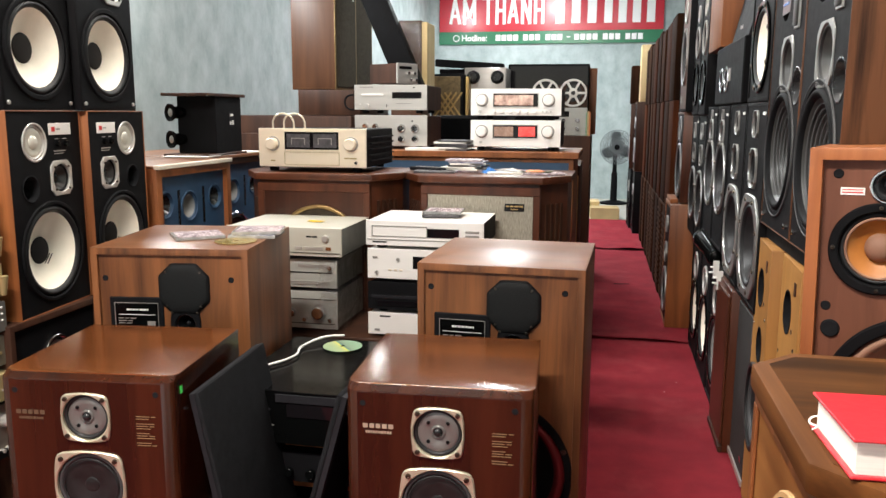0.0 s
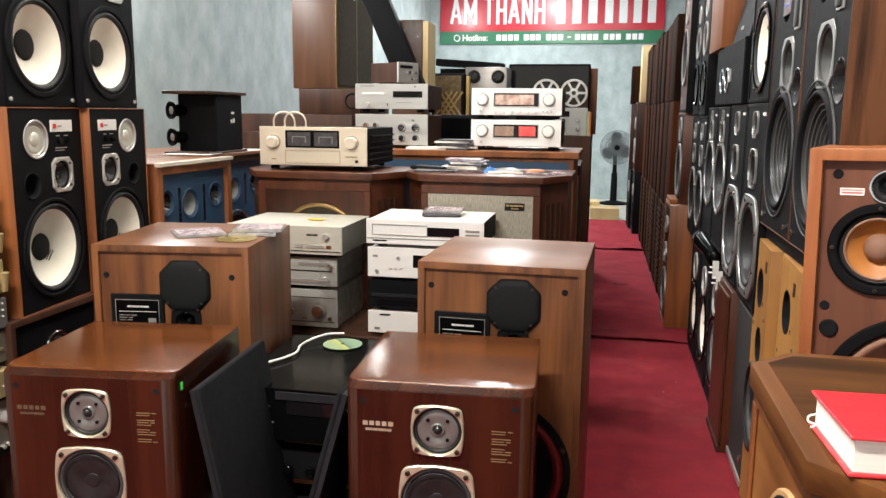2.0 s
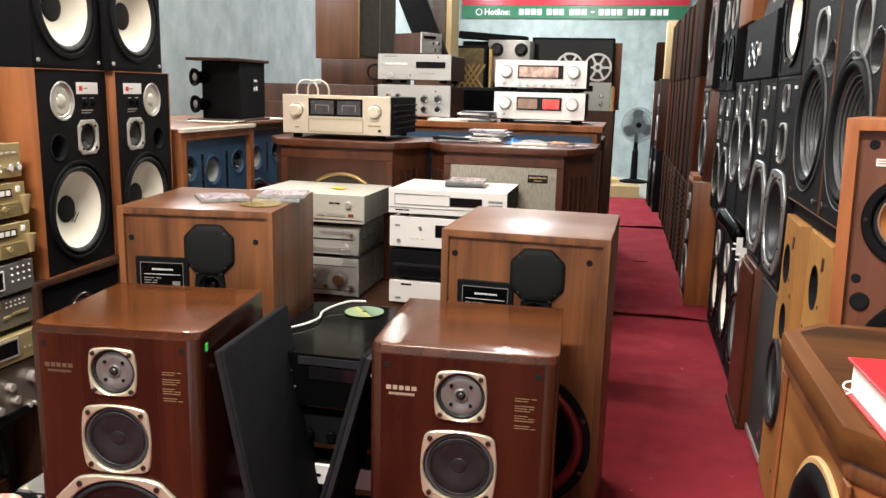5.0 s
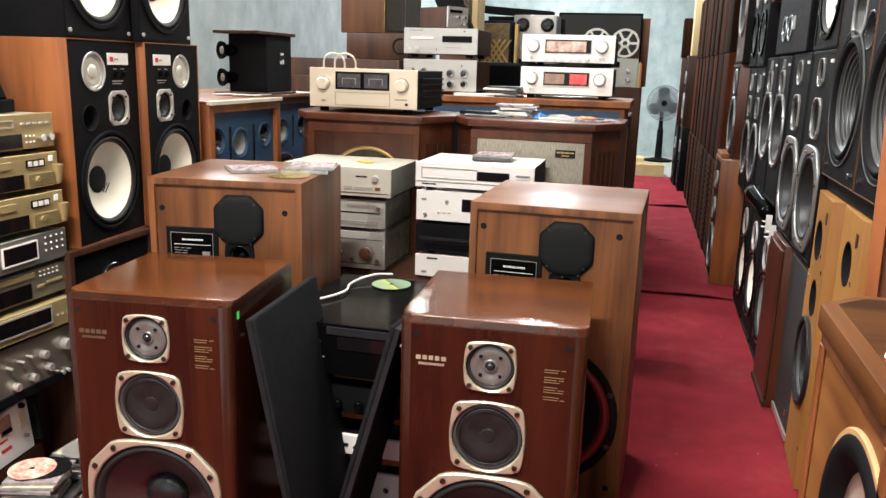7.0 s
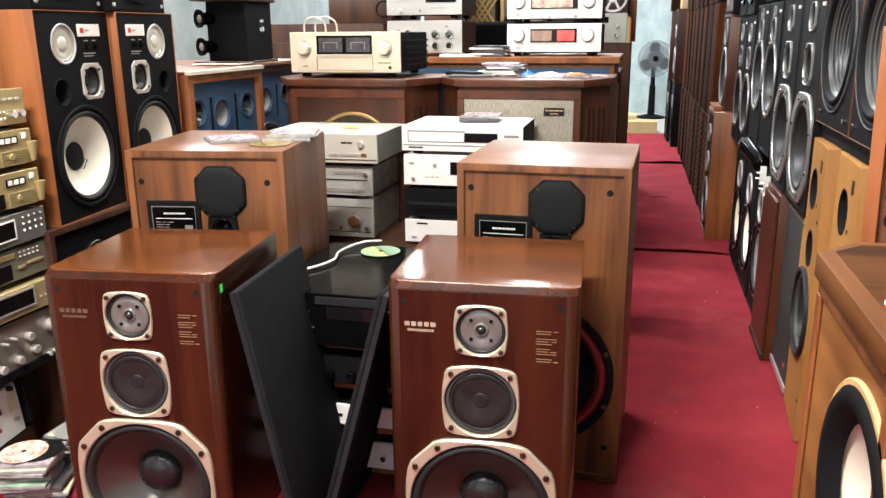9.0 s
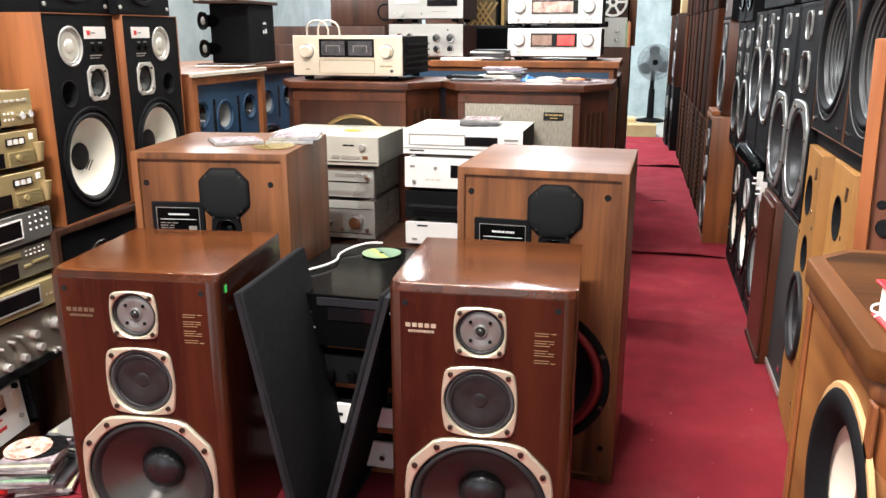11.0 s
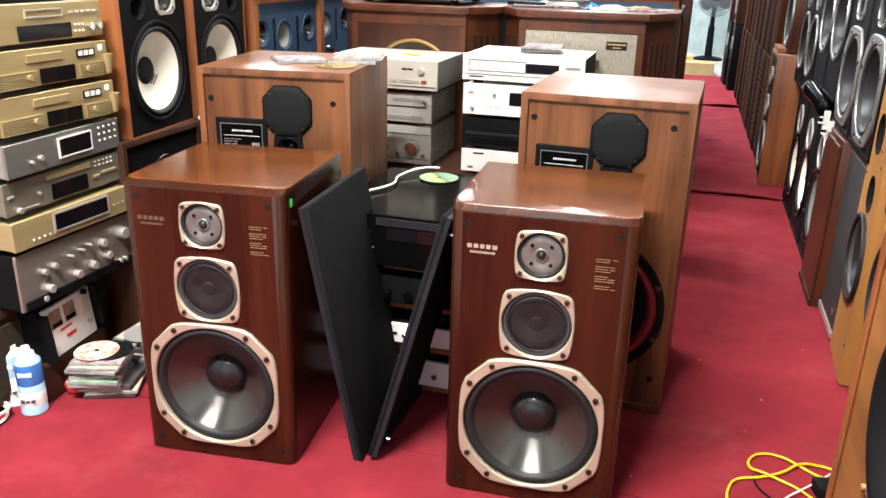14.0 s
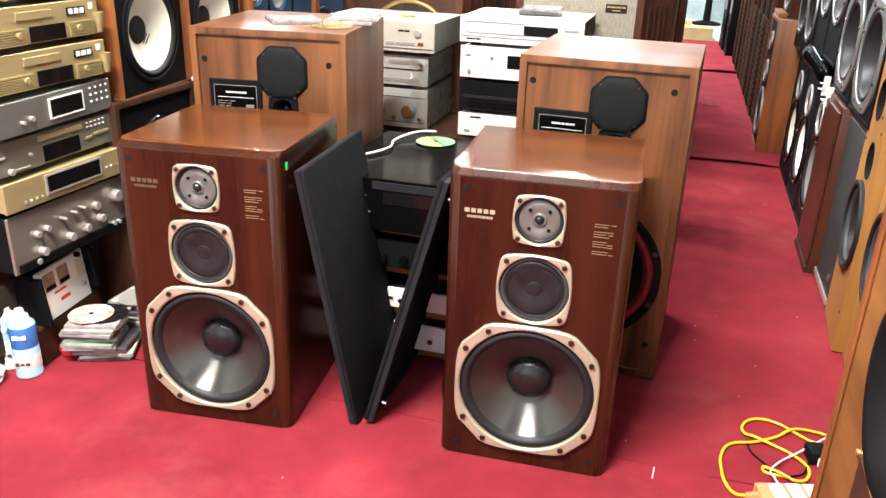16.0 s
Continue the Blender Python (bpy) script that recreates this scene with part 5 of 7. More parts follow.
# ---- middle: the two big corner-cut cabinets ----
def corner_cabinet(m, label, cloth, frame_label, medallion=False):
    W, D, H, C = 0.70, 0.45, 1.01, 0.10
    ob = thing("corner_cabinet_speaker", label, "speaker cabinet", m, "large corner-cut cabinets")
    def prism(w, y0, y1, c, z0, z1):
        bm = bmesh.new()
        pts = [(-w / 2 + c, y0), (w / 2 - c, y0), (w / 2, y0 + c * 1.6), (w / 2, y1), (-w / 2, y1), (-w / 2, y0 + c * 1.6)]
        lo = [bm.verts.new((x, y, z0)) for x, y in pts]
        hi = [bm.verts.new((x, y, z1)) for x, y in pts]
        bm.faces.new(lo[::-1]); bm.faces.new(hi)
        for i in range(6):
            j = (i + 1) % 6
            bm.faces.new((lo[i], lo[j], hi[j], hi[i]))
        bmesh.ops.bevel(bm, geom=bm.edges[:], offset=0.004, segments=2, affect="EDGES", profile=0.5)
        return bm
    part("body", prism(W - 0.03, 0.02, D - 0.01, C, 0.05, H - 0.028), RED_WOOD, ob)
    part("plinth", prism(W - 0.06, 0.04, D - 0.02, C, 0.0, 0.05), DARK_WOOD, ob)
    part("top", prism(W, 0.0, D, C, H - 0.028, H), RED_WOOD, ob)
    fw = W / 2 - C - 0.01
    part("front_frame", boxes((-fw, fw, 0.006, 0.02, H - 0.075, H - 0.04), (-fw, fw, 0.006, 0.02, 0.06, 0.10), (-fw, -fw + 0.028, 0.006, 0.02, 0.10, H - 0.075), (fw - 0.028, fw, 0.006, 0.02, 0.10, H - 0.075), bevel=0.002), RED_WOOD, ob)
    fp = part("front_panel", boxes((-fw + 0.028, fw - 0.028, 0.012, 0.02, 0.10, H - 0.075)), cloth, ob, frame_label)
    ang = math.degrees(math.atan2(C * 1.6, C))
    for s in (-1, 1):
        cx, cy = s * (W / 2 - 0.015 - C / 2), 0.02 + C * 0.8
        for k in range(4):
            part("corner_slat", shared(("slat",), lambda: boxes((-0.007, 0.007, -0.006, 0.003, 0.42, 0.90)), DARK_WOOD), None, ob, at=pose(cx, cy, 0, 0, 0, s * ang) @ Matrix.Translation((-0.048 + 0.032 * k, 0, 0)))
    if medallion:
        part("name_plate", boxes((fw - 0.14, fw - 0.062, 0.008, 0.012, 0.875, 0.905), bevel=0.001), CAP_BLACK, fp, "dark brass name plate")
        part("print", bars([(fw - 0.134, 0.892, 0.006, [0.012, 0.014, 0.018, 0.014], 0.003), (fw - 0.115, 0.881, 0.004, [0.03], 0)], y=0.008), BRASS, fp)
    else:
        part("brass_arch", lathe([(0.162, 0.012), (0.162, 0.004), (0.170, 0.002), (0.178, 0.004), (0.178, 0.012)], 56), DIM_BRASS, fp, at=Matrix.Translation((0.02, 0, 0.705)), smooth=True)
        part("woofer_cloth", lathe([(0, 0.010), (0.162, 0.010), (0.162, 0.012)], 48), GRILLE_BROWN, fp, at=Matrix.Translation((0.02, 0, 0.705)))
    return ob


corner_cabinet(pose(-0.80, 3.52, 0, 0, 0, 1), "red mahogany corner-cut cabinet with a brass ring front", MAHOGANY_PANEL, "plain mahogany front with a brass-edged woofer")
corner_cabinet(pose(-0.115, 3.545, 0, 0, 0, -1), "red mahogany corner-cut cabinet with a cream cloth front", GRILLE_CREAM, "cream woven cloth front", True)

ac = amp("power_amplifier", "champagne amplifier with twin meters and two carrying loops", pose(-0.82, 3.575, 1.012), 0.466, 0.178, 0.42, CHAMPAGNE, BLACK, feet=0.02,
         items=[("display", 0.0, 0.128, 0.235, 0.072, DISPLAY), ("frame", 0.0, 0.128, 0.235, 0.072, 0.003, CHAMPAGNE), ("knob", -0.17, 0.115, 0.024, 0.03, CHAMPAGNE), ("knob", 0.17, 0.115, 0.024, 0.03, CHAMPAGNE), ("frame", 0.0, 0.055, 0.235, 0.05, 0.0015, GOLD_FACE), ("button", -0.17, 0.045, 0.02, 0.006, GOLD_FACE), ("knob", 0.19, 0.04, 0.006, 0.008, CAP_BLACK), ("text", 0.14, 0.055, 0.006, [0.02, 0.03], GOLD_FACE)])
for x in (-0.058, 0.058):
    mt = part("meter", boxes((x - 0.050, x + 0.050, -0.0035, -0.0025, 0.100, 0.156)), INK_DARK, ac)
    part("scale_arc", boxes((x - 0.030, x + 0.030, -0.0042, -0.0035, 0.136, 0.139), (x - 0.030, x - 0.027, -0.0042, -0.0035, 0.112, 0.136), (x + 0.027, x + 0.030, -0.0042, -0.0035, 0.112, 0.136)), GREY_METAL, mt)
for k in range(5):
    part("cooling_fin", shared(("fin",), lambda: boxes((0, 0.010, 0.06, 0.41, -0.003, 0.003)), CHARCOAL), None, ac, at=Matrix.Translation((0.229, 0, 0.045 + 0.024 * k)))
for x in (-0.19, -0.14):
    cable("loop", "", [(x - 0.03, 0.12, 0.175), (x - 0.025, 0.12, 0.215), (x, 0.12, 0.235), (x + 0.04, 0.12, 0.232), (x + 0.062, 0.12, 0.21), (x + 0.066, 0.12, 0.175)], 0.004, CHAMPAGNE, parent=ac)

# long blue-fronted bench cabinet with the amplifiers on it
bc = thing("bench_cabinet", "long low cabinet with a wooden top and blue front", "cabinet", pose(-0.40, 4.50, 0))
part("body", boxes((-0.72, 0.61, 0.02, 0.60, 0, 1.03), bevel=0.003), ORANGE_WOOD, bc)
part("blue_front", boxes((-0.70, 0.585, 0.012, 0.02, 0.06, 1.01)), BLUE_PAINT, bc, "flat blue-painted front")
part("top", boxes((-0.74, 0.635, 0, 0.62, 1.03, 1.062), bevel=0.003), ORANGE_WOOD, bc)
LUX = dict(group="paired amplifiers")
def pair_amp(z, items, label):
    return amp("meter_amplifier", label, pose(-0.098, 4.60, z), 0.467, 0.158, 0.40, WHITE_SILVER, BLACK, feet=0.022, items=items, **LUX)
pair_amp(1.062, [("knob", -0.175, 0.10, 0.027, 0.026, WHITE_SILVER), ("knob", 0.168, 0.10, 0.027, 0.026, WHITE_SILVER), ("frame", 0.0, 0.10, 0.23, 0.066, 0.004, SILVER), ("display", 0.0, 0.10, 0.23, 0.066, DISPLAY), ("display", -0.06, 0.10, 0.10, 0.05, METER), ("display", 0.06, 0.10, 0.085, 0.05, RED_LIT), ("knob", -0.18, 0.045, 0.007, 0.01, SILVER)], "white-silver amplifier with a lit red meter window")
pair_amp(1.222, [("knob", -0.175, 0.10, 0.027, 0.026, WHITE_SILVER), ("knob", 0.168, 0.10, 0.027, 0.026, WHITE_SILVER), ("frame", 0.0, 0.10, 0.23, 0.066, 0.004, SILVER), ("display", 0.0, 0.10, 0.23, 0.066, DISPLAY), ("display", -0.01, 0.10, 0.20, 0.052, METER_LIT)] + [("knob", -0.11 + 0.042 * k, 0.042, 0.009, 0.014, WHITE_SILVER) for k in range(6)] + [("knob", 0.14 + 0.02 * k, 0.042, 0.005, 0.008, SILVER) for k in range(3)] + [("knob", -0.185, 0.042, 0.008, 0.01, SILVER)], "white-silver control amplifier with a copper meter window")
for z, its, lb in ((1.062, [("knob", 0.06, 0.11, 0.019, 0.024, CHROME), ("knob", 0.135, 0.11, 0.019, 0.024, CHROME), ("knob", 0.06, 0.055, 0.016, 0.022, CHROME), ("knob", 0.135, 0.055, 0.016, 0.022, CHROME), ("button", -0.02, 0.085, 0.008, 0.03, CAP_BLACK), ("button", 0.005, 0.085, 0.008, 0.03, CAP_BLACK), ("knob", -0.14, 0.12, 0.014, 0.02, CHROME), ("knob", -0.085, 0.12, 0.014, 0.02, CHROME), ("knob", -0.02, 0.04, 0.006, 0.01, CHROME), ("knob", 0.12, 0.15, 0.004, 0.006, BLACK)], "silver amplifier with four knobs in a dark wooden case"),
                   (1.252, [("button", -0.10, 0.098, 0.12, 0.010, WHITE_SILVER), ("display", 0.09, 0.095, 0.16, 0.032, DISPLAY), ("knob", -0.13, 0.04, 0.012, 0.012, SILVER), ("button", -0.02, 0.04, 0.004, 0.014, CAP_BLACK), ("knob", -0.17, 0.045, 0.005, 0.008, SILVER), ("text", -0.17, 0.135, 0.005, [0.01, 0.03, 0.03], GREY_METAL), ("text", 0.03, 0.05, 0.003, [0.02, 0.02, 0.02, 0.02], GREY_METAL), ("knob", 0.13, 0.135, 0.004, 0.006, BLACK)], "silver disc player in a dark wooden case, on an amplifier")):
    amp("wood_cased_unit", lb, pose(-0.77, 4.62, z), 0.40, 0.18 if z < 1.2 else 0.15, 0.38, SILVER, DARK_WOOD, feet=0.018, items=its, category="amplifier", group="wood-cased units", face_t=0.012)
sb = amp("small_tuner", "small brown tuner with a silver front on the stack", pose(-0.745, 4.90, 1.404, 0, 0, 62), 0.17, 0.125, 0.22, SILVER, DARK_WOOD, category="tuner", items=[("knob", 0.0, 0.07, 0.010, 0.012, CHROME), ("knob", 0.05, 0.07, 0.010, 0.012, CHROME), ("knob", 0.02, 0.035, 0.008, 0.012, CHROME), ("display", -0.02, 0.10, 0.10, 0.016, DISPLAY), ("knob", 0.065, 0.035, 0.010, 0.012, CHROME)])

# magazines and papers on the cream cabinet
rc = thing("remote_control", "dark remote control lying beside the booklets", "remote control", pose(-0.375, 3.775, 1.0125, 0, 0, 62))
part("body", boxes((-0.024, 0.024, -0.085, 0.085, 0, 0.016), bevel=0.005, seg=2), CHARCOAL, rc)
for i in range(3):
    for j in range(6):
        part("button", shared(("remote_button",), lambda: boxes((-0.004, 0.004, -0.004, 0.004, 0, 0.002)), GREY_METAL), None, rc, at=Matrix.Translation((-0.013 + 0.013 * i, -0.06 + 0.022 * j, 0.016)))
def soft_packet(x, y, rz, w, d, h, mat, label):
    bm = bmesh.new()
    n = 9
    g = [[bm.verts.new((w * (i / n - 0.5), d * (j / n - 0.5), h * (math.sin(math.pi * i / n) * math.sin(math.pi * j / n)) ** 0.5 * (0.8 + 0.5 * noise.noise(Vector((i * 0.7, j * 0.7, w * 90)))) + 0.001)) for j in range(n + 1)] for i in range(n + 1)]
    for i in range(n):
        for j in range(n):
            bm.faces.new((g[i][j], g[i + 1][j], g[i + 1][j + 1], g[i][j + 1]))
    base = bmesh.ops.extrude_face_region(bm, geom=bm.faces[:])
    for v in [e for e in base["geom"] if isinstance(e, bmesh.types.BMVert)]:
        v.co.z = 0.0
    bmesh.ops.recalc_face_normals(bm, faces=bm.faces[:])
    return solid("packet", bm, mat, pose(x, y, 1.0125, 0, 0, rz), label, "packet", "small packets", smooth=True)
soft_packet(-0.10, 3.72, 30, 0.06, 0.045, 0.022, CAN_BLUE, "crumpled blue plastic packet on the cabinet")
soft_packet(-0.025, 3.76, -8, 0.13, 0.09, 0.018, CASE_CLEAR, "grey plastic packet on the cabinet")
soft_packet(0.085, 3.75, 12, 0.09, 0.06, 0.016, ORANGE_PLASTIC, "orange-red packet on the cabinet")
for k in range(7):
    z = 1.0105 + 0.0075 * k
    solid("magazine", boxes((-0.075, 0.075, -0.06, 0.06, 0, 0.0072), bevel=0.001), [INK_PINK, PAPER, PAPER, INK_DARK, PAPER, INK_BLUE, INK_PINK][k], pose(-0.215 + rnd.uniform(-0.015, 0.015), 3.80, z, 0, 0, rnd.uniform(-14, 14)), "printed booklet in a small pile on the cabinet", "booklet", "booklets on the cabinet")
for k in range(6):
    solid("magazine", boxes((-0.085, 0.085, -0.065, 0.065, 0, 0.0085), bevel=0.001), [INK_DARK, PAPER, INK_DARK, INK_DARK, PAPER, INK_DARK][k], pose(-0.42 + rnd.uniform(-0.02, 0.02), 4.58, 1.0625 + 0.009 * k, 0, 0, rnd.uniform(-10, 10)), "printed booklet in a pile beside the amplifiers", "booklet", "booklets on the bench")
for x, y, mt, rz in ((-0.33, 3.72, INK_DARK, 6), (-0.31, 3.78, INK_BLUE, -12), (0.03, 3.80, INK_BLUE, 20), (0.07, 3.74, INK_GREEN, -6), (0.12, 3.72, INK_PINK, 10), (-0.02, 3.73, PAPER, 3)):
    solid("leaflet", boxes((-0.085, 0.085, -0.055, 0.055, 0, 0.008), bevel=0.001), mt, pose(x, y, 1.0105, 0, 0, rz), "colour-printed leaflet lying on the cabinet", "leaflet", "leaflets on the cabinet")
solid("paper_sheet", boxes((-0.105, 0.105, -0.06, 0.06, 0, 0.012)), PAPER, pose(-0.56, 4.57, 1.0625, 0, 0, 5), "white papers on the bench edge", "paper", "loose papers")

# ---- behind: speakers, screen and tape deck at the back of the group ----
def plain_box(name, label, m, w, d, h, mat, front=None, category="speaker", group="", feet=False):
    ob = thing(name, label, category, m, group)
    part("cabinet", boxes((-w / 2, w / 2, 0, d, 0, h), bevel=0.004, seg=2), mat, ob)
    if front:
        part("grille", boxes((-w / 2 + 0.018, w / 2 - 0.018, -0.008, 0, 0.018, h - 0.018), bevel=0.003), front, ob)
    return ob


rw = plain_box("rear_cabinet", "dark brown cabinet along the wall carrying speakers", pose(-1.55, 5.05, 0), 0.84, 0.9, 1.235, DARK_WOOD, None, "cabinet")
plain_box("record_player", "closed black record player on a brown cabinet", pose(-1.55, 4.90, 0), 0.44, 0.14, 1.13, DARK_WOOD, None, "cabinet")
lb = plain_box("shelf_speaker", "brown shelf speaker lying under two tall ones", pose(-1.33, 5.22, 1.237), 0.40, 0.66, 0.155, DARK_WOOD)
driver(lb, 0.15, 0.08, 0.04, CONE_GREY, BLACK, "round", 0.05, 0.005, "tweeter", 0.015)
for y in (5.40, 5.76):
    bs_ = plain_box("bookshelf_speaker", "brown speaker with an olive cloth grille, stacked high", pose(-1.275, y, 1.394, 0, 0, 86), 0.35, 0.29, 0.62, BROWN_WOOD, GRILLE_OLIVE, group="brown cloth speakers")
    part("trim", boxes((-0.175, 0.175, -0.003, 0.0, 0.0, 0.012), (-0.175, 0.175, -0.003, 0.0, 0.608, 0.62), (-0.175, -0.163, -0.003, 0.0, 0.012, 0.608), (0.163, 0.175, -0.003, 0.0, 0.012, 0.608)), DIM_BRASS, bs_, "thin pale edge trim")
    part("badge", boxes((0.10, 0.13, -0.0095, -0.008, 0.56, 0.57)), SILVER, bs_)
solid("plastic_bag", lathe([(0, 0.03), (0.10, 0.0), (0.16, -0.02), (0.10, -0.05), (0, -0.06)], 20), WRAP, pose(-1.33, 5.5, 2.05, 90, 0, 0), "clear plastic bag lying on the speakers", "plastic bag", smooth=True)
slab_ = thing("sound_bar", "long black bar speaker leaning diagonally", "speaker", frame_from((-0.83, 5.32, 1.40), (-0.36, 0.0, 0.82), (1, 0, 0.4)))
part("body", boxes((-0.075, 0.075, 0, 0.10, 0, 0.98), bevel=0.006, seg=2), BLACK, slab_)
wp = plain_box("wrapped_speaker", "brown speaker with a cream edge, wrapped in clear plastic", pose(-0.885, 5.42, 0.0, 0, 0, 0), 0.20, 0.26, 1.82, BROWN_WOOD)
part("cream_edge", boxes((0.100, 0.135, 0.0, 0.22, 1.30, 1.81), bevel=0.002), PALE_WOOD, wp, "pale cream edge")
bm = bmesh.new()
rows_ = [[bm.verts.new((-0.104 + 0.208 * i / 14 , -0.014 - 0.010 * abs(noise.noise(Vector((i * 0.9, j * 0.35, 4)))), 1.30 + 0.52 * j / 16)) for i in range(15)] for j in range(17)]
for j in range(16):
    for i in range(14):
        bm.faces.new((rows_[j][i], rows_[j][i + 1], rows_[j + 1][i + 1], rows_[j + 1][i]))
bmesh.ops.solidify(bm, geom=bm.faces[:], thickness=0.0006)
part("plastic_film", bm, WRAP, wp, "crumpled clear film", smooth=True)
plain_box("rear_bench", "dark wooden bench carrying tape machines", pose(-0.33, 6.35, 0), 1.16, 0.6, 1.095, DARK_WOOD, None, "bench")
lf = plain_box("lattice_speaker", "black speaker with a gold lattice front", pose(-0.80, 6.30, 1.097), 0.24, 0.3, 0.44, BLACK, GRILLE_GOLD)
for k in range(7):
    part("lattice_bar", shared(("lat",), lambda: boxes((-0.006, 0.006, -0.014, -0.008, -0.13, 0.13)), BRASS), None, lf, at=pose(-0.06 + 0.02 * k, 0, 0.2, 0, 35 if k % 2 else -35, 0))
solid("picture_frame", boxes((-0.012, 0.012, 0, 0.25, 0, 0.42), bevel=0.002), BRASS, pose(-0.655, 6.33, 1.097), "narrow gilt frame on edge", "frame")
gb = plain_box("tape_machine", "grey metal tape machine with two black hubs", pose(-0.535, 6.42, 1.097), 0.31, 0.3, 0.49, GREY_METAL, None, "tape machine")
for x in (-0.09, 0.09):
    part("hub", lathe([(0, -0.03), (0.03, -0.03), (0.045, -0.012), (0.05, 0)], 24), CAP_BLACK, gb, at=Matrix.Translation((x, 0, 0.42)))
    part("knob", rod(0.018, 0.02, 16), GREY_METAL, gb, at=Matrix.Translation((x, 0, 0.25)))
part("meter", boxes((-0.12, -0.02, -0.003, 0, 0.12, 0.18)), DISPLAY, gb)
tv = thing("television", "dark flat screen television standing behind the amplifiers", "television", pose(-0.09, 6.72, 1.097))
part("bezel", boxes((-0.31, 0.31, 0, 0.05, 0.09, 0.53), bevel=0.004), BLACK_GLOSS, tv)
part("screen", boxes((-0.295, 0.295, -0.002, 0, 0.105, 0.515)), DISPLAY, tv)
part("stand", boxes((-0.12, 0.12, -0.05, 0.12, 0, 0.012), (-0.03, 0.03, 0.01, 0.04, 0.012, 0.09)), BLACK, tv)
solid("tall_board", boxes((-0.05, 0.05, 0, 0.02, 0, 0.5)), ORANGE_WOOD, pose(0.225, 6.80, 1.097), "brown wooden board beside the television", "board")
rl = thing("reel_tape_deck", "open-reel tape deck with an aluminium reel", "tape deck", pose(0.13, 6.38, 1.097))
part("casing", boxes((-0.115, 0.115, 0.01, 0.2, 0, 0.20), bevel=0.003), SILVER, rl)
part("faceplate", boxes((-0.118, 0.118, 0, 0.01, 0, 0.20), bevel=0.002), PALE_STEEL, rl)
part("reel_plate", boxes((-0.115, 0.115, 0.02, 0.16, 0.20, 0.36)), DARK_WOOD, rl)
for x, z in ((-0.05, 0.05), (0.05, 0.05), (-0.05, 0.11), (0.05, 0.11)):
    part("knob", rod(0.014, 0.02, 14), CHROME, rl, at=Matrix.Translation((x, 0, z)))
part("meter", boxes((-0.09, -0.01, -0.003, 0, 0.135, 0.175)), DISPLAY, rl)


def reel(parent, x, z, r):
    ob = part("reel", shared(("reel_rim", r), lambda: plate("round", r, r * 0.84, 0.006, 48), SILVER), None, parent, "spoked aluminium tape reel", at=Matrix.Translation((x, 0.01, z)))
    part("reel_hub", shared(("reel_hub", r), lambda: plate("round", r * 0.34, r * 0.12, 0.0065, 24), SILVER), None, ob)
    spoke = shared(("spoke", r), lambda: boxes((0.33 * r, 0.85 * r, -0.006, 0, -0.08 * r, 0.08 * r), bevel=0.001), SILVER)
    for k in range(6):
        part("spoke", spoke, None, ob, at=pose(0, 0, 0, 0, 60 * k, 0))
    part("hub_cap", rod(r * 0.16, 0.012, 16), CAP_BLACK, ob)
    part("wound_tape", lathe([(0, 0.003), (r * 0.62, 0.003), (r * 0.62, 0.008)], 32), CAP_BLACK, ob)


reel(rl, 0.015, 0.305, 0.10)
reel(rl, -0.185, 0.305, 0.10)
for k, (mt, h, what) in enumerate(((INK_GREEN, 0.165, "green"), (PALE_WOOD, 0.175, "cream"), (ORANGE_PLASTIC, 0.17, "orange"))):
    solid("booklet", boxes((-0.005, 0.005, 0, 0.14, 0, h), bevel=0.001), mt, pose(0.216 + 0.0115 * k, 6.36, 1.097), "upright %s booklet beside the tape deck" % what, "booklet", "upright booklets")
rl.location.x -= 0.03
bars_ = thing("bar_speaker", "long black bar speaker lying on the tape machines", "speaker", pose(-0.72, 6.75, 1.60, 0, 4, 0))
part("body", boxes((-0.27, 0.27, 0, 0.12, 0, 0.055), bevel=0.006), BLACK, bars_)
solid("bar_support", boxes((-0.2, 0.2, 0, 0.12, 0, 0.50)), BLACK, pose(-0.76, 6.80, 1.097), "black box behind the tape machines", "box")
plain_box("black_receiver", "black receiver between the amplifier stacks", pose(-0.46, 5.35, 0.0), 0.44, 0.5, 1.24, BLACK, BLACK_GLOSS, "receiver")

# fan and cartons at the back
fan = thing("pedestal_fan", "dark pedestal fan standing by the back wall", "fan", pose(0.48, 12.0, -0.006, 0, 0, 12))
part("base", lathe([(0, -0.0), (0.19, -0.0), (0.19, -0.02), (0.06, -0.05), (0, -0.05)], 32), BLACK, fan, at=pose(0, 0, 0, -90, 0, 0))
part("pole", lathe([(0, -0.78), (0.026, -0.78), (0.030, -0.45), (0.042, -0.43), (0.050, -0.04), (0, -0.04)], 16), BLACK, fan, at=pose(0, 0, 0, -90, 0, 0))
part("motor", lathe([(0, -0.06), (0.05, -0.05), (0.06, 0.02), (0.045, 0.10), (0, 0.11)], 20), BLACK, fan, at=Matrix.Translation((0, -0.03, 0.80)))
CAGE = material("grey_wire_cage", (0.11, 0.12, 0.125), 0.5, 0.2, vary=0.1)
FAN_BLADE = material("smoky_plastic_blade", (0.17, 0.19, 0.195), 0.35, vary=0.1)
cage = bmesh.new()
for k in range(96):
    a = 2 * math.pi * k / 96
    bmesh.ops.create_cube(cage, size=1, matrix=pose(0.138 * math.cos(a), -0.10, 0.138 * math.sin(a), 0, -math.degrees(a), 0) @ Matrix.Diagonal((0.20, 0.005, 0.005, 1)))
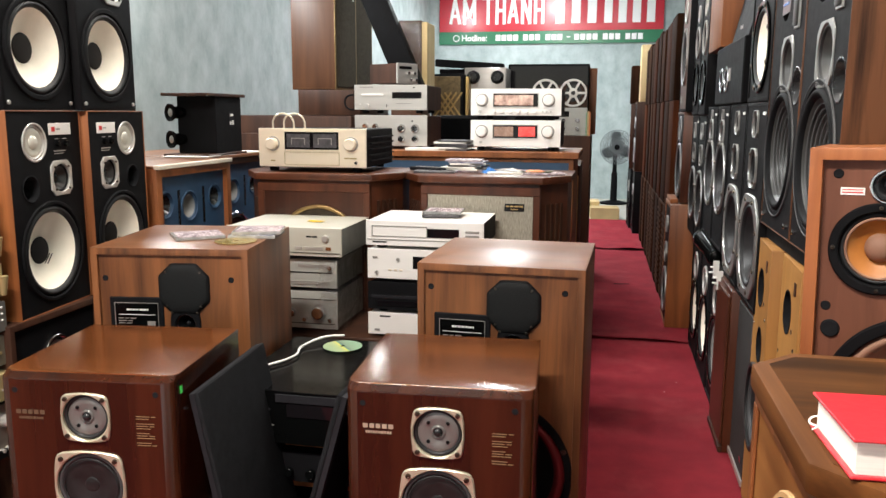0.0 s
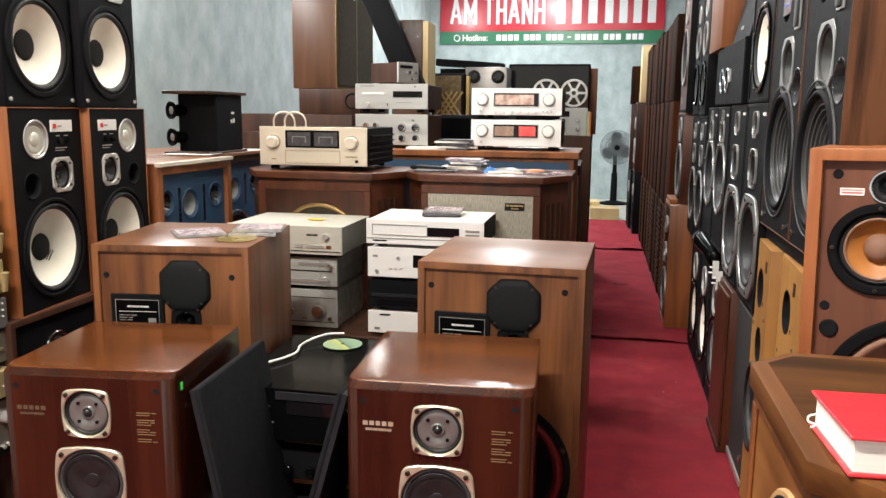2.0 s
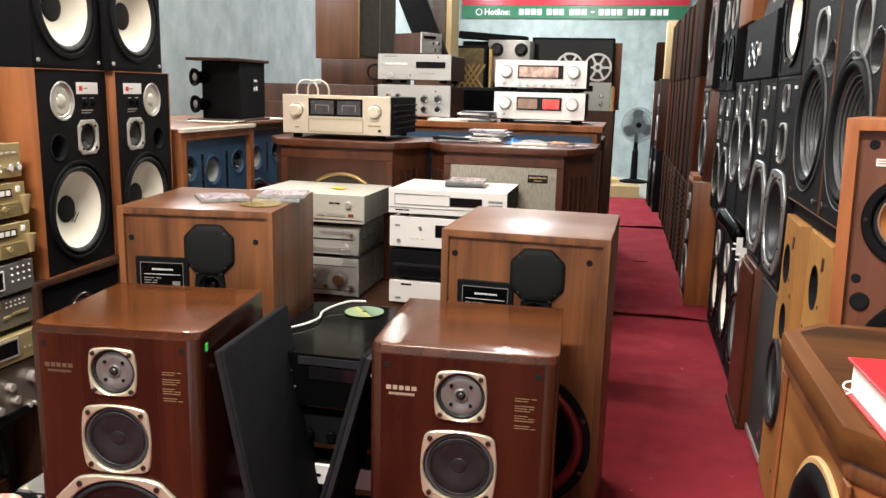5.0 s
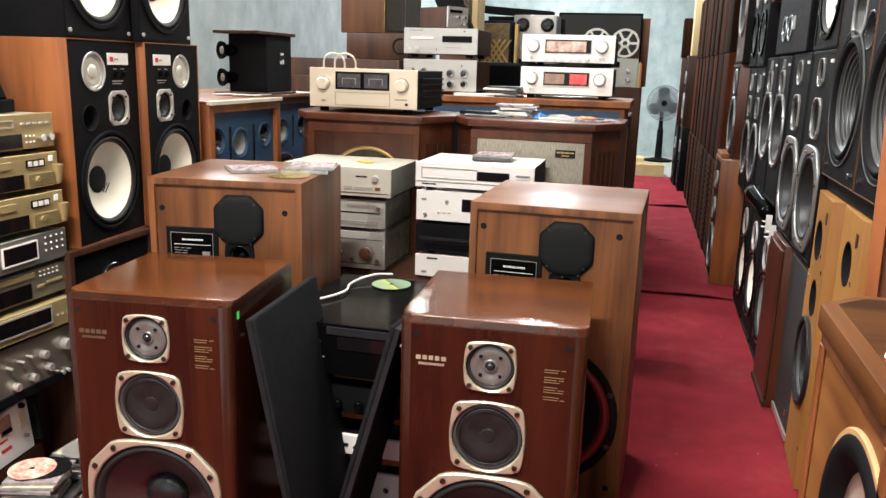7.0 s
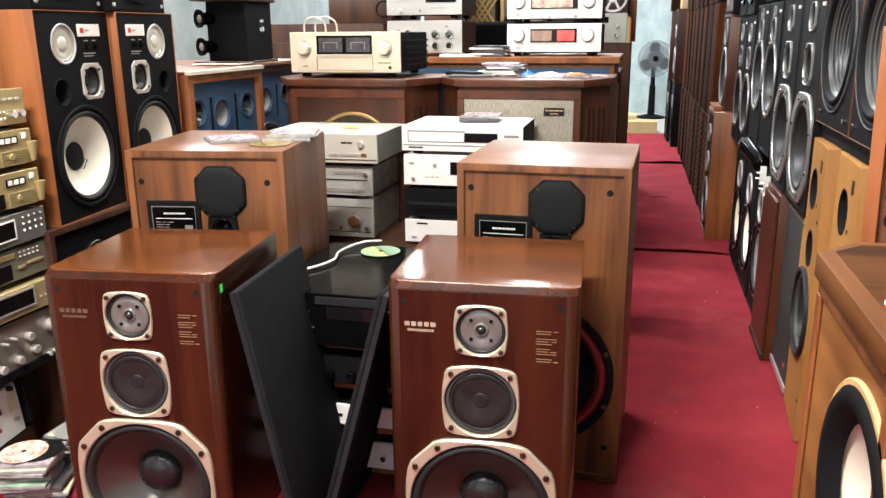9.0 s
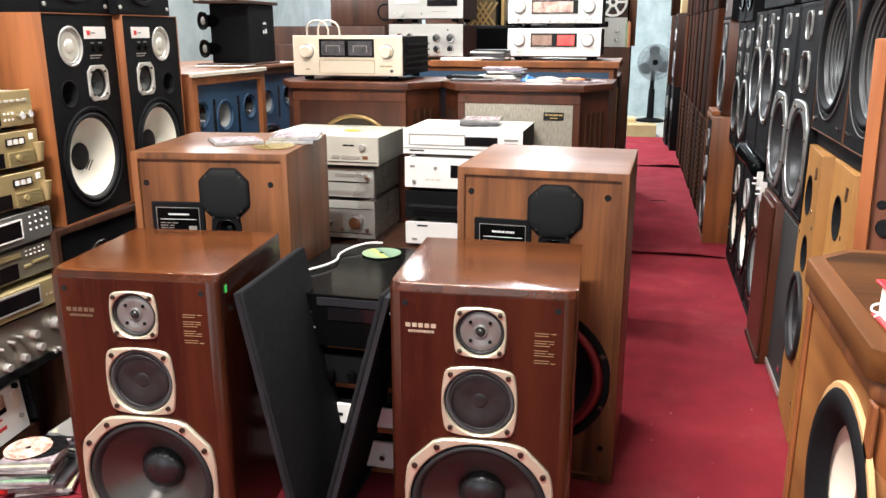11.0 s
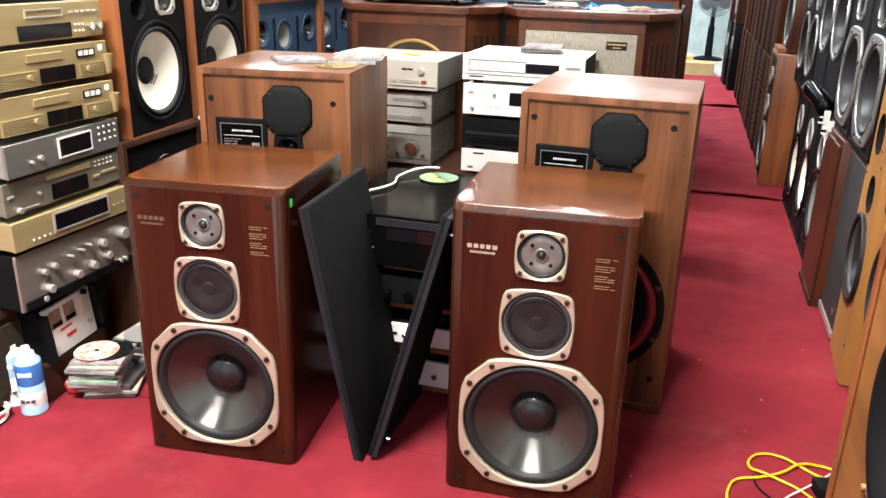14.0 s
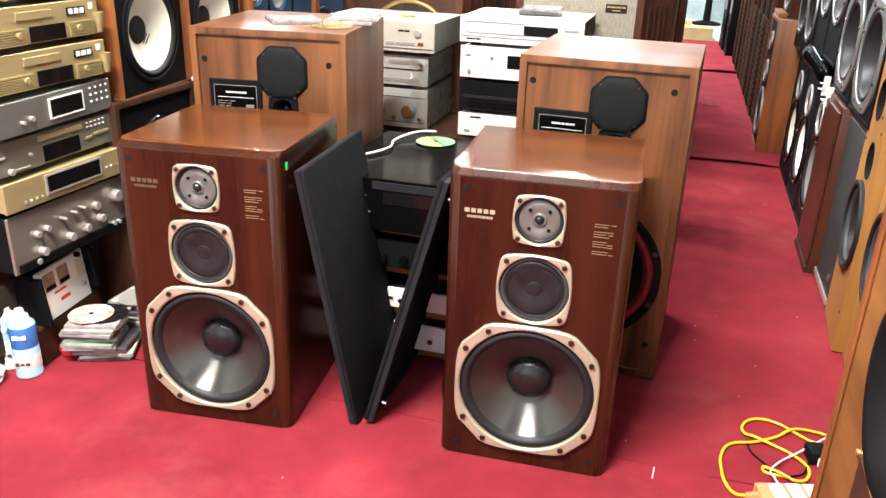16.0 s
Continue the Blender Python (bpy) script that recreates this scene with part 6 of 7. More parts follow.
for r in (0.04, 0.10, 0.17, 0.237):
    g = plate("round", r + 0.003, r - 0.003, 0.006, 48)
    me = bpy.data.meshes.new("tmp")
    g.to_mesh(me); g.free()
    n0 = len(cage.verts)
    cage.from_mesh(me)
    cage.verts.ensure_lookup_table()
    for v in cage.verts[n0:]:
        v.co.y -= 0.095
part("cage", cage, CAGE, fan, at=Matrix.Translation((0, 0, 0.80)))
part("hub", lathe([(0, -0.11), (0.035, -0.108), (0.04, -0.095), (0.04, -0.05)], 20), BLACK, fan, at=Matrix.Translation((0, 0, 0.80)))
for k in range(3):
    bm = bmesh.new()                    # a broad, round-ended blade
    ring = [(0.03, -0.03), (0.10, -0.085), (0.17, -0.105), (0.205, -0.07), (0.215, 0.0), (0.19, 0.06), (0.12, 0.065), (0.03, 0.03)]
    bm.faces.new([bm.verts.new((x, 0, z)) for x, z in ring])
    bmesh.ops.solidify(bm, geom=bm.faces[:], thickness=0.003)
    part("blade", bm, FAN_BLADE, fan, at=pose(0, -0.07, 0.80, 0, 120 * k + 20, 0) @ pose(0, 0, 0, 18, 0, 0))
for x, y, z, w, d, h, mt in ((0.36, 10.35, -0.008, 0.34, 0.30, 0.14, CARD), (0.18, 10.6, -0.008, 0.22, 0.3, 0.19, PALE_WOOD)):
    solid("carton", boxes((-w / 2, w / 2, -d / 2, d / 2, 0, h), bevel=0.003), mt, pose(x, y, z, 0, 0, 4), "small brown cardboard carton on the floor", "carton", "cartons")
cf = plain_box("slim_speaker", "slim brown speaker with gilt edge beside the bench", pose(0.17, 5.15, 0), 0.10, 0.5, 0.96, DARK_WOOD)
part("gilt_edge", boxes((0.03, 0.045, -0.006, 0, 0.05, 0.9)), PALE_WOOD, cf)
amp("small_unit", "small dark unit on the floor by the bench", pose(0.20, 6.1, -0.002), 0.12, 0.28, 0.3, DARK_WOOD, BLACK, items=[("knob", 0.0, 0.05 + 0.05 * k, 0.01, 0.01, CHROME) for k in range(4)])

# ---- sign on the back wall ----
sg = thing("shop_sign", "red and green shop sign with large white letters", "sign", pose(-0.55, BACK - 0.03, 2.27))
part("red_board", boxes((-1.64, 1.64, 0, 0.026, 0.185, 0.95), bevel=0.002), SIGN_RED, sg)
part("green_board", boxes((-1.64, 1.64, 0, 0.026, 0, 0.184), bevel=0.002), SIGN_GREEN, sg)


def lettering(body, size, x, z, parent, stretch=1.0):
    cu = bpy.data.curves.new("lettering", "FONT")
    cu.body, cu.size, cu.extrude, cu.offset = body, size, 0.002, 0.0025
    cu.materials.append(SIGN_WHITE)
    ob = new("lettering", cu)
    ob.parent = parent
    ob.matrix_local = pose(x, -0.003, z, 90, 0, 0) @ Matrix.Diagonal((stretch, 1, 1, 1))
    return ob


STROKES = {"T": [(0, 1, 1, 1), (0.5, 0, 0.5, 1)], "H": [(0, 0, 0, 1), (1, 0, 1, 1), (0, 0.5, 1, 0.5)], "A": [(0, 0, 0.5, 1), (1, 0, 0.5, 1), (0.2, 0.3, 0.8, 0.3)],
           "N": [(0, 0, 0, 1), (1, 0, 1, 1), (0, 1, 1, 0)], "M": [(0, 0, 0, 1), (1, 0, 1, 1), (0, 1, 0.5, 0.25), (1, 1, 0.5, 0.25)]}
STROKES["Â"] = STROKES["A"] + [(0.22, 1.14, 0.5, 1.28), (0.78, 1.14, 0.5, 1.28)]


def bold_letter(ch, x, w):
    """A bold capital built of straight strokes, 0.40 high."""
    t, h, z = 0.046, 0.40, 0.285
    bm = bmesh.new()
    for k, (x0, z0, x1, z1) in enumerate(STROKES[ch]):
        a = Vector((t / 2 + x0 * (w - t), 0, t / 2 + z0 * (h - t)))
        b = Vector((t / 2 + x1 * (w - t), 0, t / 2 + z1 * (h - t)))
        d = (b - a).normalized() * t / 2
        s = Vector((-d.z, 0, d.x))
        tip = d if abs(d.x) < 1e-6 or abs(d.z) < 1e-6 else d * 0.4
        y = -0.003 - 0.0005 * k
        q = [a - tip - s, b + tip - s, b + tip + s, a - tip + s]
        lo = [bm.verts.new((p.x, 0, p.z)) for p in q]
        hi = [bm.verts.new((p.x, y, p.z)) for p in q]
        bm.faces.new(hi)
        for n in range(4):
            bm.faces.new((lo[n], lo[(n + 1) % 4], hi[(n + 1) % 4], hi[n]))
    bmesh.ops.recalc_face_normals(bm, faces=bm.faces[:])
    part("letter", bm, SIGN_WHITE, sg, at=Matrix.Translation((x, 0, z)))


for ch, x, w in (("Â", -1.49, 0.18), ("M", -1.28, 0.20), ("T", -0.98, 0.16), ("H", -0.79, 0.155), ("A", -0.61, 0.17), ("N", -0.41, 0.155), ("H", -0.22, 0.155)):
    bold_letter(ch, x, w)
def bar_row(x, z, h, n, w, gap):
    """Plain white bars in place of letters, one part each."""
    me = shared(("sign_bar", w, h), lambda: boxes((0, w, -0.003, 0, 0, h)), SIGN_WHITE)
    for k in range(n):
        part("letter_bar", me, None, sg, at=Matrix.Translation((x + k * (w + gap), 0, z)))


bar_row(0.10, 0.285, 0.40, 3, 0.13, 0.10)
bar_row(0.80, 0.285, 0.40, 4, 0.115, 0.085)
lettering("Hotline:", 0.125, -1.30, 0.05, sg, 0.96)
for x, n in ((-0.78, 4), (-0.37, 3), (-0.04, 3), (0.38, 4), (0.79, 3), (1.11, 3)):
    bar_row(x, 0.05, 0.085, n, 0.07, 0.018)
bar_row(0.27, 0.085, 0.018, 1, 0.05, 0)
part("lettering", plate("round", 0.05, 0.038, 0.003, 24), SIGN_WHITE, sg, at=Matrix.Translation((-1.38, 0, 0.09)))

# ---- right wall: two and three tiers of speakers facing the aisle ----
def right(y, z, x=0.85, turn=0.0):
    return pose(x, y, z, 0, 0, -90 + turn)


def big_monitor(m, label):
    """Local +x is towards the camera's end of the row."""
    W, D, H = 0.40, 0.46, 1.02
    ob = speaker("big_monitor", label, m, W, D, H, STREAKED_WALNUT, BLACK, [(-0.02, 0.228, 0.172), (0.01, 0.468, 0.072), (0.145, 0.405, 0.048), (-0.05, 0.64, 0.05)], lip=0.003, recess=0.002, bevel=0.001, group="big black studio monitors")
    y = 0.003
    driver(ob, -0.02, 0.228, 0.170, CONE_DARK, BLACK, "round", 0.184, 0.004, "woofer", 0.06, CONE_DARK, 0.32, BLACK, y=y, cap_out=0.12)
    for k in range(6):
        r = 0.075 + 0.011 * k
        part("cone_rib", shared(("rib_ring", k), lambda: lathe([(r - 0.002, 0.060 - (r - 0.054) * 0.62), (r, 0.0565 - (r - 0.054) * 0.62), (r + 0.002, 0.060 - (r - 0.054) * 0.62)], 40), GREY_RUBBER, True), None, ob, at=Matrix.Translation((-0.02, y, 0.228)))
    part("bright_rim", lathe([(0.186, 0), (0.187, -0.005), (0.183, -0.006), (0.182, 0)], 48), GREY_RUBBER, ob, at=Matrix.Translation((-0.02, y, 0.228)), smooth=True)
    driver(ob, 0.01, 0.468, 0.068, CONE_DARK, RING_SILVER, "octagon", 0.076, 0.004, "midrange", 0.03, CAP_BLACK, 0.34, RUBBER, y=y)
    part("port", lathe([(0.050, 0), (0.050, -0.002), (0.046, -0.002), (0.042, 0.03), (0, 0.03)], 28), CAP_BLACK, ob, at=Matrix.Translation((0.145, y, 0.405)), smooth=True)
    part("horn_rim", boxes((0.082, 0.138, y - 0.006, y, 0.555, 0.70), bevel=0.002), RING_SILVER, ob)
    part("horn_lens", boxes((0.090, 0.130, y - 0.012, y - 0.002, 0.562, 0.693), bevel=0.004, seg=2), CONE_DARK, ob, "dark moulded horn lens")
    part("name_plate", boxes((-0.09, 0.01, y - 0.003, y, 0.61, 0.655)), INK_DARK, ob, "dark name plate with coloured print")
    part("print", boxes((-0.08, -0.01, y - 0.0042, y - 0.003, 0.632, 0.640)), CAN_BLUE, ob)
    driver(ob, -0.05, 0.78, 0.045, SILVER, RING_SILVER, "round", 0.055, 0.005, "tweeter", 0.02, CAP_BLACK, 0.3, SILVER, y=y)
    for x in (-0.15, 0.15):
        part("peg", shared(("peg2",), lambda: rod(0.007, 0.010, 12), CHROME), None, ob, at=Matrix.Translation((x, y, 0.035)))
    return ob


big_monitor(right(2.455, 0.925), "walnut-sided black monitor with a large ribbed grey woofer")
big_monitor(right(2.86, 0.925), "walnut-sided black monitor with a large ribbed grey woofer")
solid("price_tag", boxes((-0.018, 0.018, 0, 0.001, -0.012, 0.012)), WHITE_PLASTIC, pose(1.02, 2.252, 1.50, 0, 0, 0) @ pose(0, -0.002, 0, 0, 18, 0), "small white paper tag stuck on walnut", "tag")


def ply_speaker(m, label):
    W, D, H = 0.29, 0.40, 0.875
    ob = speaker("plywood_speaker", label, m, W, D, H, YELLOW_PLY, YELLOW_PLY, [(0.0, 0.36, 0.125), (0.02, 0.565, 0.055), (-0.02, 0.735, 0.06)], lip=0.006, recess=0.0, bevel=0.002, group="yellow plywood speakers")
    driver(ob, 0.0, 0.36, 0.122, CONE_BLACK, RUBBER, "round", 0.138, 0.012, "woofer", 0.05, CAP_BLACK, 0.3, GREY_RUBBER)
    part("hole_lining", lathe([(0.0555, -0.0015), (0.051, -0.0015), (0.050, 0.02), (0, 0.02)], 28), BLACK_CLOTH, ob, at=Matrix.Translation((0.02, 0, 0.565)))
    part("hole_lining", lathe([(0.0605, -0.0015), (0.056, -0.0015), (0.055, 0.02), (0, 0.02)], 28), BLACK_CLOTH, ob, at=Matrix.Translation((-0.02, 0, 0.735)))
    for x, z in ((0.06, 0.70), (0.10, 0.66), (0.06, 0.80), (0.11, 0.30), (0.12, 0.12), (-0.12, 0.60)):
        part("drill_hole", shared(("hole",), lambda: lathe([(0, -0.0012), (0.006, -0.0012), (0.0065, 0)], 10), CAP_BLACK), None, ob, at=Matrix.Translation((x, 0, z)))
    part("terminal", boxes((0.06, 0.085, -0.002, 0, 0.80, 0.832)), DARK_WOOD, ob)
    return ob


ply_speaker(right(2.955, 0, 0.85, -3), "bare yellow plywood speaker with empty driver holes")
ply_speaker(right(2.645, 0, 0.862, -3), "bare yellow plywood speaker with empty driver holes")
solid("spacer_board", boxes((0.0, 0.44, -0.42, 0.42, 0, 0.045), bevel=0.003), BLACK, pose(0.872, 2.66, 0.877), "black board between plywood speakers and monitors", "board")

# grey-grilled and brown low speakers
gs = plain_box("grey_grille_speaker", "brown low speaker with a flat grey grille", right(3.255, 0.0, 0.868), 0.31, 0.38, 0.62, RED_WOOD, GRILLE_GREY)
part("bottom_rail", boxes((-0.15, 0.15, -0.014, -0.008, 0.02, 0.04)), SILVER, gs)
part("badge", boxes((0.08, 0.11, -0.012, -0.008, 0.085, 0.105)), CHROME, gs)
bs = plain_box("brown_speaker", "dark mahogany speaker standing proud of the row", right(3.59, 0.0, 0.838), 0.32, 0.42, 0.618, RED_WOOD, None)
part("front_board", boxes((-0.155, 0.155, -0.010, 0, 0.03, 0.60), bevel=0.003), RED_WOOD, bs)
part("foot_rail", boxes((-0.16, 0.16, -0.014, 0, 0.0, 0.022)), DARK_WOOD, bs)


def silver_ring_speaker(m, label, w=0.37, h=0.67, wf=(0.195, 0.145), md=(0.455, 0.062), tw=(0.60, 0.042), cone=None, frame=None, group="silver-ringed speakers"):
    ob = speaker("ring_speaker", label, m, w, 0.38, h, BLACK, BLACK, [(0, wf[0], wf[1] + 0.003), (0, md[0], md[1] + 0.003), (0, tw[0], tw[1] + 0.002)], lip=0.010, recess=0.002, bevel=0.003, group=group)
    y = 0.002
    frame = frame or RING_SILVER
    driver(ob, 0, wf[0], wf[1], CONE_BLACK, frame, "truncated" if not cone else "round", wf[1] * (1.19 if not cone else 1.12), 0.008, "woofer", 0.05, cone or CAP_BLACK, 0.33, RUBBER, y=y, bolts=8, bolt_ring=wf[1] * (1.12 if not cone else 1.06))
    driver(ob, 0, md[0], md[1], BLACK_CLOTH, frame, "octagon", md[1] * 1.06, 0.007, "midrange", 0.012, BLACK_CLOTH, 0.3, RUBBER, y=y, bolts=4, turn=45)
    driver(ob, 0, tw[0], tw[1], BLACK_CLOTH, frame, "octagon", tw[1] * 1.06, 0.007, "tweeter", 0.010, BLACK_CLOTH, 0.3, RUBBER, y=y)
    part("badge", boxes((w / 2 - 0.06, w / 2 - 0.03, -0.002, y, h - 0.04, h - 0.03)), WHITE_PLASTIC, ob)
    return ob


silver_ring_speaker(right(3.255, 0.625), "black speaker with silver-ringed drivers in the middle tier")
silver_ring_speaker(right(3.645, 0.625), "black speaker with silver-ringed drivers in the middle tier")
K = dict(w=0.34, h=0.60, wf=(0.30, 0.14), md=(0.49, 0.05), tw=(0.565, 0.02), cone=CONE_GREY)
silver_ring_speaker(right(4.01, 0.69, 0.845), "black speaker with a pale-framed woofer", **K)
silver_ring_speaker(right(4.365, 0.69, 0.845), "black speaker with a pale-framed woofer", **K)
K = dict(w=0.32, h=0.64, wf=(0.22, 0.13), md=(0.44, 0.05), tw=(0.56, 0.04), cone=CONE_GREY)
silver_ring_speaker(right(4.70, 0.61, 0.84), "black speaker with silver frames further along the row", **K)
silver_ring_speaker(right(5.03, 0.61, 0.84), "black speaker with silver frames further along the row", **K)


def cone_speaker(m, label, cone, w=0.38, h=0.60, group="low white-cone speakers"):
    ob = speaker("cone_speaker", label, m, w, 0.40, h, BLACK, BLACK, [(0, 0.24, 0.150), (0.0, 0.47, 0.062)], lip=0.012, recess=0.004, bevel=0.003, group=group)
    driver(ob, 0, 0.24, 0.145, cone, BLACK_GLOSS, "round", 0.162, 0.008, "woofer", 0.05, CAP_BLACK, 0.3, RUBBER, y=0.004, bolts=8)
    driver(ob, 0, 0.47, 0.058, CONE_GREY, SILVER, "round", 0.072, 0.008, "midrange", 0.025, CAP_BLACK, 0.34, RUBBER, y=0.004)
    return ob


cone_speaker(right(3.96, 0, 0.855), "low black speaker with a grey cone", CONE_GREY)
cone_speaker(right(4.36, 0, 0.855), "low black speaker with a cream-white cone", CONE_WHITE)
cone_speaker(right(4.76, 0, 0.855), "low black speaker with a cream-white cone", CONE_WHITE)
solid("filler_board", boxes((0, 0.40, -0.33, 0.66, 0, 0.012)), BLACK, pose(0.88, 4.54, 0.600), "thin black board between two tiers", "board")
solid("filler_box", boxes((0, 0.36, -0.34, 0.34, 0, 0.075), bevel=0.004), BLACK, pose(0.90, 4.19, 0.613), "flat black box between two tiers", "box")
br = thing("wall_bracket", "white plastic brackets hanging on the row's edge", "bracket", pose(0.825, 3.72, 0.60))
for dy, dz in ((0, 0), (0.12, 0.02)):
    part("clip", boxes((-0.004, 0.02, dy, dy + 0.003, dz - 0.035, dz + 0.04), (-0.02, -0.004, dy - 0.012, dy + 0.012, dz - 0.010, dz - 0.007), (-0.016, -0.004, dy - 0.012, dy + 0.012, dz + 0.012, dz + 0.015)), WHITE_PLASTIC, br)
solid("horn_tube", lathe([(0, -0.15), (0.036, -0.15), (0.042, -0.11), (0.034, -0.02), (0.042, 0.10), (0.038, 0.14), (0, 0.14)], 24), BLACK_GLOSS, pose(0.845, 4.20, 0.655, 12, 0, 10), "black horn tube lying on the low speakers", "horn", smooth=True)

ow = speaker("orange_side_speaker", "small walnut speaker with ringed drivers, side to the aisle", right(5.42, 0.0, 0.745), 0.40, 0.36, 0.735, ORANGE_WOOD, BLACK, [(0, 0.2, 0.125), (0, 0.43, 0.06), (0, 0.60, 0.05)], lip=0.016, recess=0.006)
for z, r in ((0.2, 0.12), (0.43, 0.055), (0.60, 0.045)):
    driver(ow, 0, z, r, CONE_BLACK, RING_SILVER, "round", r * 1.14, 0.012, "woofer" if r > 0.1 else "midrange", r * 0.4, y=0.006)
part("top_block", boxes((-0.18, 0.12, 0.004, 0.048, 0.736, 0.762), bevel=0.003), ORANGE_WOOD, ow)

# upper tier
uw = speaker("upper_white_cone", "black monitor with a white woofer on the upper tier", right(3.27, 1.297, 0.85), 0.38, 0.38, 0.60, BLACK, BLACK, [(0, 0.175, 0.135), (0.05, 0.40, 0.05)], lip=0.012, recess=0.004)
driver(uw, 0, 0.175, 0.13, CONE_WHITE, BLACK_GLOSS, "round", 0.147, 0.008, "woofer", 0.05, CAP_BLACK, 0.28, RUBBER, y=0.004, bolts=8)
driver(uw, 0.05, 0.40, 0.046, CONE_GREY, SILVER, "octagon", 0.058, 0.006, "midrange", 0.02, CAP_BLACK, 0.3, RUBBER, y=0.004)
tt = thing("twin_tweeter_box", "black wedge-topped unit with two bright tweeters", "speaker", right(3.98, 1.297, 0.84))
bm = boxes((-0.30, 0.44, 0, 0.36, 0, 0.24), bevel=0.004)
part("cabinet", bm, BLACK, tt)
for x in (-0.09, 0.05):
    driver(tt, x, 0.10, 0.04, SILVER, CHROME, "round", 0.052, 0.006, "tweeter", 0.012, CONE_GREY, 0.35, SILVER)
part("name_plate", boxes((0.10, 0.15, -0.003, 0, 0.09, 0.14)), GREY_METAL, tt)
sl = thing("slanted_unit", "black slanted unit leaning on the tweeter box", "speaker", right(3.80, 1.539, 0.86))
bm = boxes((-0.20, 0.22, 0, 0.30, 0, 0.46), bevel=0.004)
for v in bm.verts:
    if v.co.z > 0.3:
        v.co.y += 0.10
        v.co.x += 0.0
part("body", bm, BLACK, sl)
part("lettering", bars([(0.02, 0.04, 0.012, [0.012, 0.01, 0.012, 0.012], 0.004)], y=-0.001), GREY_METAL, sl)
plain_box("brown_upper_speaker", "red-brown speaker with its side to the aisle", right(4.33, 1.54, 0.83), 0.42, 0.40, 0.60, ORANGE_WOOD, None)


def tall_black(y, z, x, label, w=0.30, h=0.62):
    ob = speaker("slim_monitor", label, right(y, z, x), w, 0.34, h, BLACK, BLACK, [(0, 0.16, 0.10), (0, 0.38, 0.075), (0, 0.53, 0.04)], lip=0.012, recess=0.003, group="slim black monitors")
    driver(ob, 0, 0.16, 0.096, CONE_BLACK, BLACK_GLOSS, "round", 0.112, 0.010, "woofer", 0.04, CAP_BLACK, 0.3, GREY_RUBBER, y=0.003)
    driver(ob, 0, 0.38, 0.071, CONE_GREY, GREY_METAL, "round", 0.085, 0.008, "midrange", 0.03, CAP_BLACK, 0.3, RUBBER, y=0.003)
    driver(ob, 0, 0.53, 0.036, CONE_GREY, SILVER, "round", 0.046, 0.006, "tweeter", 0.01, CAP_BLACK, 0.3, RUBBER, y=0.003)
    return ob


tall_black(4.72, 1.252, 0.83, "slim black monitor on the upper tier")
tall_black(5.04, 1.252, 0.83, "slim black monitor on the upper tier")
rb = speaker("ring_speaker", "red-sided black speaker with a large ringed woofer", right(5.50, 0.738, 0.80), 0.40, 0.42, 0.53, RED_WOOD, BLACK, [(0, 0.185, 0.150), (0, 0.430, 0.066)], lip=0.010, recess=0.003)
driver(rb, 0, 0.185, 0.146, CONE_BLACK, RING_SILVER, "round", 0.162, 0.009, "woofer", 0.05, CAP_BLACK, 0.3, RUBBER, y=0.003, bolts=8)
driver(rb, 0, 0.430, 0.062, CONE_GREY, RING_SILVER, "round", 0.074, 0.008, "midrange", 0.02, CONE_CREAM, 0.4, RUBBER, y=0.003)
ub = speaker("ring_speaker", "tall black speaker with a grey-ringed woofer on the upper tier", right(5.46, 1.270, 0.80), 0.44, 0.42, 0.70, BLACK, BLACK, [(0, 0.315, 0.155), (0, 0.575, 0.06)], lip=0.012, recess=0.003)
veneer(ub.children[0], RED_WOOD, lambda n: n.y < -0.6)
driver(ub, 0, 0.315, 0.150, CONE_DARK, GREY_METAL, "round", 0.166, 0.010, "woofer", 0.05, CAP_BLACK, 0.3, GREY_RUBBER, y=0.003, bolts=8)
driver(ub, 0, 0.575, 0.056, CONE_GREY, SILVER, "round", 0.068, 0.008, "midrange", 0.02, CAP_BLACK, 0.34, RUBBER, y=0.003)
part("badge", boxes((-0.14, -0.06, 0, 0.003, 0.05, 0.09)), GREY_METAL, ub)

ROW_WOOD = wood("faded_brown_veneer", (0.017, 0.0068, 0.0033), (0.050, 0.0185, 0.0080), 0.82, 14, "z", 0.0, 0.04)
ROW_DARK = wood("dull_dark_veneer", (0.011, 0.0048, 0.0027), (0.030, 0.0118, 0.0058), 0.82, 14, "z", 0.0, 0.04)
ROW_RED = wood("dull_red_veneer", (0.026, 0.0078, 0.0035), (0.062, 0.0182, 0.0074), 0.82, 14, "z", 0.0, 0.04)
rnd = random.Random(11)
ROW = []
for k, (low, mid, up) in enumerate(("wbd", "wdb", "dbw", "wdd", "wbb", "dwd", "wdw", "dbd")):
    y, x = 5.98 + 0.385 * k, 0.765 - 0.006 * k
    ROW += [(y, x, 0.0, 0.64, low), (y, x + 0.008, 0.642, 0.70, mid), (y, x + 0.004, 1.344, 0.535 - 0.012 * (k % 3), up)]
ROW += [(9.20, 0.655, 0.0, 0.66, "k"), (9.20, 0.650, 0.662, 0.715, "m"), (9.20, 0.680, 1.379, 0.57, "p"), (9.62, 0.62, 0.0, 0.66, "k"), (9.62, 0.61, 0.662, 0.70, "m"), (9.62, 0.60, 1.364, 0.40, "d"),
        (10.05, 0.64, 0.0, 0.62, "k"), (10.05, 0.64, 0.622, 0.72, "d"), (10.5, 0.66, 0.0, 0.62, "k"), (10.5, 0.66, 0.622, 0.70, "d"), (11.0, 0.68, 0.0, 0.9, "k")]
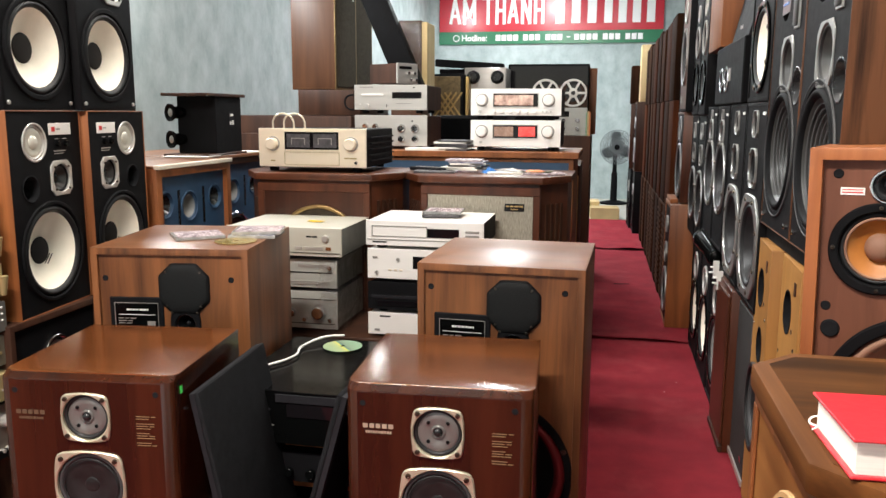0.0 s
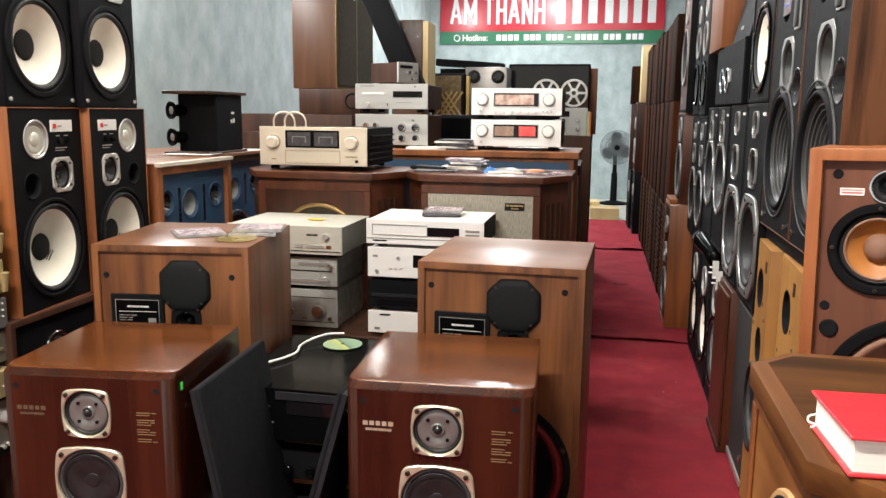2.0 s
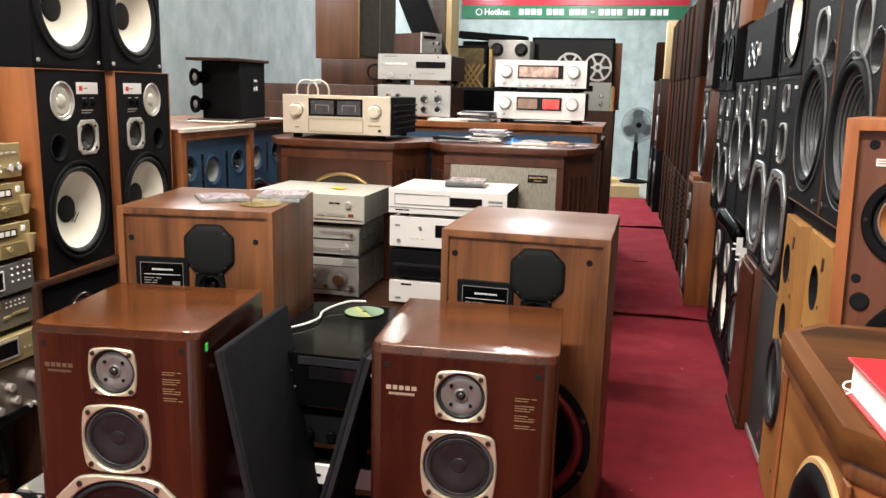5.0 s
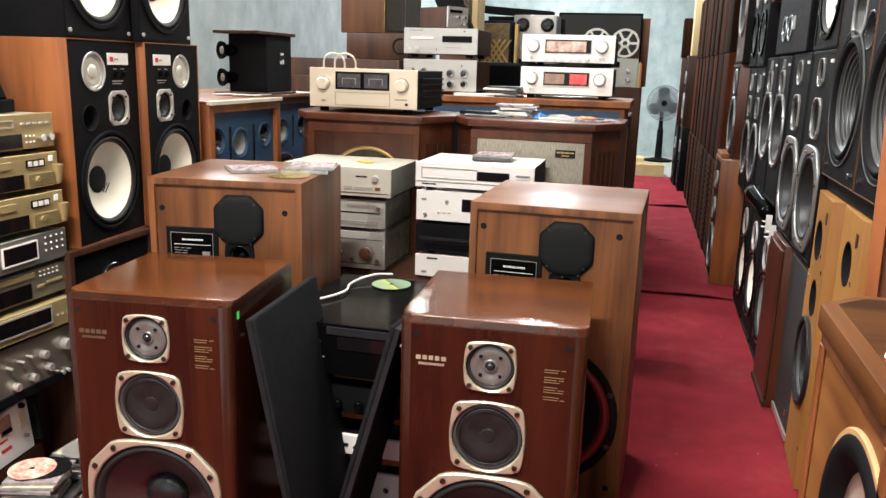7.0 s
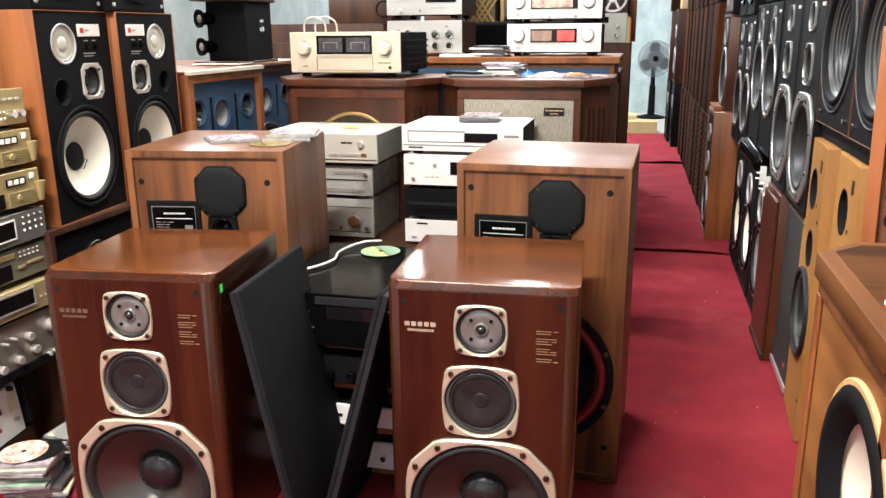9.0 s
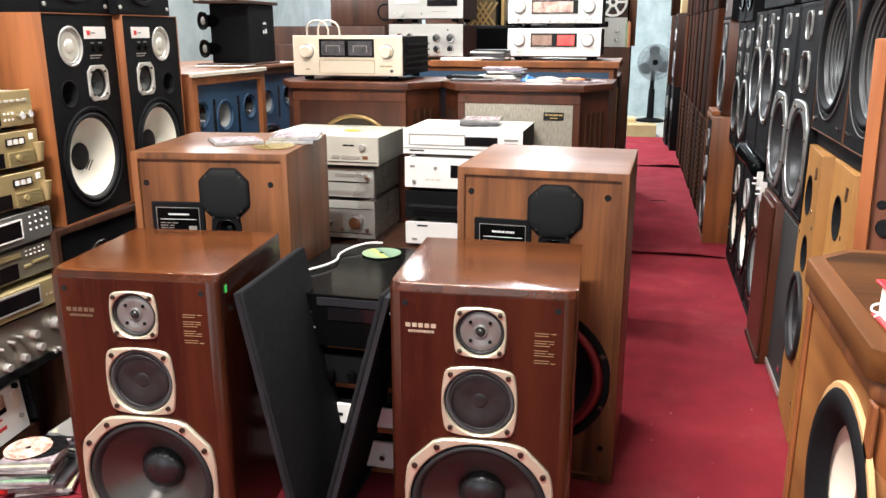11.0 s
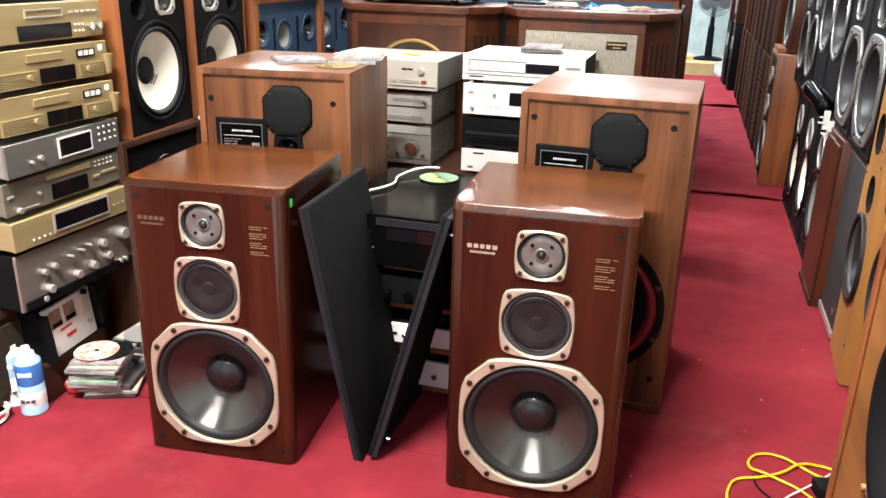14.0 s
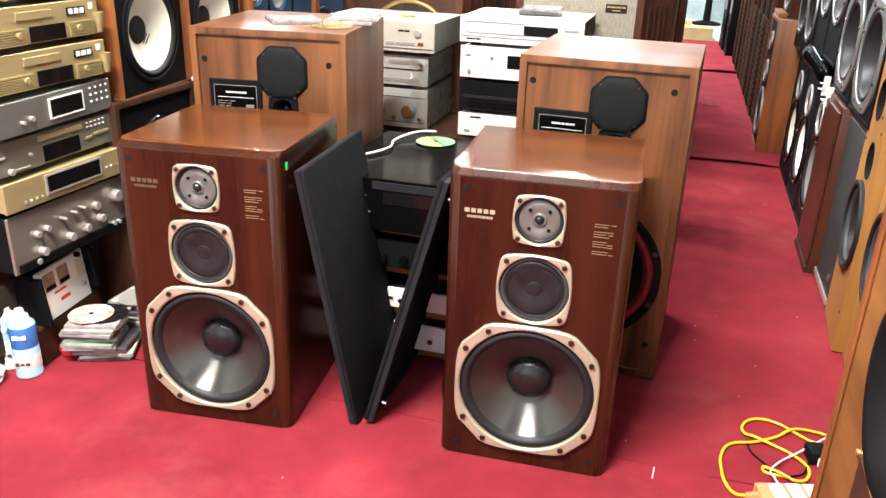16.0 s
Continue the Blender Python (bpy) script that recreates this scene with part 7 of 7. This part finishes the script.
for y, x, z, h, kind in ROW:
    cabm = {"w": ROW_WOOD, "b": ROW_RED, "d": ROW_DARK, "k": BLACK, "m": DARK_WOOD, "p": PALE_WOOD}[kind]
    w = 0.380 + rnd.uniform(0, 0.004)
    if kind in "wbdp":
        ob = plain_box("row_speaker", {"w": "faded brown louvred speaker in the long row", "b": "plain red-brown speaker in the long row", "d": "dark wooden speaker in the long row", "p": "pale cream wooden speaker near the back"}[kind], right(y, z, x + rnd.uniform(-0.003, 0.003), rnd.uniform(-0.6, 0.6)), w, 0.42, h, cabm, {"b": None, "d": None, "w": None, "p": None}[kind], group="row speakers")
        if kind == "w" and z < 0.1:
            n = 14
            for k in range(n):
                part("louvre", shared(("louvre", round(w, 3)), lambda: boxes((-w / 2 + 0.03, w / 2 - 0.03, -0.006, 0, -0.010, 0.010), bevel=0.002), ROW_WOOD), None, ob, at=Matrix.Translation((0, 0, h * (0.10 + 0.80 * k / (n - 1)))))
    else:
        ob = speaker("row_monitor", "black-fronted speaker with ringed drivers in the row", right(y, z, x, rnd.uniform(-3, 3)), w, 0.4, h, cabm, BLACK, [(0, h * 0.3, 0.12), (0, h * 0.7, 0.06)], lip=0.012, recess=0.004, group="row speakers")
        driver(ob, 0, h * 0.3, 0.115, CONE_BLACK, RING_SILVER if kind == "m" else BLACK_GLOSS, "round", 0.132, 0.010, "woofer", 0.04, y=0.004)
        driver(ob, 0, h * 0.7, 0.055, CONE_BLACK, RING_SILVER, "round", 0.064, 0.010, "midrange", 0.02, y=0.004)

# ---- near right: eight-sided cabinet with a book, and the orange walnut speaker ----
oc = thing("octagonal_cabinet", "burl walnut cabinet speaker with cut corners and a large woofer", "speaker cabinet", Matrix())
X0, X1, Y0, Y1, CH = 0.604, 1.16, 1.26, 1.765, 0.072


def oct_prism(i, z0, z1, bevel=0.003):
    pts = [(X0 + i, Y0 + CH), (X0 + CH, Y0 + i), (X1 - i, Y0 + i), (X1 - i, Y1 - i), (X0 + CH, Y1 - i), (X0 + i, Y1 - CH)]
    bm = bmesh.new()
    lo = [bm.verts.new((x, y, z0)) for x, y in pts]
    hi = [bm.verts.new((x, y, z1)) for x, y in pts]
    bm.faces.new(lo[::-1]); bm.faces.new(hi)
    for k in range(6):
        j = (k + 1) % 6
        bm.faces.new((lo[k], lo[j], hi[j], hi[k]))
    bmesh.ops.recalc_face_normals(bm, faces=bm.faces[:])
    if bevel:
        bmesh.ops.bevel(bm, geom=bm.edges[:], offset=bevel, segments=2, affect="EDGES", profile=0.5)
    return bm


part("top", oct_prism(0.0, 0.842, 0.880, 0.005), BURL, oc, "burl walnut top with a moulded edge")
part("top_inlay", oct_prism(0.026, 0.880, 0.8808, 0), BURL_DARK, oc)
part("moulding", oct_prism(0.008, 0.816, 0.842, 0.006), WALNUT, oc)
bm = oct_prism(0.016, 0.05, 0.816, 0.0)
bm.normal_update()
ff = max((f for f in bm.faces if f.normal.x < -0.99), key=lambda q: q.calc_area())
ys = [v.co.y for v in ff.verts]
bmesh.ops.delete(bm, geom=[ff], context="FACES_ONLY")
part("body", bm, ORANGE_WOOD, oc)
part("plinth", oct_prism(0.03, 0.0, 0.05, 0.002), DARK_WOOD, oc)
FWID = max(ys) - min(ys)
fb = part("front_baffle", baffle_plate((-FWID / 2, FWID / 2, 0.05, 0.816), [(0.094, 0.634, 0.140)]), BURL_FRONT, oc, "figured burl front", at=right((max(ys) + min(ys)) / 2, 0, X0 + 0.016))
for s in (-1, 1):
    part("corner_post", boxes((s * FWID / 2 - 0.012, s * FWID / 2 + 0.012, -0.006, 0, 0.05, 0.816), bevel=0.002), ORANGE_WOOD, fb)
driver(fb, 0.094, 0.634, 0.138, CONE_CREAM, TAN_CORE, "round", 0.155, 0.006, "woofer", 0.05, CONE_CREAM, 0.3, RUBBER, cap_out=0.1)
part("rubber_ring", lathe([(0.146, -0.006), (0.138, -0.012), (0.120, -0.010), (0.100, 0.010)], 56), BLACK, fb, at=Matrix.Translation((0.094, 0, 0.634)), smooth=True)
part("badge_plate", boxes((0.0, 0.13, -0.003, 0, 0.36, 0.478), bevel=0.001), DARK_WOOD, fb, "dark recessed plate")
part("brass_stud", rod(0.006, 0.006, 12), BRASS, fb, at=Matrix.Translation((-0.013, 0, 0.476)))

bk = thing("book", "thick red-covered book with a ribbon on the cabinet", "book", pose(0.634, 1.434, 0.8812, 0, 0, 2.5))
part("cover", boxes((-0.004, 0.21, -0.142, 0.004, 0, 0.004), (-0.004, 0.21, -0.142, 0.004, 0.041, 0.045), (0.206, 0.21, -0.142, 0.004, 0.004, 0.041), bevel=0.0012), BOOK_RED, bk)
part("page_block", boxes((0.002, 0.205, -0.136, -0.002, 0.004, 0.041)), PAPER, bk, "white page block")
cable("ribbon", "", [(0.002, -0.006, 0.018), (-0.008, -0.010, 0.016), (-0.010, -0.016, 0.012), (-0.004, -0.020, 0.010), (-0.010, -0.026, 0.008)], 0.0012, PAPER, parent=bk)

ds = speaker("walnut_speaker", "orange walnut speaker with an orange-coned midrange", pose(0.974, 2.015, 0.50, 0, -1.5, -22), 0.43, 0.30, 0.70, BRIGHT_WALNUT, BAFFLE_BROWN, [(0.0, 0.21, 0.150), (-0.088, 0.508, 0.072), (-0.078, 0.628, 0.030)], lip=0.022, recess=0.018, bevel=0.002)
y = 0.018
driver(ds, 0.0, 0.21, 0.150, CONE_BROWN, BLACK, "round", 0.175, 0.010, "woofer", 0.05, CONE_BROWN, 0.3, CONE_BROWN, y=y)
md = driver(ds, -0.088, 0.508, 0.070, CONE_ORANGE, BLACK, "round", 0.088, 0.010, "midrange", 0.024, CONE_BROWN, 0.40, RUBBER, y=y, bolts=4, turn=0, cap_out=0.4)
part("cone_rib", lathe([(0.0555, 0.001), (0.057, -0.002), (0.060, -0.001), (0.0615, 0.003)], 48), CONE_BROWN, md, smooth=True)
driver(ds, -0.078, 0.628, 0.028, CAP_BLACK, CHROME, "round", 0.033, 0.008, "tweeter", 0.014, CAP_BLACK, 0.4, CAP_BLACK, y=y, cap_out=0.6)
for x, z in ((-0.165, 0.65), (-0.175, 0.39)):
    part("grille_socket", shared(("socket_c",), lambda: lathe([(0, -0.002), (0.008, -0.002), (0.0095, 0)], 16), BLACK_CLOTH), None, ds, at=Matrix.Translation((x, y, z)))
part("level_control", lathe([(0, -0.006), (0.015, -0.006), (0.018, 0)], 24), BLACK_CLOTH, ds, at=Matrix.Translation((-0.165, y, 0.345)))
lab = part("name_plate", boxes((-0.16, -0.118, y - 0.002, y, 0.610, 0.624)), WHITE_PLASTIC, ds, "white label with red print")
part("print", bars([(-0.157, 0.6195, 0.0014, [0.036], 0), (-0.157, 0.614, 0.002, [0.036], 0)], y=y - 0.002), RED_PLASTIC, lab)
plain_box("speaker_stand", "plain dark wooden block under the walnut speaker", pose(0.96, 2.03, 0, 0, 0, -22), 0.40, 0.26, 0.495, DARK_WOOD, None, "stand")

# power strip and cables by the octagonal cabinet
ps = thing("power_strip", "orange and white power strip on the carpet", "power strip", pose(0.583, 2.00, 0.0, 0, 0, 16.5))
part("body", boxes((0.0, 0.20, -0.03, 0.03, 0, 0.032), bevel=0.004, seg=2), ORANGE_PLASTIC, ps)
for k in range(3):
    part("socket", shared(("sock",), lambda: boxes((-0.016, 0.016, -0.024, 0.024, 0.032, 0.036), bevel=0.002), WHITE_PLASTIC), None, ps, at=Matrix.Translation((0.043 + 0.039 * k, 0, 0)))
part("collar", lathe([(0.008, -0.028), (0.011, 0), (0, 0)], 14), ORANGE_PLASTIC, ps, at=pose(0, 0, 0.016, 0, 0, -90))
cable("yellow_cable", "loose yellow mains cable on the carpet", [(0.558, 1.995, 0.016), (0.540, 2.003, 0.008), (0.520, 2.035, 0.005), (0.510, 2.09, 0.005), (0.512, 2.155, 0.005), (0.532, 2.20, 0.005), (0.59, 2.23, 0.005), (0.645, 2.27, 0.006), (0.685, 2.308, 0.012), (0.734, 2.327, 0.005), (0.80, 2.31, 0.005)], 0.0036, YELLOW)
cable("yellow_cable", "loose yellow mains cable on the carpet", [(0.80, 2.265, 0.005), (0.728, 2.279, 0.005), (0.69, 2.306, 0.005), (0.649, 2.336, 0.005), (0.601, 2.338, 0.005), (0.568, 2.303, 0.005), (0.567, 2.263, 0.005), (0.59, 2.243, 0.012), (0.632, 2.231, 0.006), (0.676, 2.205, 0.005), (0.706, 2.165, 0.005), (0.704, 2.128, 0.005), (0.688, 2.106, 0.005), (0.645, 2.110, 0.005), (0.603, 2.124, 0.008), (0.618, 2.120, 0.012), (0.66, 2.098, 0.012)], 0.0036, YELLOW)
cable("white_lead", "thin white lead by the power strip", [(0.628, 2.016, 0.037), (0.618, 2.05, 0.040), (0.616, 2.096, 0.022), (0.642, 2.155, 0.012), (0.676, 2.195, 0.012), (0.722, 2.244, 0.016), (0.768, 2.29, 0.02), (0.82, 2.31, 0.01)], 0.0022, WHITE_PLASTIC)
cable("black_lead", "thin black lead by the power strip", [(0.572, 2.235, 0.003), (0.580, 2.19, 0.003), (0.605, 2.155, 0.003), (0.640, 2.120, 0.003), (0.690, 2.135, 0.003), (0.706, 2.17, 0.006), (0.715, 2.20, 0.012)], 0.0022, BLACK)
pg = thing("plug", "black and white mains plug on the carpet", "plug", pose(0.727, 2.212, 0.0, 0, 0, 14))
part("body", boxes((-0.021, 0.024, -0.026, 0.026, 0.0, 0.034), bevel=0.006, seg=2), BLACK, pg)
part("tip", boxes((-0.006, 0.022, -0.080, -0.026, 0.0, 0.026), bevel=0.004), WHITE_PLASTIC, pg)
cable("dark_lead", "thin dark lead trailing behind the monitors", [(-0.22, 2.26, 0.004), (-0.20, 2.18, 0.004), (-0.16, 2.14, 0.004), (-0.13, 2.20, 0.004)], 0.0025, BLACK)
rnd = random.Random(3)
solid("lint", boxes(*[(x, x + s, y2, y2 + s, 0.0005, 0.002) for x, y2, s in [(rnd.uniform(-1.0, 0.8), rnd.uniform(1.5, 4.5), rnd.uniform(0.0009, 0.0021)) for k in range(40)]]), WHITE_PLASTIC, Matrix(), "scattered white lint on the carpet", "lint", kind="stuff")
solid("chalk_mark", boxes((-0.0012, 0.0012, -0.022, 0.022, 0.0005, 0.0012)), PAPER, pose(0.358, 2.03, 0, 0, 0, -4), "short white mark on the carpet", "mark")
# Dark strip laid on the carpet as the shade under a small crease.
solid("carpet_tear", boxes((-0.055, 0.02, -0.012, 0.010, 0, 0.0018), (0.02, 0.06, -0.006, 0.012, 0, 0.0018), bevel=0.0006), BLACK_CLOTH, pose(0.51, 6.41, 0.0045, 0, 0, 8), "short dark tear in the red carpet", "tear")
